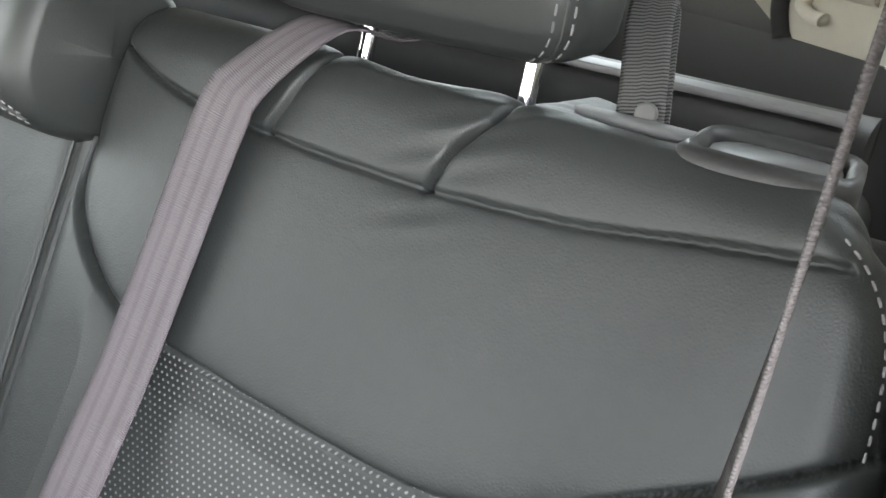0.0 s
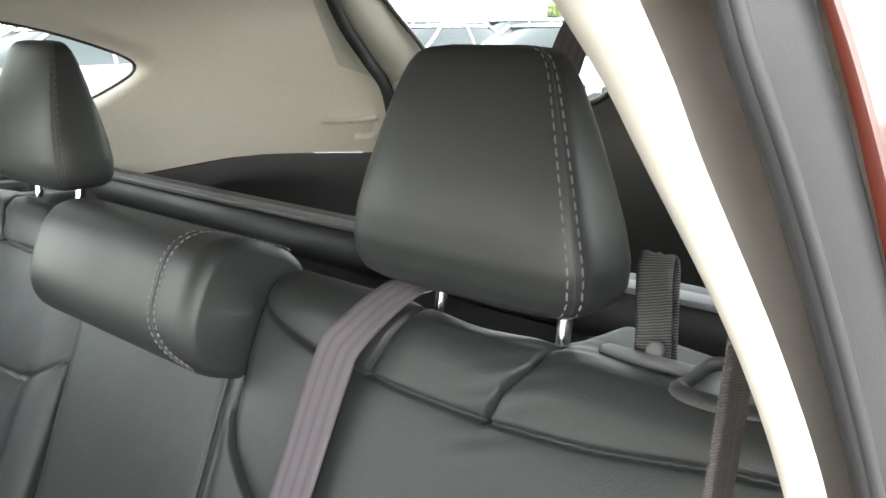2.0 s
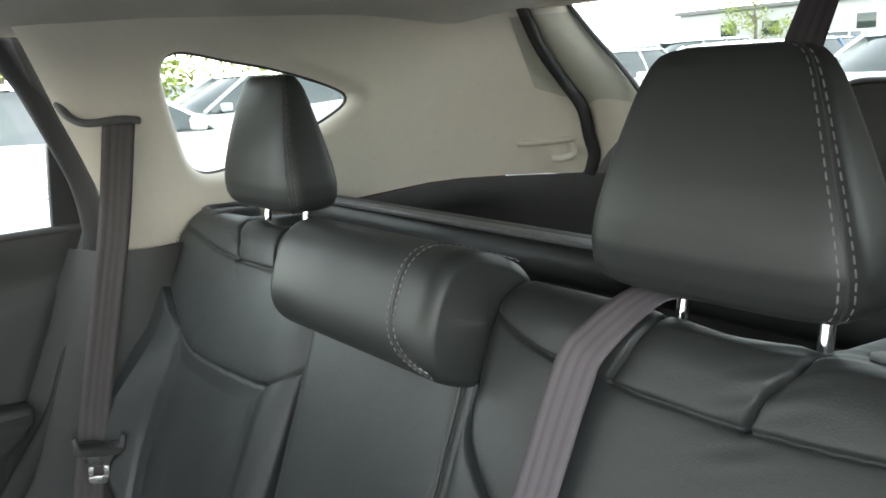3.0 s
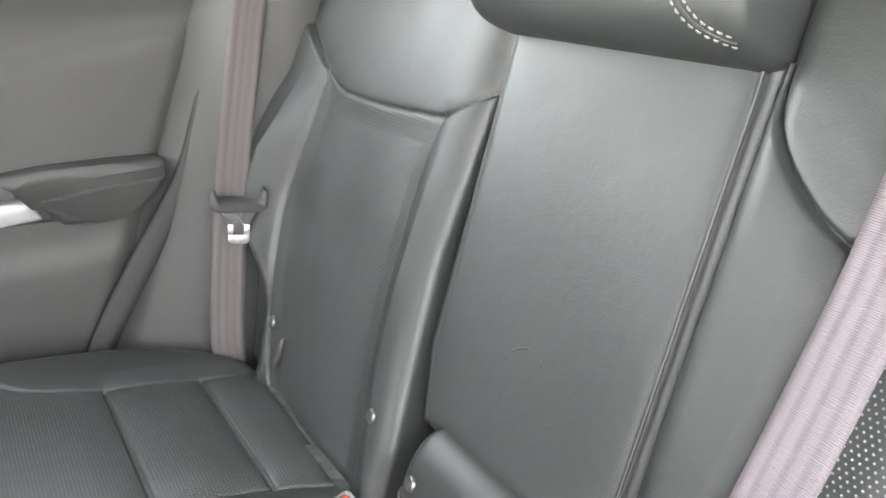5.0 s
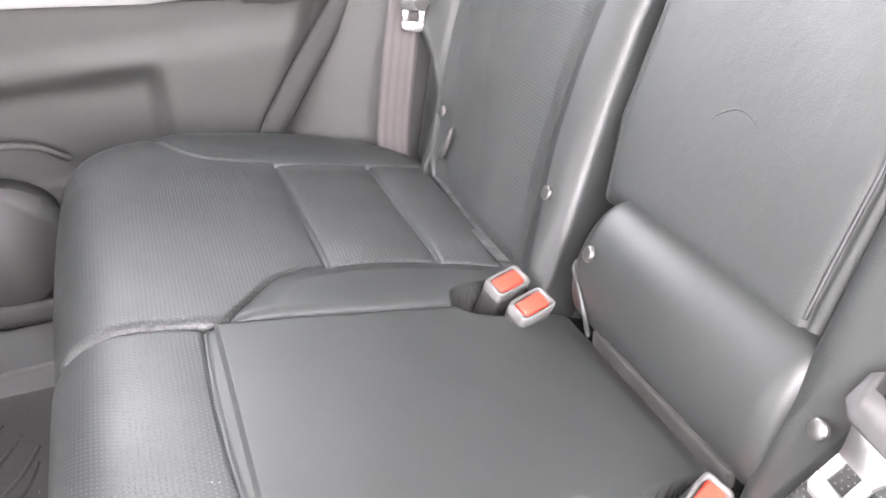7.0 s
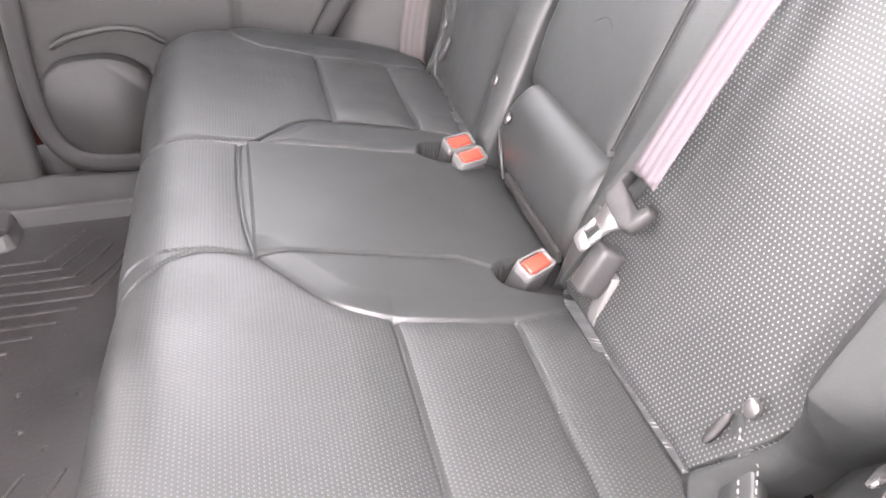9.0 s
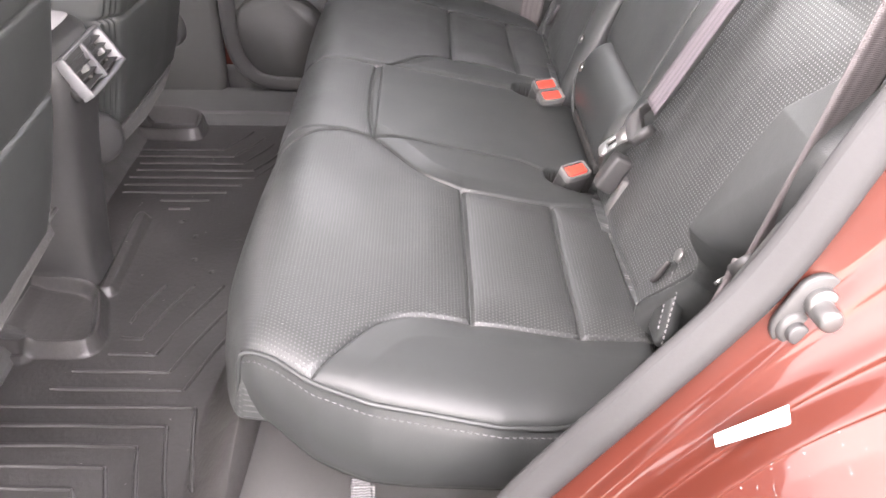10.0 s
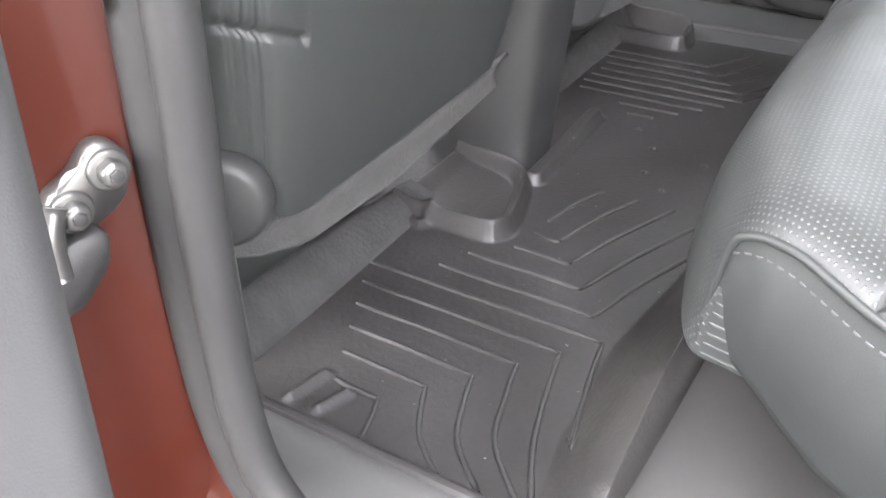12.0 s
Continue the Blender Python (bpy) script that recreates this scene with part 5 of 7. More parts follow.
def quarter_trim(near):
    side = "near" if near else "far"
    cx, cz = 0.37, 1.47
    out = 1 if not near else -1
    angs = np.unwrap(np.arctan2(WIN[:, 1] - cz, WIN[:, 0] - cx))
    rows = []
    for k in np.linspace(0, 1, 26):
        row = []
        for (wx, wz), a in zip(WIN, angs):
            ox, oz = ray_out(RIM, cx, cz, a)
            x, z = ox + (wx - ox) * k, oz + (wz - oz) * k
            y = quarter_y(x, z, near)
            d = math.hypot(wx - x, wz - z)
            y += out * 0.030 * max(0, 1 - d / 0.028) ** 2
            e = math.hypot(ox - x, oz - z)
            front = max(0.0, 1 - abs(ox - 0.04) / 0.12)
            y += out * (0.0 if near else 0.022) * front * max(0, 1 - e / 0.05) ** 2
            row.append((x, y, z))
        rows.append(row)
    rows.append([(x, quarter_y(x, z, near) + out * 0.055, z) for x, z in WIN])
    ob = sheet("quarter_trim", rows, BEIGE, close_v=True)
    tagged(ob, "beige moulded quarter and rear pillar trim round a small side window", "pillar trim", kind="structure")
    g = pane("window_1" if near else "window_2", [(x, quarter_y(x, z, near) + out * 0.052, z) for x, z in WIN], glass=PRIVACY)
    tagged(g, "small triangular rear quarter window glass", "window", kind="structure")
    g.visible_shadow = False
    tube("window_seal", [(x, quarter_y(x, z, near) + out * 0.043, z) for x, z in WIN] + [(WIN[0][0], quarter_y(*WIN[0], near) + out * 0.043, WIN[0][1])], 0.0045, PLASTIC, g, raw=True, sides=6)
    # moulded handle on the rear pillar
    hk = thing("luggage_hook", "small beige moulded hook on the rear pillar", "hook", "luggage hooks")
    yq = lambda x, z: quarter_y(x, z, near) - out * 0.0
    tube("arm", [(0.925, yq(0.925, 1.36) + out * 0.004, 1.359), (0.945, yq(0.945, 1.36) - out * 0.014, 1.360), (0.972, yq(0.972, 1.36) - out * 0.020, 1.364), (0.994, yq(0.994, 1.36) + out * 0.002, 1.366)], 0.012, BEIGE, hk, n=20, squash=0.6)
    tube("tip", [(0.990, yq(0.990, 1.35) - out * 0.006, 1.358), (0.990, yq(0.990, 1.34) - out * 0.014, 1.336), (0.978, yq(0.978, 1.33) - out * 0.020, 1.326), (0.962, yq(0.962, 1.33) - out * 0.022, 1.325)], 0.010, BEIGE, hk, n=18, squash=0.7)
    # dark lower cargo side
    cs = []
    for z in np.linspace(0.66, 1.286, 40):
        row = []
        for x in np.linspace(0.27 if near else 0.10, 1.12, 60):
            zt = np.interp(x, [0.1, 0.3, 0.56, 0.8, 1.12], [1.249, 1.258, 1.279, 1.290, 1.292])
            zz = 0.66 + (zt - 0.66) * (z - 0.66) / 0.626
            y = quarter_y(x, zz, near) - out * 0.012
            pk = sstep(x, 0.52, 0.56) * sstep(x, 0.93, 0.88) * sstep(zz, 1.02, 1.05) * sstep(zz, 1.235 + 0.05 * (x - 0.7), 1.21 + 0.05 * (x - 0.7))
            row.append((x, y + out * 0.07 * float(pk), zz))
        cs.append(row)
    # black plastic drawn in grey: the pale haze over it is in the colour
    tagged(sheet("cargo_side_trim", cs, PLASTIC_GREY), "black plastic cargo side trim, greyed for haze, with a recessed pocket", "cargo trim", kind="structure")
    # wheel-arch cover between door opening and seat
    wc = []
    for z in np.linspace(0.62, 1.26, 40):
        xf = np.interp(z, [0.62, 0.73, 0.85, 1.0, 1.13, 1.26], [-0.25, -0.195, -0.135, -0.065, 0.0, 0.055]) + (0.05 if near else 0.0)
        xe = max(0.46 * (z - 0.8) - 0.015, xf + 0.06) if near else 0.24
        y = np.interp(z, [0.62, 1.0, 1.26], [1.64, 1.64, 1.61])
        row = []
        for t in np.linspace(0, 1, 14):
            x = xf + (xe - xf) * t
            yn = min(2 * C - (y + 0.085 * (1 - t) ** 6 - 0.05 * math.sin(t * 2.4)), float(back_left(sz(z))) - 0.014 if near else 9.0)
            row.append((x, max(yn, 0.162) if near else 2 * C - yn, z))
        wc.append(row)
    tagged(sheet("arch_trim", wc, ARCH), "charcoal plastic trim over the wheel arch beside the seat", "arch trim", kind="structure")


quarter_trim(False)
quarter_trim(True)
E_ = np.array([(-0.03, 0.285, 1.615), (-0.006, 0.268, 1.56), (0.018, 0.259, 1.53), (0.033, 0.251, 1.505), (0.064, 0.224, 1.435), (0.088, 0.208, 1.37), (0.105, 0.194, 1.30), (0.112, 0.180, 1.249), (0.112, 0.172, 1.20)])
O_ = np.array([(-0.055, 0.245, 1.615), (-0.022, 0.230, 1.56), (-0.006, 0.222, 1.53), (0.005, 0.216, 1.505), (0.036, 0.196, 1.435), (0.060, 0.182, 1.37), (0.070, 0.172, 1.30), (0.070, 0.166, 1.249), (0.060, 0.162, 1.20)])
Ep, Op = smooth_path(E_, 50), smooth_path(O_, 50)
for mirror in (False, True):
    rv = np.array([[Ep[i] * (1 - k) + Op[i] * k + np.array([-0.012 * math.sin(k * 3.14), 0.004 * math.sin(k * 3.14), 0]) for k in np.linspace(0, 1, 12)] for i in range(50)])
    if mirror:
        rv[..., 1] = 2 * C - rv[..., 1]
    tagged(sheet("pillar_reveal", rv, PLASTIC if mirror else BEIGE), "dark shut face of the rear pillar at the closed door" if mirror else "pale beige edge of the rear pillar trim at the door opening", "pillar trim", kind="structure")

# headliner and roof
rows = []
for x in np.linspace(-2.0, 0.93, 40):
    rows.append([(x, y, 1.648 + 0.03 * (1 - ((y - C) / 0.62) ** 2) - 0.03 * float(sstep(x, 0.5, 0.95)) - 0.04 * float(sstep(abs(y - C), 0.52, 0.64))) for y in np.linspace(0.29, 1.53, 36)])
ceiling = tagged(sheet("ceiling", rows, HEADLINER), "beige cloth headliner", "headliner", kind="structure")
rows = [[(x, y, 1.735 - 0.10 * ((y - C) / 0.62) ** 4 - 0.05 * float(sstep(x, 0.5, 1.0))) for y in np.linspace(0.22, 1.545, 30)] for x in np.linspace(-2.0, 1.02, 40)]
roof = tagged(sheet("roof", rows, PAINT, thick=0.01), "copper-red car roof panel", "roof", kind="structure")
for m_ in (lambda y: y, far):
    wedge = [[(-0.918 - 0.045 * v, m_(0.30 + 0.42 * u), 0.446 + v * (0.064 - 0.046 * u) + 0.004 * math.sin(v * 3.1)) for u in np.linspace(0, 1, 16)] for v in np.linspace(0, 1, 8)]
    tagged(sheet("carpet_riser", wedge, CARPET, thick=0.01), "grey carpeted step under the front seat", "carpet", kind="structure")
floor_c = tagged(sheet("cargo_floor", [[(x, y, 0.74) for y in np.linspace(0.25, 1.57, 8)] for x in np.linspace(0.1, 1.2, 8)], CARPET, thick=0.02), "charcoal cargo floor carpet", "cargo floor", kind="structure")

# tonneau roller behind the seats
ton = thing("cargo_cover", "black cargo cover roller across the car with a pale front edge", "cargo cover")
P = []
sec = [(-0.035, -0.03), (-0.04, 0.0), (-0.03, 0.014), (-0.012, 0.020), (0.03, 0.020), (0.042, 0.0), (0.03, -0.03)]
for y in np.linspace(0.27, 1.555, 30):
    P.append([(0.462 + u, y, 1.288 + v) for u, v in smooth_path(sec, 29, True)[:-1]])
sheet("roller_case", P, PLASTIC, ton, close_v=True, caps=True)
box("edge_strip", (0.026, 1.25, 0.006), (0.446, C, 1.3095), SATIN_SILVER, ton, "silver edge strip", bevel=0.001)

# tailgate with window
tg = thing("tailgate", "tailgate with grey lower trim and a large rear window", "tailgate")
P = []
hump = lambda y: 1.405 + 0.055 * math.exp(-(((y - 0.80) / 0.10) ** 4))
for t in np.linspace(0, 1, 30):
    row = []
    for y in np.linspace(0.33, 1.49, 70):
        zt = hump(y)
        z = 0.72 + (zt - 0.72) * t
        row.append((1.115 - 0.10 * ((y - C) / 0.58) ** 2 + 0.05 * math.sin(t * 3.0) - 0.02 * float(sstep(t, 0.9, 1.0)), y, z))
    P.append(row)
sheet("lower_trim", P, PLASTIC_GREY, tg, "grey moulded lower trim")
tube("window_edge", [(1.098 - 0.10 * ((y - C) / 0.58) ** 2, y, hump(y) + 0.004) for y in np.linspace(0.36, 1.46, 80)], 0.006, PLASTIC, tg, raw=True, sides=8)
P = []
for t in np.linspace(0, 1, 16):
    row = []
    for u in np.linspace(-1, 1, 50):
        y = C + u * (0.56 - 0.12 * t); zt = hump(y) + (1.61 - hump(y)) * t
        row.append((1.10 - 0.10 * u * u - 0.20 * t, y, zt))
    P.append(row)
gl = sheet("window_pane", P, PRIVACY, tg)
gl.visible_shadow = False
DS = smooth_path([(1.022, 1.29), (1.022, 1.33), (1.013, 1.367), (0.998, 1.43), (0.968, 1.489), (0.932, 1.556), (0.888, 1.655)], 40)
GE = smooth_path([(1.03, 1.215, 1.42), (1.03, 1.235, 1.455), (1.02, 1.28, 1.512), (1.0, 1.334, 1.577), (0.97, 1.387, 1.657)], 40)
for s in (1, -1):
    dsl = np.array([(x, quarter_y(x, z, s < 0), z) for x, z in DS])
    ge = GE.copy()
    if s < 0:
        ge[:, 1] = 2 * C - ge[:, 1]
    P = [[tuple(dsl[i] * (1 - k) + ge[i] * k + np.array([0.012 - 0.022 * math.sin(k * 3.1), 0, 0])) for k in np.linspace(0, 1, 10)] for i in range(40)]
    sheet("side_trim", P, BEIGE, tg, "beige side trim")
    tube("weather_seal", dsl + np.array([-0.002, 0, 0]), 0.013, RUBBER, tg, raw=True, sides=10, label="black rubber seal")
    tube("glass_border", ge + np.array([0.0, 0, 0]), 0.005, PLASTIC, tg, raw=True, sides=8)
box("top_rail", (0.10, 0.95, 0.05), (0.92, C, 1.655), BEIGE, tg, bevel=0.015)


# ---- far rear door, closed ----
fd = thing("closed_rear_door", "closed rear door with charcoal trim, silver strip and arm rest", "car door")
FY = 1.695
zs, xs = np.linspace(0.45, 1.292, 70), np.linspace(-0.755, 0.10, 90)
P = []
for z in zs:
    xr = np.interp(z, [0.45, 0.62, 0.73, 0.85, 1.0, 1.13, 1.292], [-0.32, -0.235, -0.178, -0.118, -0.042, 0.022, 0.085])
    row = []
    for x in xs:
        xx = min(x, xr)
        y = FY - 0.02 * float(sstep(z, 1.2, 1.29)) + 0.012 * float(sstep(xx, xr - 0.03, xr))
        line = float(np.interp(xx, [-0.75, -0.6, -0.48, -0.344, -0.264, -0.186, -0.04, 0.07], [0.96, 1.0, 1.045, 1.107, 1.144, 1.16, 1.179, 1.186]))
        y += 0.012 * float(sstep(z, line + 0.0, line + 0.02))
        y -= 0.010 * float(sstep(z, 0.90, 0.86)) * 1.0
        y += 0.03 * float(sstep(xx, -0.335, -0.365)) * float(sstep(z, 0.86, 0.83)) * float(sstep(z, 0.66, 0.69))
        row.append((xx, y, z))
    P.append(row)
sheet("trim_panel", P, TRIM_DARK, fd)
mp = lambda u, v, h: (u, FY - h, v)
plate("arm_pad", [(-0.300, 1.018), (-0.222, 1.021), (-0.129, 1.015), (-0.056, 1.008), (-0.049, 1.000), (-0.055, 0.982), (-0.068, 0.957), (-0.094, 0.936), (-0.125, 0.931), (-0.162, 0.930), (-0.205, 0.934), (-0.220, 0.950), (-0.236, 0.978), (-0.265, 1.000)], mp, 0.045, TRIM_DARK, fd, "padded charcoal arm rest", bevel=0.012)
stitches("stitching", [(x, FY - 0.0465, z) for x, z in ((-0.231, 0.979), (-0.152, 0.983), (-0.060, 0.981))], (0, -1, 0), THREAD_DARK, fd, length=0.005, gap=0.0025, r=0.0007)
tube("arm_seam", [(-0.236, FY - 0.0445, 0.976), (-0.152, FY - 0.0452, 0.9795), (-0.058, FY - 0.0445, 0.978)], 0.0014, PLASTIC, fd, n=12, sides=6)
plate("silver_strip", [(-0.60, 1.000), (-0.46, 0.993), (-0.25, 0.982), (-0.232, 0.950), (-0.34, 0.952), (-0.48, 0.965), (-0.60, 0.972)], mp, 0.040, SILVER, fd, "satin silver trim strip", bevel=0.006)
plate("arm_base", [(-0.62, 0.975), (-0.20, 0.935), (-0.06, 0.95), (-0.30, 1.03), (-0.62, 1.045)], mp, 0.022, TRIM_DARK, fd, bevel=0.01)
plate("switch", [(-0.50, 1.015), (-0.42, 1.01), (-0.42, 1.022), (-0.50, 1.028)], mp, 0.030, PLASTIC, fd, bevel=0.003)
POCK = [(-0.737, 0.66), (-0.715, 0.705), (-0.66, 0.722), (-0.58, 0.716), (-0.53, 0.672), (-0.535, 0.60), (-0.587, 0.525), (-0.64, 0.515), (-0.711, 0.566)]
plate("map_pocket", POCK, mp, 0.040, TRIM_DARK, fd, "moulded map pocket front", bevel=0.014, n=50)
tube("pocket_lip", [(-0.704, FY - 0.012, 0.742), (-0.66, FY - 0.022, 0.765), (-0.585, FY - 0.022, 0.776), (-0.53, FY - 0.02, 0.765), (-0.493, FY - 0.01, 0.736)], [0.003] + [0.006] * 38 + [0.003], TRIM_DARK, fd, n=40)
box("outer_skin", (0.96, 0.03, 0.78), (-0.52, 1.80, 0.85), PAINT, fd, "copper-red outer skin", bevel=0.01)
pane("window_pane", [(u, 1.735 - 0.36 * (v - 1.29), v) for u, v in ((-0.92, 1.285), (0.035, 1.285), (0.035, 1.40), (-0.02, 1.52), (-0.06, 1.60), (-0.90, 1.62))], fd)
plate("corner_panel", [(0.035, 1.285), (0.105, 1.285), (0.095, 1.36), (0.045, 1.47), (0.035, 1.44)], lambda u, v, h: (u, 1.715 - 0.36 * (v - 1.29) - h, v), 0.02, PLASTIC, fd, "black window corner panel", bevel=0.003)
tube("window_frame", [(0.10, 1.70, 1.30), (0.092, 1.675, 1.37), (0.045, 1.635, 1.48), (0.0, 1.60, 1.58), (-0.04, 1.585, 1.625), (-0.3, 1.58, 1.65), (-0.9, 1.58, 1.655)], 0.020, PLASTIC, fd, n=50, label="black window frame")
tube("window_sweep", [(-0.95, 1.69, 1.296), (0.10, 1.69, 1.296)], 0.007, RUBBER, fd, n=4)
# front part of the far side, seen past the front seat
tagged(box("pillar_trim_front", (0.34, 0.05, 1.24), (-0.945, 1.678, 1.02), TRIM_DARK, bevel=0.02), "grey middle pillar trim", "pillar trim", kind="structure")
tagged(box("front_door_inner", (0.95, 0.06, 0.85), (-1.60, 1.69, 0.87), TRIM_DARK, bevel=0.02), "charcoal front door trim", "door trim", kind="structure")
tagged(box("dashboard", (0.35, 1.45, 0.40), (-2.15, C, 0.95), PLASTIC, bevel=0.06), "dark dashboard", "dashboard", kind="structure")
tagged(box("firewall", (0.06, 1.5, 0.8), (-2.3, C, 0.75), PLASTIC, bevel=0.01), "dark front bulkhead", "bulkhead", kind="structure")

# ---- near body side: seal, painted jamb, sill plate, flare, wheel ----
SEAL = [(-0.745, 0.150, 0.905), (-0.752, 0.150, 0.75), (-0.748, 0.150, 0.620), (-0.722, 0.150, 0.548), (-0.664, 0.150, 0.512), (-0.515, 0.150, 0.506), (-0.415, 0.150, 0.530), (-0.335, 0.148, 0.570), (-0.242, 0.142, 0.640),
        (-0.177, 0.140, 0.752), (-0.091, 0.140, 0.873), (-0.018, 0.145, 0.975), (0.028, 0.150, 1.083), (0.061, 0.160, 1.196), (0.078, 0.170, 1.28), (0.070, 0.182, 1.36), (0.045, 0.198, 1.44), (0.010, 0.220, 1.53), (-0.035, 0.245, 1.61),
        (-0.30, 0.262, 1.655), (-0.62, 0.255, 1.645), (-0.765, 0.225, 1.55), (-0.758, 0.185, 1.30), (-0.745, 0.155, 1.05)]
sl = thing("door_seal", "dark grey rubber seal round the open door frame", "door seal")
sp = smooth_path(SEAL, 260, True)
t_, u_, w_ = frames_along(sp)
a_ = np.linspace(0, 2 * math.pi, 14, endpoint=False)
cen = sp.mean(0)
inw = cen - sp; inw[:, 1] = 0; inw -= t_ * (inw * t_).sum(1)[:, None]; inw /= np.linalg.norm(inw, axis=1)[:, None]
oth = np.cross(t_, inw)
prof = 1 + 0.16 * np.cos(3 * a_ + 0.6)
slim = 1 - 0.10 * sstep(sp[:, 2], 1.05, 1.25) * sstep(sp[:, 0], -0.25, -0.1)
lipw = 0.0115 * sstep(sp[:, 0], -0.60, -0.70) + 0.003
sb = sp - inw * (0.016 * (1 - slim) / 0.10)[:, None] + np.array([0, -0.014, 0]) * ((1 - slim) / 0.10)[:, None]
bulb = sb[:, None] + 0.015 * slim[:, None, None] * prof[None, :, None] * (np.cos(a_)[None, :, None] * inw[:, None] * 1.25 + np.sin(a_)[None, :, None] * oth[:, None] * 0.8)
lip = (sb + inw * (0.012 + lipw)[:, None] - np.array([0, 0.002, 0]))[:, None] + lipw[:, None, None] * (np.cos(a_)[None, :, None] * inw[:, None] + np.sin(a_)[None, :, None] * oth[:, None])
sheet("bulb", bulb, RUBBER, sl, close_v=True, close_u=True)
sheet("lip", lip, RUBBER, sl, close_v=True, close_u=True)
sl2 = thing("door_seal", "dark rubber seal round the closed far door frame", "door seal")
mir = np.array([1, -1, 1.0])
sheet("bulb", bulb * mir + np.array([0, 2 * C - 0.012, 0]), RUBBER, sl2, close_v=True, close_u=True)
S_ = [(-0.79, 0.15, 0.60), (-0.74, 0.152, 0.54), (-0.665, 0.15, 0.50), (-0.515, 0.15, 0.495), (-0.415, 0.15, 0.518), (-0.33, 0.146, 0.560), (-0.237, 0.142, 0.63), (-0.170, 0.140, 0.742), (-0.084, 0.140, 0.863), (-0.010, 0.145, 0.965), (0.038, 0.150, 1.078), (0.071, 0.160, 1.196),
      (0.091, 0.158, 1.28), (0.087, 0.158, 1.365), (0.064, 0.170, 1.448), (0.028, 0.188, 1.54), (-0.02, 0.212, 1.625)]
F_ = [(-0.86, 0.04, 0.47), (-0.78, 0.04, 0.47), (-0.68, 0.038, 0.468), (-0.52, 0.035, 0.458), (-0.40, 0.03, 0.455), (-0.28, 0.015, 0.465), (-0.20, 0.0, 0.53), (-0.152, -0.005, 0.655), (-0.09, -0.008, 0.765), (-0.005, -0.01, 0.855), (0.13, -0.012, 0.905), (0.33, -0.012, 0.905),
      (0.60, -0.005, 1.00), (0.62, 0.03, 1.22), (0.52, 0.08, 1.36), (0.35, 0.14, 1.52), (0.22, 0.20, 1.67)]
Sp, Fp = smooth_path(S_, 140), smooth_path(F_, 140)
# match the two lines station by station
ks = np.linspace(0, 1, len(S_)); kk = np.linspace(0, 1, 150)
Sp = np.stack([np.interp(kk, ks, np.array(S_)[:, i]) for i in range(3)], -1); Fp = np.stack([np.interp(kk, ks, np.array(F_)[:, i]) for i in range(3)], -1)
for _ in range(3):
    for A in (Sp, Fp):
        A[2:-2] = (A[:-4] + 2 * A[1:-3] + 3 * A[2:-2] + 2 * A[3:-1] + A[4:]) / 9
tt = np.linspace(0, 1, 150)
gy_ = np.interp(tt, [0, 0.05, 0.12, 0.30, 0.50, 0.58, 0.66, 0.80, 0.93, 1.0], [0.075, 0.02, 0.035, 0.10, 0.26, 0.38, 0.52, 0.66, 0.86, 1.0])
for _ in range(6):
    gy_[1:-1] = (gy_[:-2] + 2 * gy_[1:-1] + gy_[2:]) / 4
crimp = 0.007 * np.exp(-(((tt - 0.61) / 0.022) ** 2)) - 0.004 * np.exp(-(((tt - 0.555) / 0.02) ** 2)) - 0.005 * np.exp(-(((tt - 0.665) / 0.02) ** 2)) - 0.004 * np.exp(-(((tt - 0.36) / 0.05) ** 2))
P = Sp[:, None] + (Fp - Sp)[:, None] * np.stack([tt, gy_, tt], -1)[None]
ws = sstep(kk, 0.36, 0.27)[:, None]
P[:, :, 1] += crimp[None] * (0.35 + 0.65 * (1 - ws))
zs_ = np.interp(tt, [0, 0.05, 0.10, 0.80, 0.92, 1.0], [0, 0.35, 0.45, 0.55, 0.72, 1.0])
P[:, :, 1] = P[:, :, 1] * (1 - ws) + ws * (Sp[:, None, 1] + (Fp - Sp)[:, None, 1] * tt[None] + 0.2 * crimp[None])
JAMB = P
P[:, :, 2] = P[:, :, 2] * (1 - ws) + ws * (Sp[:, None, 2] + (Fp - Sp)[:, None, 2] * zs_[None])
tuck = Sp + (np.array([0, 0.022, 0]) - (Fp - Sp) * np.array([0.06, 0, 0.06])) * (1 - sstep(Sp[:, 2], 0.78, 0.90))[:, None]
P = np.concatenate([tuck[:, None], P], 1)
body = thing("car_body_side", "copper-red painted body side with open door jamb and rear quarter", "car body")
sheet("quarter_panel", P, PAINT, body)
# lower sill and the outer quarter behind the wheel
sheet("rocker", [[(x, y, z) for y, z in ((0.045, 0.466), (0.030, 0.460), (0.012, 0.44), (0.0, 0.40), (0.0, 0.30), (0.04, 0.24))] for x in np.linspace(-1.2, -0.27, 20)], CLADDING, body, "grey plastic rocker cladding")
WC = np.array([0.228, 0.490])
th = np.linspace(radians(-10), radians(190), 90)
rows = []
for r, y in ((0.424, 0.004), (0.424, -0.016), (0.419, -0.025), (0.406, -0.029), (0.401, -0.026), (0.398, -0.027), (0.382, -0.033), (0.377, -0.031), (0.375, -0.024), (0.376, 0.0), (0.384, 0.05)):
    rows.append([(WC[0] + r * math.cos(a), y, WC[1] + r * math.sin(a)) for a in th])
sheet("arch_flare", rows, CLADDING, body, "wet grey plastic wheel arch flare")
rows = [[(WC[0] + 0.41 * math.cos(a), y, WC[1] + 0.41 * math.sin(a)) for a in th] for y in np.linspace(0.03, 0.17, 6)]
sheet("arch_liner", rows, PLASTIC, body, "black wheel arch liner")
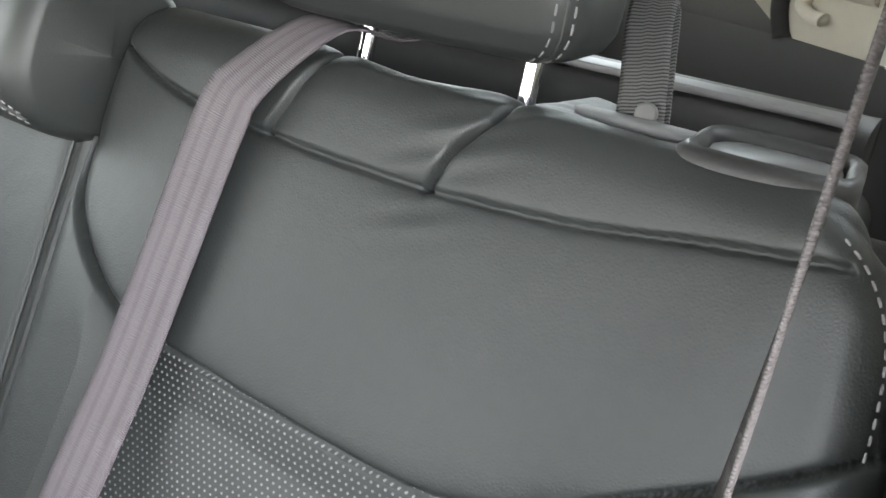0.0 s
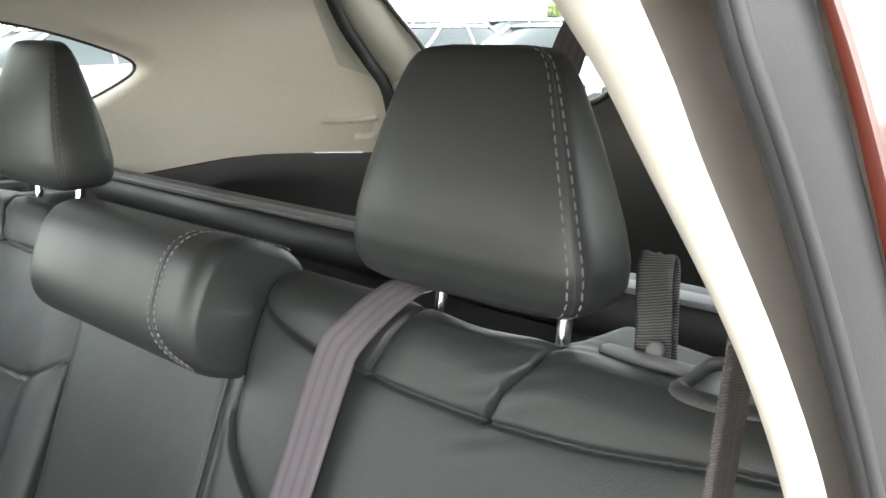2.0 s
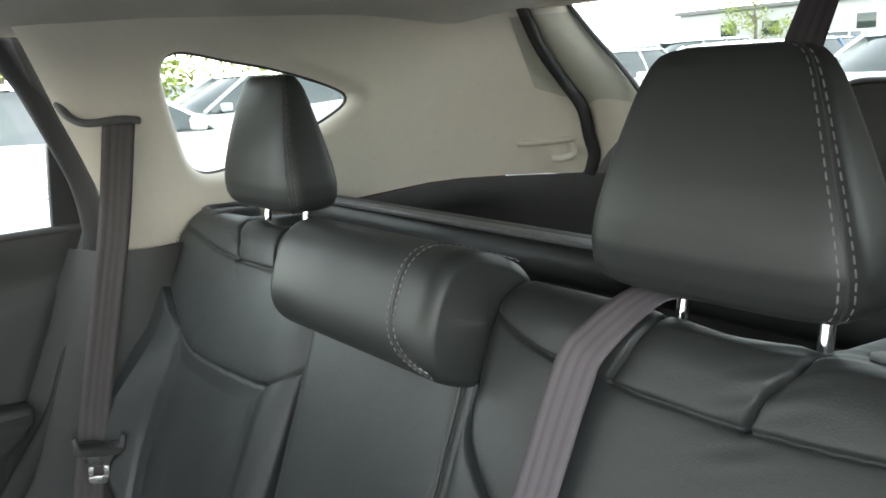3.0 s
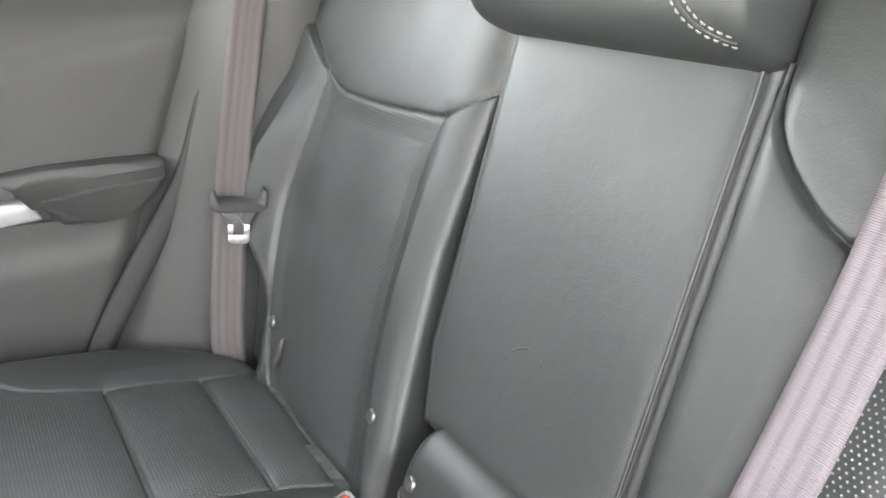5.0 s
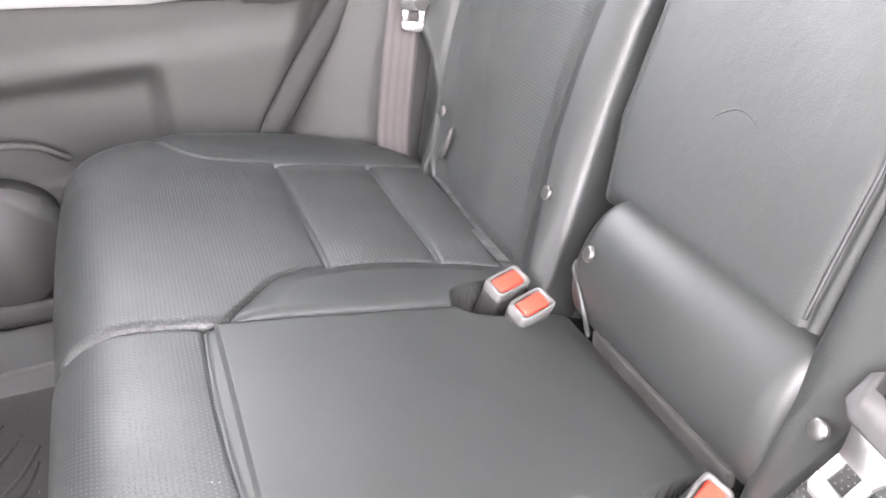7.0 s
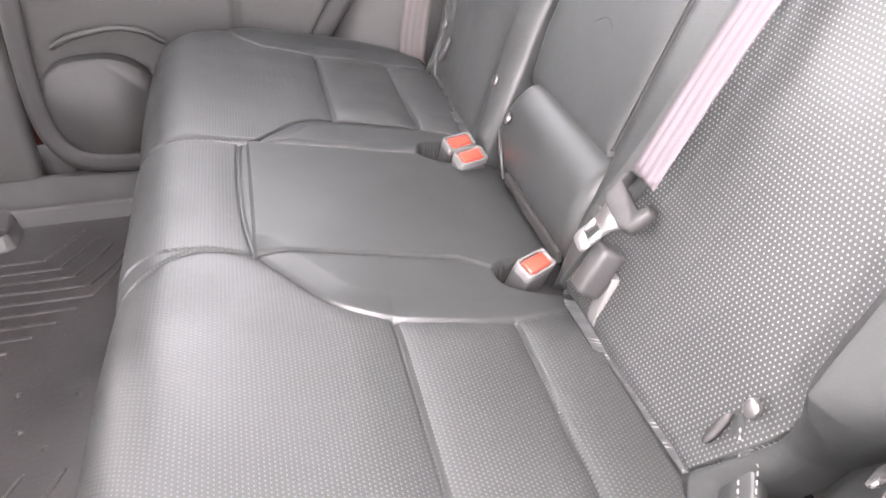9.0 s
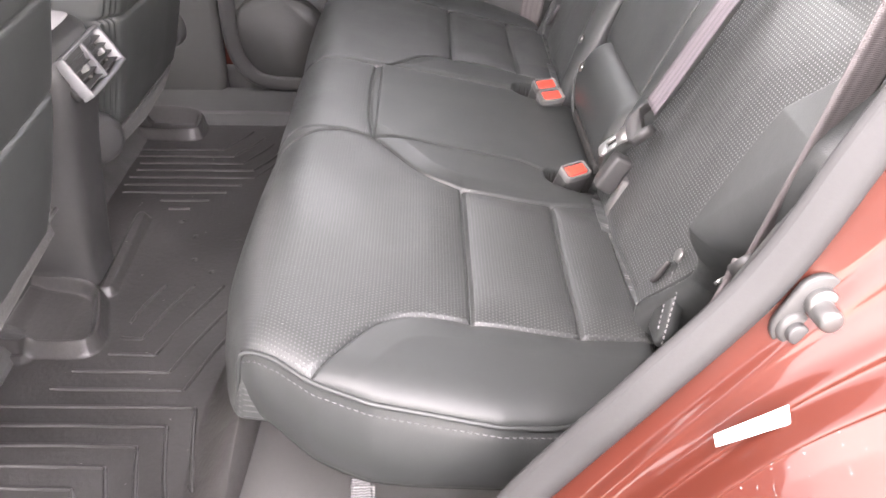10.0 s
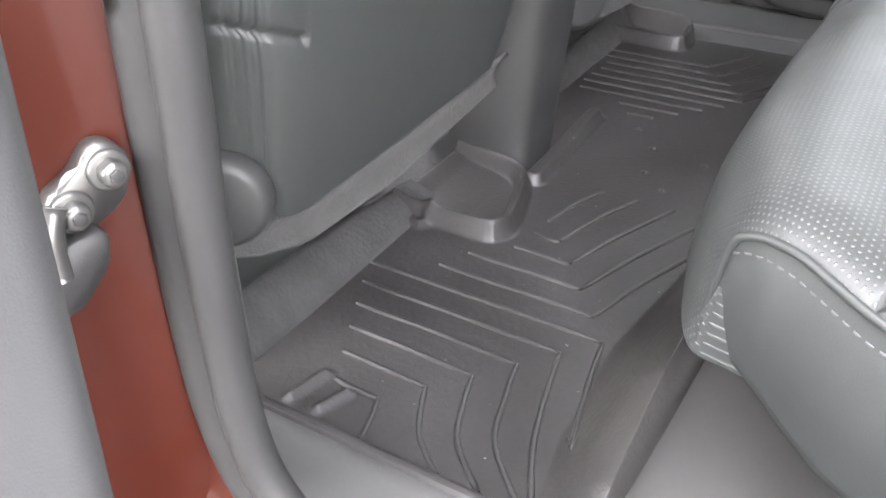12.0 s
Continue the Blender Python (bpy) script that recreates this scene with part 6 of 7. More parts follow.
sheet("rear_quarter", [[(x, y, z) for x in np.linspace(0.60, 1.15, 8)] for y, z in ((0.02, 0.45), (-0.01, 0.7), (-0.012, 0.95), (0.0, 1.05), (0.03, 1.22), (0.10, 1.38), (0.16, 1.52), (0.21, 1.68))], PAINT, body)
sheet("far_quarter", [[(x, y, z) for x in np.linspace(0.10, 1.15, 8)] for y, z in ((1.80, 0.45), (1.83, 0.7), (1.83, 0.95), (1.82, 1.05), (1.79, 1.2), (1.76, 1.30))], PAINT, body)

# scuff plate on the sill
scuff = thing("sill_scuff_plate", "ribbed dark grey scuff plate on the painted sill", "scuff plate")
def smap(u, v, h):
    x = -0.678 + 0.382 * u + v * (0.014 - 0.020 * u)
    z = np.interp(u, [0, 0.4, 0.75, 1.0], [0.500, 0.504, 0.514, 0.534]) - v * (0.010 + 0.008 * u)
    return (x, 0.140 - 0.062 * v - 0.004 * math.sin(u * 3.1) * v, float(z) + h)


sbase = plate("base", [(0.0, 0.06), (0.03, 0), (0.25, 0), (0.5, 0), (0.75, 0), (0.97, 0), (1.0, 0.08), (0.965, 0.95), (0.93, 1), (0.75, 1), (0.5, 1), (0.25, 1), (0.05, 1), (0.02, 0.93)], smap, 0.006, PLASTIC, scuff, bevel=0.002)
for k in range(7):
    v = 0.14 + 0.115 * k
    tube("rib", [smap(0.05, v, 0.0065), smap(0.3, v, 0.0075), smap(0.5, v, 0.0075), smap(0.75, v, 0.0075), smap(0.93, v, 0.0065)], 0.0018, PLASTIC, sbase, n=10, sides=6)

wheel = thing("road_wheel", "rear wheel with a coarse-treaded worn tyre under the arch", "wheel")
prof_t = [(0.21, -0.085), (0.25, -0.105), (0.30, -0.11), (0.325, -0.10), (0.343, -0.085), (0.345, -0.03), (0.345, 0.03), (0.343, 0.085), (0.325, 0.10), (0.28, 0.11), (0.21, 0.09)]
an = np.linspace(0, 2 * math.pi, 120, endpoint=False)
tyre = sheet("tyre", [[(WC[0] + r * math.cos(a), 0.125 + y, 0.468 + r * math.sin(a)) for r, y in prof_t] for a in an], TYRE, wheel, close_u=True)
bm = bmesh.new()
for k in range(52):
    a = 2 * math.pi * k / 52
    if not -0.3 < math.sin(a) <= 1:
        continue
    for j, yy in enumerate((-0.104, -0.072, -0.036, 0.0, 0.036, 0.072)):
        aa = a + (0.03 if j % 2 else 0)
        mtx = Matrix.Translation((WC[0] + 0.350 * math.cos(aa), 0.125 + yy, 0.468 + 0.350 * math.sin(aa))) @ Euler((0, -aa, 0)).to_matrix().to_4x4() @ Euler((radians(18 if j % 2 else -18), 0, 0)).to_matrix().to_4x4()
        rbox(bm, (0.026 if j else 0.034, 0.028 if j else 0.022, 0.029), (0 if j else -0.012, 0, 0), 0, turn=None)
        vs = bm.verts[-8:] if hasattr(bm.verts, "ensure_lookup_table") and not bm.verts.ensure_lookup_table() else []
        bmesh.ops.transform(bm, matrix=mtx, verts=list(vs))
tr = part("tread", bm, TYRE, tyre, "chunky tread blocks", smooth=False); tr["kind"] = "stuff"
disc("rim", (WC[0], 0.06, 0.468), (0, -1, 0), 0.21, 0.05, SILVER, wheel, bevel=0.01, seg=48)

tagged(box("far_body_sill", (1.6, 0.05, 0.42), (-0.75, 1.80, 0.30), PLASTIC, bevel=0.02), "dark far body sill", "body sill", kind="structure")
# hardware on the jamb
plug = thing("body_plug", "round red painted plug pressed into the door jamb", "body plug")
disc("cap", (0.096, 0.154, 1.15), (-0.25, -1, 0.25), 0.0165, 0.005, PAINT, plug, bevel=0.0025)
PQ = Vector((-0.25, -1, 0.25)).to_track_quat("Z", "Y")
tube("rim", [tuple(Vector((0.096, 0.153, 1.15)) + PQ @ Vector((0.0215 * math.cos(a), 0.0215 * math.sin(a), 0))) for a in np.linspace(0, 2 * math.pi, 33)], 0.0032, PAINT, plug, raw=True, closed=True, sides=8)
clip = thing("jamb_clip", "small copper-painted clip in a slot of the jamb", "clip")
CM = Matrix.Translation((0.074, 0.143, 1.069)) @ Euler((0, radians(14), radians(-12))).to_matrix().to_4x4()
box("slot", (0.044, 0.004, 0.012), (0, 0, 0), PAINT, clip, "copper-painted slot", bevel=0.0015).matrix_basis = CM
for dz in (-0.006, 0.006):
    box("rim", (0.048, 0.010, 0.0024), (0, -0.003, dz), PAINT, clip, bevel=0.001).matrix_basis = CM
box("tab", (0.006, 0.011, 0.014), (0.018, -0.004, 0), PAINT, clip, bevel=0.002).matrix_basis = CM
lock = thing("door_striker", "bright zinc door striker plate with two screws and a loop", "striker")
mpj = Matrix.Translation((0.104, 0.098, 1.040)) @ Euler((radians(90), radians(-28), 0)).to_matrix().to_4x4() @ Euler((0, radians(-20), 0)).to_matrix().to_4x4()
pj = lambda u, v, h: mpj @ Vector((0.8 * u, 0.8 * v, 0.8 * h))
bplate = plate("base_plate", [(-0.013, -0.036), (0.013, -0.036), (0.019, 0.0), (0.013, 0.036), (-0.013, 0.036), (-0.019, 0)], pj, 0.005, STEEL, lock, bevel=0.0015, n=40)
tube("loop", [pj(-0.004, 0.012, 0.003), pj(-0.016, 0.012, 0.022), pj(-0.04, 0.009, 0.022), pj(-0.04, -0.001, 0.022), pj(-0.016, -0.004, 0.022), pj(0, -0.004, 0.003)], 0.0062, BRIGHT, lock, n=40)
for v in (-0.025, 0.027):
    disc("screw", pj(0.003, v, 0.007), mpj.to_3x3() @ Vector((0, 0, 1)), 0.0068, 0.005, BRIGHT, bplate)
stop = thing("door_bumper", "round grey rubber bumper and bolt on the painted jamb", "door bumper")
plate("base", [(0.021 * math.cos(a) + (0.010 if math.cos(a - 1.05) > 0 else -0.008) * 0.6, 0.021 * math.sin(a) + (0.016 if math.cos(a - 1.05) > 0 else -0.014) * 0.8) for a in np.linspace(0, 2 * math.pi, 28, endpoint=False)], lambda u, v, h: (0.011 + u, 0.136 - h + 0.1 * u, 0.954 + v), 0.006, BUMPER, stop, "grey base", bevel=0.002)
disc("cup", (0.003, 0.130, 0.942), (0.1, -1, 0.1), 0.015, 0.012, BUMPER, stop, bevel=0.003)
disc("washer", (0.003, 0.123, 0.942), (0.1, -1, 0.1), 0.009, 0.010, PLASTIC, stop)
disc("bolt_base", (0.018, 0.127, 0.966), (0.1, -1, 0.1), 0.013, 0.008, STEEL, stop)
disc("bolt", (0.018, 0.118, 0.962), (0.1, -1, 0.0), 0.010, 0.022, STEEL, stop, bevel=0.003)
lab = thing("jamb_label", "small blank white paper label on the painted jamb", "label")
sheet("paper", [[((-0.057 + 0.050 * u) * (1 - v) + (-0.053 + 0.048 * u) * v, (0.0845 + 0.001 * u) * (1 - v) + (0.080 - 0.008 * u) * v, (0.874 + 0.030 * u) * (1 - v) + (0.857 + 0.029 * u) * v) for u in np.linspace(0, 1, 6)] for v in np.linspace(0, 0.62, 3)], WHITE_LABEL, lab, thick=0.0006)

# middle pillar: painted face, hinge and check link
pil = thing("middle_pillar", "copper-red painted middle pillar behind the open door", "car pillar")
P = []
for z in np.linspace(0.42, 1.70, 40):
    yb = np.interp(z, [0.42, 0.9, 1.3, 1.7], [0.05, 0.03, 0.07, 0.19])
    P.append([(x, y + yb + 0.12 * float(sstep(x, -0.80, -0.76)), z) for x, y in zip(np.linspace(-0.98, -0.755, 20), [0] * 20)])
sheet("face", P, PAINT, pil)
hg = thing("hinge_bracket", "greasy zinc door hinge with two bolts on the pillar", "hinge")
hn = Vector((0.95, -0.30, 0.0))
HM = Matrix.Translation((-0.772, 0.108, 0.806)) @ Euler((0, 0, math.atan2(-0.30, 0.95))).to_matrix().to_4x4()
leaf = plate("leaf", [(-0.022, -0.012), (-0.012, -0.018), (0.010, -0.014), (0.026, 0.000), (0.030, 0.014), (0.022, 0.026), (0.010, 0.028), (-0.004, 0.014), (-0.018, 0.006)],
             lambda u, v, h: HM @ Vector((h - 0.004, u, v)), 0.012, STEEL, hg, "zinc hinge leaf", bevel=0.004, n=30)
for dy, dz in ((0.016, 0.013), (-0.008, -0.004)):
    disc("washer", HM @ Vector((0.010, dy, dz)), hn, 0.0125, 0.004, STEEL, leaf, bevel=0.001)
    disc("bolt", HM @ Vector((0.015, dy, dz)), hn, 0.0088, 0.010, STEEL, leaf, "zinc bolt head", bevel=0.002, seg=6)
    disc("socket", HM @ Vector((0.0205, dy, dz)), hn, 0.0045, 0.002, PLASTIC, leaf, bevel=0.0005, seg=6)
tube("knuckle", [HM @ Vector((0.012, -0.018, 0.004)), HM @ Vector((0.016, -0.024, -0.010)), HM @ Vector((0.018, -0.026, -0.034))], 0.008, STEEL, hg, "zinc hinge knuckle", n=12, sides=12)
plate("arm", [(-0.062, -0.056), (-0.030, -0.060), (-0.010, -0.046), (0.004, -0.026), (0.000, -0.014), (-0.022, -0.018), (-0.040, -0.030), (-0.060, -0.034)],
      lambda u, v, h: HM @ Vector((h, u, v)), 0.022, PLASTIC, hg, "greasy black arm", bevel=0.004, n=30)
disc("pin", HM @ Vector((0.026, -0.036, -0.030)), (0, 0, 1), 0.008, 0.012, BRIGHT, hg, "pale greased pin")
tagged(box("pillar_trim_inner", (0.14, 0.05, 1.10), (-0.86, 0.215, 1.02), PLASTIC_GREY, bevel=0.02), "grey inner middle pillar trim", "pillar trim", kind="structure")
tagged(box("near_front_door", (0.95, 0.06, 0.85), (-1.60, 0.13, 0.87), TRIM_DARK, bevel=0.02), "charcoal front door", "door trim", kind="structure")

# ---- outside: tarmac ----
GZ0 = 0.123
# paler than plain tarmac, to throw added light up at the sill and door
ground = tagged(sheet("ground", [[(x, y, GZ0) for y in (-400, -40, -5, 5, 40, 400)] for x in (-400, -40, -5, 5, 40, 400)],
                      surface("tarmac", (0.14, 0.14, 0.142), 0.85, vary=0.3, scale=2, grain=0.8, grain_scale=60)), "tarmac car park, lightened to bounce light onto the car", "ground", kind="structure")


# ---- near rear door, standing open ----
od = thing("open_rear_door", "open rear door with grey trim, silver-edged arm rest and window switch", "car door")
HX, HY = -0.63, 0.01
DA, DN = np.array([0.213, -0.977]), np.array([0.977, 0.213])
TURN_D = math.atan2(DA[1], DA[0])


def on_door(a, z, h):
    a, h = np.asarray(a, float), np.asarray(h, float)
    return np.stack([HX + DA[0] * a + DN[0] * h, HY + DA[1] * a + DN[1] * h, np.asarray(z, float) + 0 * a], -1)


def dm(u, v, h):
    return tuple(on_door(u, v, h))


uu, zz = np.meshgrid(np.linspace(0, 1, 220) ** 1.25, np.linspace(0.34, 1.30, 230), indexing="ij")
a_edge = np.interp(zz, [0.34, 0.5, 0.8, 1.1, 1.3], [0.085, 0.062, 0.031, 0.0, -0.02])
h_edge = np.interp(zz, [0.34, 0.5, 0.8, 1.1, 1.3], [0.030, 0.0244, 0.0138, 0.003, 0.0])
az = a_edge + (0.92 - a_edge) * uu
h = h_edge * sstep(az - a_edge, 0.12, 0.0) + 0.010 * sstep(az - a_edge, 0.0, 0.02) - 0.010
# swelling below the arm rest, and the hollow between it and the door's edge
h = h + 0.062 * sstep(az, 0.17, 0.30) * sstep(zz, 0.70, 0.92) * sstep(zz, 1.005, 0.965) * np.where(az > 0.345, sstep(zz, 0.945, 0.92), 1)
h = h + 0.020 * sstep(az, 0.06, 0.16) * sstep(zz, 0.90, 0.78)
crease = 1.077
h = h - 0.014 * sstep(zz, crease - 0.004, crease + 0.012) + 0.004 * np.exp(-(((zz - crease + 0.008) / 0.006) ** 2)) * sstep(az, 0.0, 0.03)
PLINTH = [(0.02, 0.772), (0.074, 0.774), (0.14, 0.768), (0.172, 0.757), (0.202, 0.728), (0.219, 0.674), (0.232, 0.50), (0.240, 0.30), (0.0, 0.30)]
pin = inside(PLINTH, az, zz)
pd = dist_to(PLINTH, az, zz)
h = h + np.where(pin, -0.012 * np.clip(pd / 0.012, 0, 1), 0) + groove(pd, 0.0025, 0.002)
sr = np.hypot(az - 0.43, zz - 0.70)
h = h + groove(sr - 0.175, 0.004, 0.007) + 0.014 * sstep(sr, 0.175, 0.160)
CUP = smooth_path([(0.262, 1.143), (0.20, 1.131), (0.155, 1.127), (0.138, 1.145), (0.130, 1.19), (0.142, 1.215), (0.20, 1.222), (0.245, 1.212), (0.262, 1.185)], 61, True)[:-1]
cp = [tuple(v) for v in CUP]
cin = inside(cp, az, zz)
h = h - np.where(cin, 0.05 * np.clip(dist_to(cp + cp[:1], az, zz) / 0.01, 0, 1), 0)
zc, ac = (zz[1:, 1:] + zz[:-1, :-1]) / 2, (az[1:, 1:] + az[:-1, :-1]) / 2
mi = ((zc > crease) | inside(PLINTH, ac, zc)).astype(int)
sheet("trim_panel", on_door(az, zz, h), [DOOR_GREY, DOOR_DARK], od, thick=0.012, mat_index=mi)
shell = box("door_shell", (0.92, 0.08, 0.90), (0, 0, 0), PAINT, od, "copper-red door shell", bevel=0.02)
shell.matrix_basis = Matrix.Translation((HX + DA[0] * 0.50 - DN[0] * 0.12, HY + DA[1] * 0.50 - DN[1] * 0.12, 0.80)) @ Euler((0, 0, TURN_D)).to_matrix().to_4x4()
edge = smooth_path([(0.200, 0.0), (0.2204, 0.0286), (0.2348, 0.049), (0.243, 0.0600), (0.250, 0.0652), (0.260, 0.0676), (0.2728, 0.0686), (0.31, 0.0700), (0.38, 0.0742), (0.55, 0.078), (0.80, 0.080)], 110)
inner = [(0.80, 0.040), (0.60, 0.050), (0.46, 0.056), (0.42, 0.055), (0.385, 0.0525), (0.3614, 0.0495), (0.3526, 0.0455), (0.3443, 0.0384), (0.338, 0.030), (0.336, 0.018), (0.335, -0.002), (0.325, -0.016), (0.26, -0.012)]
ARM_CUT = 0.333
plate("arm_rest", edge[::3].tolist() + inner, lambda u, v, hh: dm(u, 0.955 + hh, v), 0.050, DOOR_GREY, od, "grey arm rest", bevel=0.002)
plate("arm_rest_top", [p for p in edge.tolist() if p[0] > ARM_CUT][::3] + inner[:11] + [(ARM_CUT, -0.002)], lambda u, v, hh: dm(u, 1.000 + hh, v), 0.0192, DOOR_GREY, od, "smooth grey arm rest top", bevel=0.001)
# front part of the top, pierced by the switch well
WELL = [(0.2481, 0.0145), (0.2572, 0.0417), (0.2962, 0.0434), (0.2900, 0.0160)]
wc_ = np.mean(WELL, 0)
top_line = [p for p in edge.tolist() if p[0] < ARM_CUT] + [(ARM_CUT, 0.0713), (ARM_CUT, -0.004), (0.325, -0.016), (0.26, -0.012)]
ang_ = np.linspace(0, 2 * math.pi, 260, endpoint=False)
rim_ = np.array([ray_out(top_line, wc_[0], wc_[1], t_) for t_ in ang_])
hole_ = np.array([ray_out([tuple(p) for p in WELL], wc_[0], wc_[1], t_) for t_ in ang_])
sheet("arm_rest_top", [on_door(q[:, 0], z_, q[:, 1]) for q, z_ in ((rim_, 1.000), (rim_, 1.0184), (wc_ + (rim_ - wc_) * 0.996, 1.0190), (wc_ + (rim_ - wc_) * 0.985, 1.0192), (wc_ + (rim_ - wc_) * 0.97, 1.0192), (wc_ + (hole_ - wc_) * 1.12, 1.0192), (wc_ + (hole_ - wc_) * 1.06, 1.0192), (wc_ + (hole_ - wc_) * 1.02, 1.0188), (hole_, 1.0176), (hole_, 1.0150), (wc_ + (hole_ - wc_) * 0.99, 1.0060))], DOOR_GREY, od, "smooth grey arm rest top", close_v=True)
tg_ = np.gradient(edge, axis=0); tg_ /= np.linalg.norm(tg_, axis=1)[:, None]
nr_ = np.stack([-tg_[:, 1], tg_[:, 0]], -1)
wd = np.interp(np.linspace(0, 1, 110), [0, 0.06, 0.14, 0.25, 1], [0.003, 0.006, 0.010, 0.013, 0.013])
dp = np.interp(np.linspace(0, 1, 110), [0, 0.06, 0.2, 1], [0.3, 0.6, 1.0, 1.0])
rows = []
for k, dz in ((-0.02, -0.004), (0.0, 0.0018), (0.10, 0.0026), (0.45, 0.0022), (0.9, -0.006), (1.05, -0.018), (1.0, -0.034), (0.7, -0.046), (0.0, -0.050)):
    q = edge + nr_ * (wd * k)[:, None]
    rows.append(on_door(q[:, 0], 1.0195 + dz * dp, q[:, 1]))
sheet("silver_edge", rows, SATIN_SILVER, od, "satin silver edge strip")
well = plate("switch_well", [tuple(wc_ + (np.array(p) - wc_) * 0.99) for p in WELL], lambda u, v, hh: dm(u, 1.0055 + hh, v), 0.003, TRIM_DARK, od, "dark window switch recess", bevel=0)


def on_switch(k, s_, z_):
    """A place in the switch well: k from its rear end to its front, s_ across it."""
    p = (np.array(WELL[0]) * (1 - k) + np.array(WELL[3]) * k) * (1 - s_) + (np.array(WELL[1]) * (1 - k) + np.array(WELL[2]) * k) * s_
    return dm(p[0], z_, p[1])


rocker = [(0.03, 1.0080), (0.03, 1.0168), (0.07, 1.0180), (0.30, 1.0160), (0.55, 1.0128), (0.63, 1.0116), (0.66, 1.0122), (0.68, 1.0105), (0.74, 1.0098), (0.95, 1.0140), (0.97, 1.0135), (0.97, 1.0080)]
sheet("window_switch", [[on_switch(k, s_, z_ - (0.006 if s_ in (0.03, 0.97) else 0.0)) for s_ in (0.03, 0.035, 0.07, 0.3, 0.5, 0.7, 0.93, 0.965, 0.97)] for k, z_ in rocker], DOOR_GREY, well, "grey dished window switch")
sheet("switch_mark", [[on_switch(k, s_, z_) for s_ in (0.36, 0.5, 0.72)] for k, z_ in ((0.60, 1.0126), (0.66, 1.0129), (0.70, 1.0112))], WHITE_LABEL, well, "pale lit switch mark", thick=0.0006)
plate("pull_pocket", [(0.330, -0.03), (0.332, 0.020), (0.350, 0.050), (0.385, 0.055), (0.44, 0.057), (0.62, 0.055), (0.62, -0.03)], lambda u, v, hh: dm(u, 0.925 + hh, v), 0.010, PLASTIC, od, "black pull pocket floor", bevel=0.001)
rows = []
oc = CUP.mean(0)
for s_, hh in ((1.10, -0.026), (1.09, -0.016), (1.05, -0.013), (1.0, -0.016), (0.95, -0.022), (0.82, -0.052), (0.5, -0.064), (0.02, -0.066)):
    q = oc + (CUP - oc) * s_
    rows.append(on_door(q[:, 0], q[:, 1], np.full(60, hh)))
cup = sheet("handle_cup", rows, SATIN_GREY, od, "grey handle recess", close_v=True)
plate("inner_handle", [(0.258, 1.145), (0.20, 1.133), (0.158, 1.129), (0.146, 1.146), (0.170, 1.155), (0.205, 1.153), (0.235, 1.160), (0.257, 1.170)], lambda u, v, hh: dm(u, v, hh - 0.030), 0.016, CHROME, cup, "chrome inner door handle", bevel=0.005, n=40)
tube("edge_seal", [dm(np.interp(z, [0.34, 0.5, 0.8, 1.1, 1.3], [0.085, 0.062, 0.031, 0.0, -0.02]) + 0.006, z, np.interp(z, [0.34, 0.5, 0.8, 1.1], [0.030, 0.0244, 0.0138, 0.003]) - 0.016) for z in np.linspace(0.36, 1.29, 10)], 0.009, RUBBER, od, raw=True, sides=8, label="black rubber edge seal")


# ---- outside: parked cars, building, trees ----
def paint(name, rgb):
    return surface(name, rgb, 0.3, 0.1, vary=0.04, scale=2, coat=0.8, rough_vary=0.04)


CAR_GLASS = surface("dark_car_glass", (0.03, 0.04, 0.04), 0.06, vary=0.1, spec=0.8)
LAMP_GLASS = surface("headlamp_glass", (0.6, 0.62, 0.62), 0.1, 0.3)
TAIL_RED = surface("tail_lamp_red", (0.4, 0.02, 0.02), 0.2)


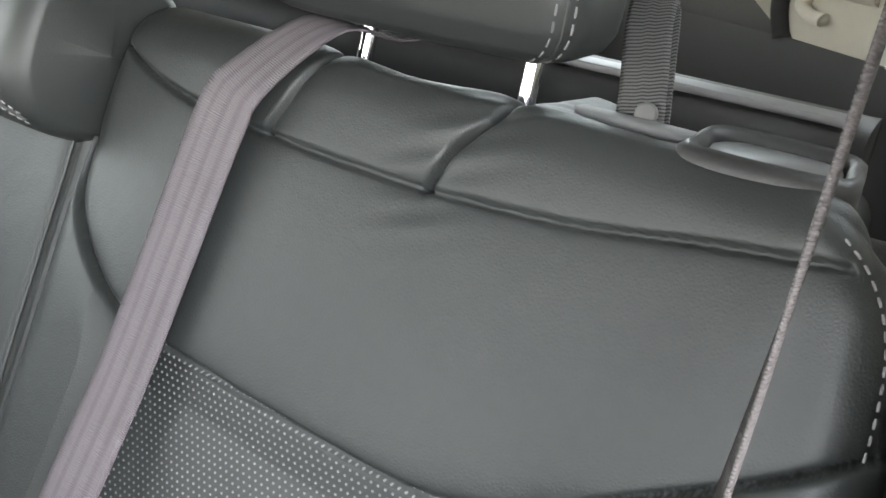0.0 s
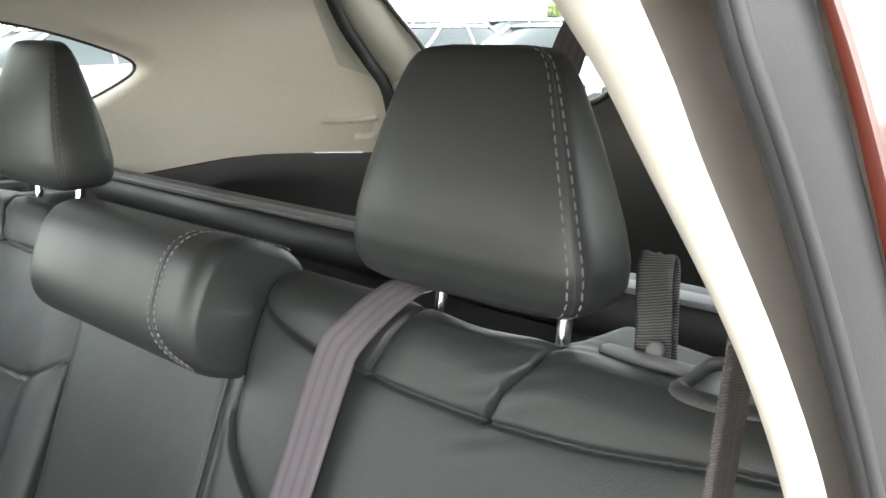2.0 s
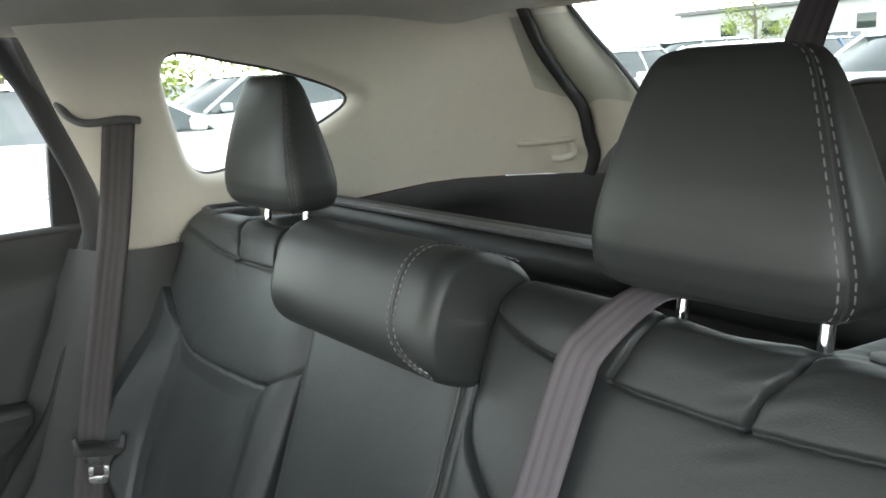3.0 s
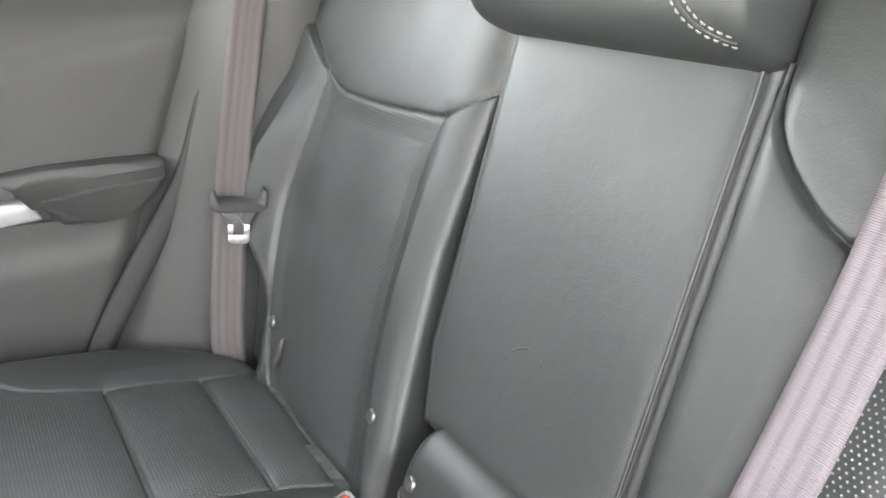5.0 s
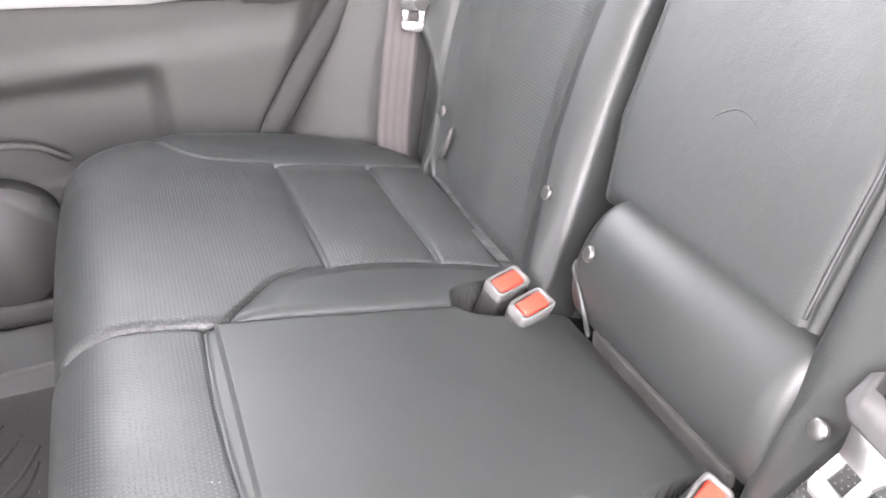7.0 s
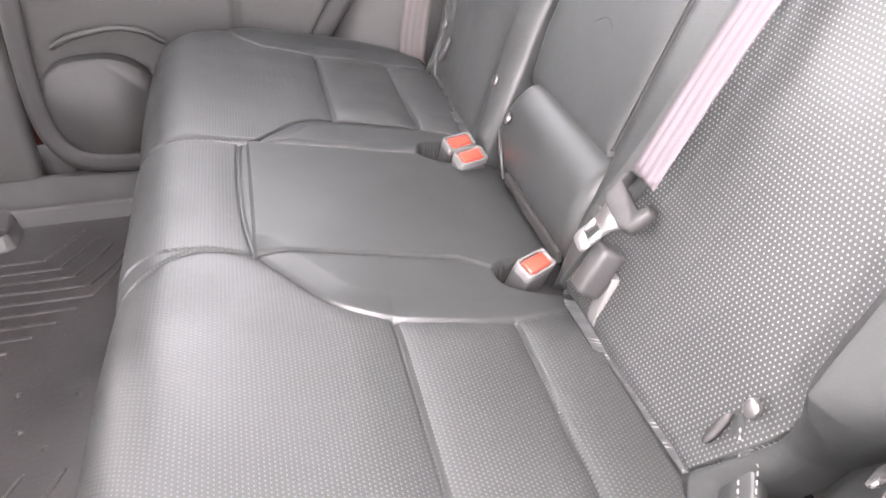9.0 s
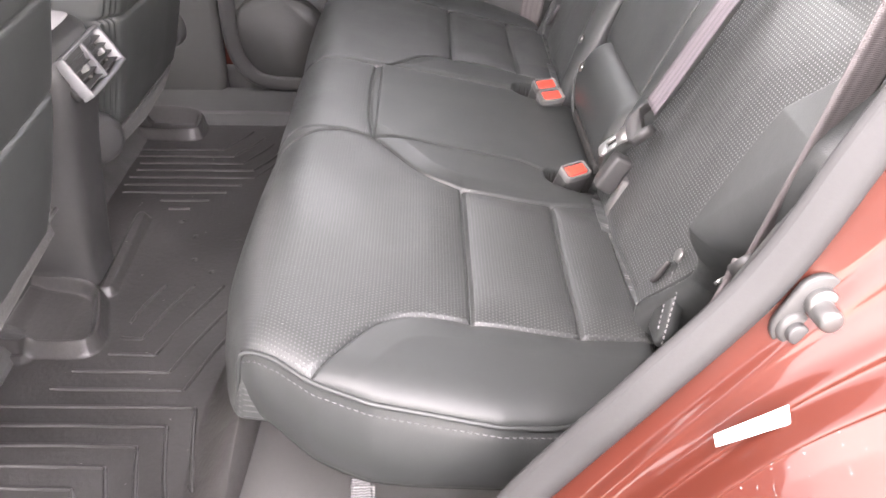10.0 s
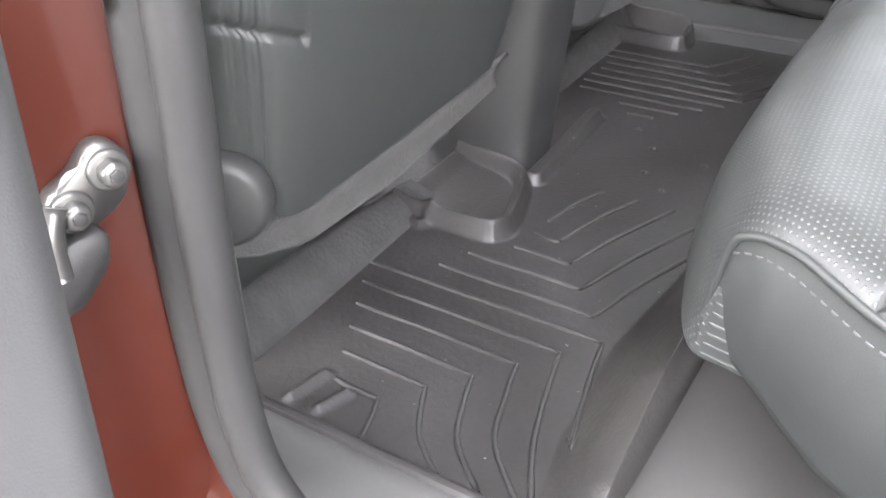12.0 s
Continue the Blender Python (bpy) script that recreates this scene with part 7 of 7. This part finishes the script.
def parked_car(mat, label, roof=1.44, tall=0.0):
    ob = thing("parked_car", label, "car", "parked cars")
    xs_ = [-2.25, -2.18, -2.0, -1.6, -1.15, -0.8, -0.2, 0.5, 1.2, 1.6, 1.95, 2.18, 2.25]
    tz = [0.62, 0.74, 0.82, 0.90, 0.97, 1.00, 1.02, 1.03, 1.05, 1.07, 1.05, 0.95, 0.80]
    hw = [0.62, 0.76, 0.85, 0.89, 0.90, 0.90, 0.91, 0.91, 0.90, 0.89, 0.86, 0.80, 0.68]
    xx = np.linspace(-2.25, 2.25, 60)
    P = []
    for x in xx:
        w, z = np.interp(x, xs_, hw), np.interp(x, xs_, tz) + tall * float(sstep(x, -2.2, -1.5))
        half = [(w * 0.86, 0.24), (w * 0.97, 0.32), (w, 0.50), (w * 0.985, 0.70), (w * 0.97, z - 0.16), (w * 0.93, z - 0.04), (w * 0.80, z), (w * 0.4, z + 0.015)]
        ring = half + [(0, z + 0.02)] + [(-y, q) for y, q in half[::-1]]
        P.append([(x, y, q) for y, q in ring])
    sheet("body", P, mat, ob, close_v=True, caps=True)
    r0 = [(-0.95, 0.80), (-0.80, 0.84), (0.5, 0.85), (1.55, 0.80), (1.95, 0.70), (1.95, -0.70), (1.55, -0.80), (0.5, -0.85), (-0.80, -0.84), (-0.95, -0.80), (-1.05, 0)]
    r1 = [(-0.20, 0.58), (-0.12, 0.61), (0.5, 0.62), (1.05, 0.60), (1.25, 0.54), (1.25, -0.54), (1.05, -0.60), (0.5, -0.62), (-0.12, -0.61), (-0.20, -0.58), (-0.28, 0)]
    P = []
    for k in np.linspace(0, 1, 8):
        kz = k ** 0.85
        P.append([(a[0] + (b[0] - a[0]) * k, a[1] + (b[1] - a[1]) * k ** 1.3, 0.99 + tall + (roof - 0.02 - 0.99) * kz) for a, b in zip(r0, r1)])
    sheet("window_glass", P, CAR_GLASS, ob, "dark glasshouse", close_v=True)
    top = [[(0.5 + (b[0] - 0.5) * s_, b[1] * s_, roof + tall + 0.012 + 0.03 * (1 - s_ * s_) - 0.02 * (s_ > 0.99)) for b in r1] for s_ in (1.02, 1.0, 0.9, 0.6, 0.3, 0.02)]
    sheet("roof", top, mat, ob, close_v=True)
    for sy in (-1, 1):
        for a, b in (((-0.95, 0.80), (-0.20, 0.585)), ((0.45, 0.85), (0.45, 0.625)), ((1.75, 0.76), (1.15, 0.58))):
            tube("pillar", [(a[0], sy * a[1], 0.99 + tall), ((a[0] + b[0]) / 2, sy * (a[1] * 0.52 + b[1] * 0.5), 1.22 + tall), (b[0], sy * b[1], roof + tall)], 0.03, mat, ob, n=8, sides=6)
        for wx in (-1.38, 1.36):
            ty = disc("tyre", (wx, sy * 0.83, 0.33), (0, sy, 0), 0.33, 0.20, TYRE, ob, bevel=0.03, seg=28)
            disc("rim", (wx, sy * 0.925, 0.33), (0, sy, 0), 0.21, 0.03, SILVER, ty, bevel=0.01, seg=20)
        box("mirror", (0.12, 0.16, 0.11), (-0.72, sy * 0.98, 1.05 + tall), mat, ob, bevel=0.03)
        box("headlamp", (0.25, 0.30, 0.10), (-2.10, sy * 0.62, 0.76), LAMP_GLASS, ob, bevel=0.03)
        box("tail_lamp", (0.12, 0.26, 0.14), (2.17, sy * 0.62, 0.90), TAIL_RED, ob, bevel=0.03)
        box("door_handle", (0.18, 0.02, 0.025), (0.25, sy * 0.905, 0.86), mat, ob, bevel=0.006)
    box("grille", (0.06, 0.75, 0.16), (-2.235, 0, 0.62), PLASTIC, ob, bevel=0.02)
    return ob


P_WHITE, P_SILVER = paint("white_paint", (0.75, 0.75, 0.75)), paint("silver_paint", (0.42, 0.43, 0.44))
P_GREY, P_DARK, P_BLUE = paint("grey_paint", (0.16, 0.17, 0.18)), paint("dark_paint", (0.03, 0.03, 0.035)), paint("blue_paint", (0.05, 0.10, 0.28))
kinds = [parked_car(P_WHITE, "white parked saloon car with dark windows"), parked_car(P_SILVER, "silver parked saloon car with dark windows"), parked_car(P_GREY, "grey parked car with chrome wheels", 1.48, 0.10),
         parked_car(P_DARK, "black parked car with silver wheels", 1.46), parked_car(P_BLUE, "blue parked car with silver wheels"), parked_car(P_WHITE, "tall white parked estate car", 1.50, 0.16)]
kinds[0].matrix_basis = pose(1.79, 7.4 + 0.9, GZ0, 0, 0, 180)
rnd = random.Random(5)
spots = []
for row, x in enumerate((11.0, 17.0, 23.0, 29.5, 36.0)):
    for k in range(9):
        spots.append((x + rnd.uniform(-0.3, 0.3), -3.0 + 2.75 * k + row * 1.6, 180 if row % 2 else 0))
for k in range(4):
    spots.append((-7.5 + 5.6 * k + (1.2 if k > 1 else 0), 11.6, 0))
used = {0}
for n_, (x, y, rz) in enumerate(spots):
    k = rnd.choice((0, 1, 2, 3, 5, 0, 1, 4, 5, 2))
    k = 1 if k == 4 and (x < 12 or y > 11) else k
    m_ = pose(x, y, GZ0, 0, 0, rz + rnd.uniform(-2, 2))
    if k not in used:
        kinds[k].matrix_basis = m_; used.add(k)
    else:
        copy_thing(kinds[k], m_)
for k in range(len(kinds)):
    if k not in used:
        kinds[k].matrix_basis = pose(12 + 6 * k, 30, GZ0)

sticker = thing("door_sticker", "small grey lettered sticker on a white car door", "sticker")
for k in range(4):
    box("text_line", (0.13 - 0.025 * (k % 2), 0.004, 0.012), (1.25, 7.383, 0.81 - 0.042 * k), GREY_INK, sticker, bevel=0)

shop = thing("white_building", "long low pale building beyond the car park", "building")
box("wall", (6, 60, 4.6), (75, 25, GZ0 + 2.3), surface("pale_render", (0.42, 0.42, 0.41), 0.8, vary=0.05, scale=1), shop, bevel=0.1)
box("roof", (6.6, 61, 0.4), (75, 25, GZ0 + 4.8), SATIN_GREY, shop, bevel=0.05)
for k in range(12):
    box("window", (0.1, 1.6, 1.2), (71.98, 1 + 4.4 * k, GZ0 + 2.8), CAR_GLASS, shop, bevel=0.02)

LEAF = surface("spring_leaves", (0.20, 0.25, 0.05), 0.6, vary=0.5, scale=3)
BARK = surface("bark", (0.12, 0.10, 0.08), 0.9, vary=0.3)


def tree(x, y, hgt, seed):
    r = random.Random(seed)
    ob = thing("tree", "young tree with light spring foliage beyond the car park", "tree", "trees")
    tube("trunk", [(x, y, GZ0 - 0.1), (x + 0.1, y, GZ0 + hgt * 0.3), (x, y + 0.15, GZ0 + hgt * 0.62), (x + 0.1, y, GZ0 + hgt * 0.9)], np.linspace(0.17, 0.03, 30), BARK, ob, n=30, sides=8)
    V, F = [], []
    for b in range(34):
        zb = hgt * r.uniform(0.08, 0.95); an_ = r.uniform(0, 6.28); ln = hgt * 0.42 * (1.05 - zb / hgt) + 0.4
        cx, cy, cz = x + ln * math.cos(an_) * r.uniform(0.3, 1), y + ln * math.sin(an_) * r.uniform(0.3, 1), GZ0 + zb + 0.3
        if b < 9:
            tube("limb", [(x, y, GZ0 + zb * 0.8), ((x + cx) / 2, (y + cy) / 2, cz - 0.2), (cx, cy, cz)], np.linspace(0.05, 0.012, 8), BARK, ob, n=8, sides=5)
        for k in range(70):
            p = np.array([cx, cy, cz]) + np.array([r.gauss(0, 0.42), r.gauss(0, 0.42), r.gauss(0, 0.32)])
            u = np.array([r.uniform(-1, 1), r.uniform(-1, 1), r.uniform(-1, 1)]) * 0.13; w = np.array([r.uniform(-1, 1), r.uniform(-1, 1), r.uniform(-1, 1)]) * 0.09
            i = len(V); V += [tuple(p - u), tuple(p + w), tuple(p + u), tuple(p - w)]; F.append((i, i + 1, i + 2, i + 3))
    me = bpy.data.meshes.new("crown"); me.from_pydata(V, [], F)
    tag_mesh("crown", me, LEAF, ob, smooth=False)


for k, (x, y, hh) in enumerate(((-9.5, 33, 7.0), (-4.0, 31, 6.5), (0.8, 31.5, 7.0), (5.2, 31, 6.5), (9.5, 32, 7.5), (-6, 34, 7.5), (-1.5, 37, 8.5), (3.0, 33, 7.0), (7.0, 36, 9.0), (12, 38, 8.0), (18, 36, 8.5), (26, 40, 9.0), (70, 12, 9.0), (68, 44, 9.5))):
    tree(x, y, hh, 10 + k)
gr = sheet("grass_verge", [[(x, y, GZ0 + 0.03) for y in (27.5, 60)] for x in (-80, 65)], surface("grass", (0.07, 0.12, 0.03), 0.9, vary=0.4, scale=3, grain=0.8, grain_scale=30))
tagged(gr, "grass verge beyond the car park", "grass", kind="structure")


# ---- wet and worn: water drops on the flare and sill paint, lint on the cloth ----
DROP, dn_, dl_, db_ = nodes_of("water")
db_.inputs["Base Color"].default_value = (0.9, 0.92, 0.92, 1)
db_.inputs["Roughness"].default_value = 0.04
db_.inputs["Transmission Weight"].default_value = 0.9
db_.inputs["IOR"].default_value = 1.33


def blobs(name, spots, mat, label, category, flat=0.5):
    """Many small flattened domes in one mesh; spots: (place, normal, radius, stretch)."""
    V, F = [], []
    for p, nrm, r, st in spots:
        n_ = Vector(nrm).normalized(); u_ = n_.orthogonal().normalized(); w_ = n_.cross(u_)
        b0 = len(V)
        for ring, (k, hh) in enumerate(((1.0, 0.0), (0.8, 0.55), (0.4, 0.9))):
            for q in range(7):
                a = 2 * math.pi * q / 7
                V.append(tuple(Vector(p) + u_ * (r * k * st * math.cos(a)) + w_ * (r * k * math.sin(a)) + n_ * (r * flat * hh)))
        V.append(tuple(Vector(p) + n_ * r * flat))
        for ring in range(2):
            for q in range(7):
                F.append((b0 + ring * 7 + q, b0 + ring * 7 + (q + 1) % 7, b0 + ring * 7 + 7 + (q + 1) % 7, b0 + ring * 7 + 7 + q))
        for q in range(7):
            F.append((b0 + 14 + q, b0 + 14 + (q + 1) % 7, b0 + 21))
    me = bpy.data.meshes.new(name)
    me.from_pydata(V, [], F)
    return tagged(tag_mesh(name, me, mat), label, category, kind="stuff")


rw = random.Random(21)
spots = []
for k in range(110):
    a = radians(rw.uniform(75, 165)); rr, yy, nr = rw.choice(((0.424, rw.uniform(-0.014, 0.0), (math.cos(a), -0.2, math.sin(a))), (0.413, -0.0275, (0.3 * math.cos(a), -1, 0.3 * math.sin(a))), (0.391, -0.030, (0.3 * math.cos(a), -1, 0.3 * math.sin(a)))))
    spots.append(((WC[0] + rr * math.cos(a), yy, WC[1] + rr * math.sin(a)), nr, rw.uniform(0.0006, 0.0016), rw.uniform(0.8, 1.8)))
for k in range(150):
    i_, j_ = rw.randint(70, 112), rw.randint(100, 147)
    e1, e2 = JAMB[i_ + 1, j_] - JAMB[i_, j_], JAMB[i_, j_ + 1] - JAMB[i_, j_]
    n_ = np.cross(e1, e2); n_ = n_ if n_[1] < 0 else -n_
    spots.append((tuple(JAMB[i_, j_]), tuple(n_), rw.uniform(0.0004, 0.0011), rw.uniform(0.8, 1.5)))
blobs("water_drops", spots, DROP, "small rain drops on the wheel arch and red paint", "water drops")
LINT = surface("white_lint", (0.6, 0.6, 0.58), 0.9)
spots = []
for k in range(46):
    y, q = rw.uniform(0.30, 1.02), rw.uniform(0.06, 0.43)
    c_ = on_cush(np.array(y), np.array(q), 0.001)
    spots.append((tuple(c_), (0.2, 0, 1), rw.uniform(0.0002, 0.0005), rw.choice((1, 1.3, 3.0))))
for k in range(40):
    x, y = rw.uniform(-0.88, -0.58), rw.uniform(0.34, 1.35)
    spots.append(((x, y, float(GZ[np.abs(gx[:, 0] - x).argmin(), np.abs(gy[0] - y).argmin()]) + 0.0008), (0, 0, 1), rw.uniform(0.0003, 0.0007), rw.choice((1, 1.2, 2.5))))
blobs("lint_specks", spots, LINT, "white specks of lint on leather and rubber mat", "lint")
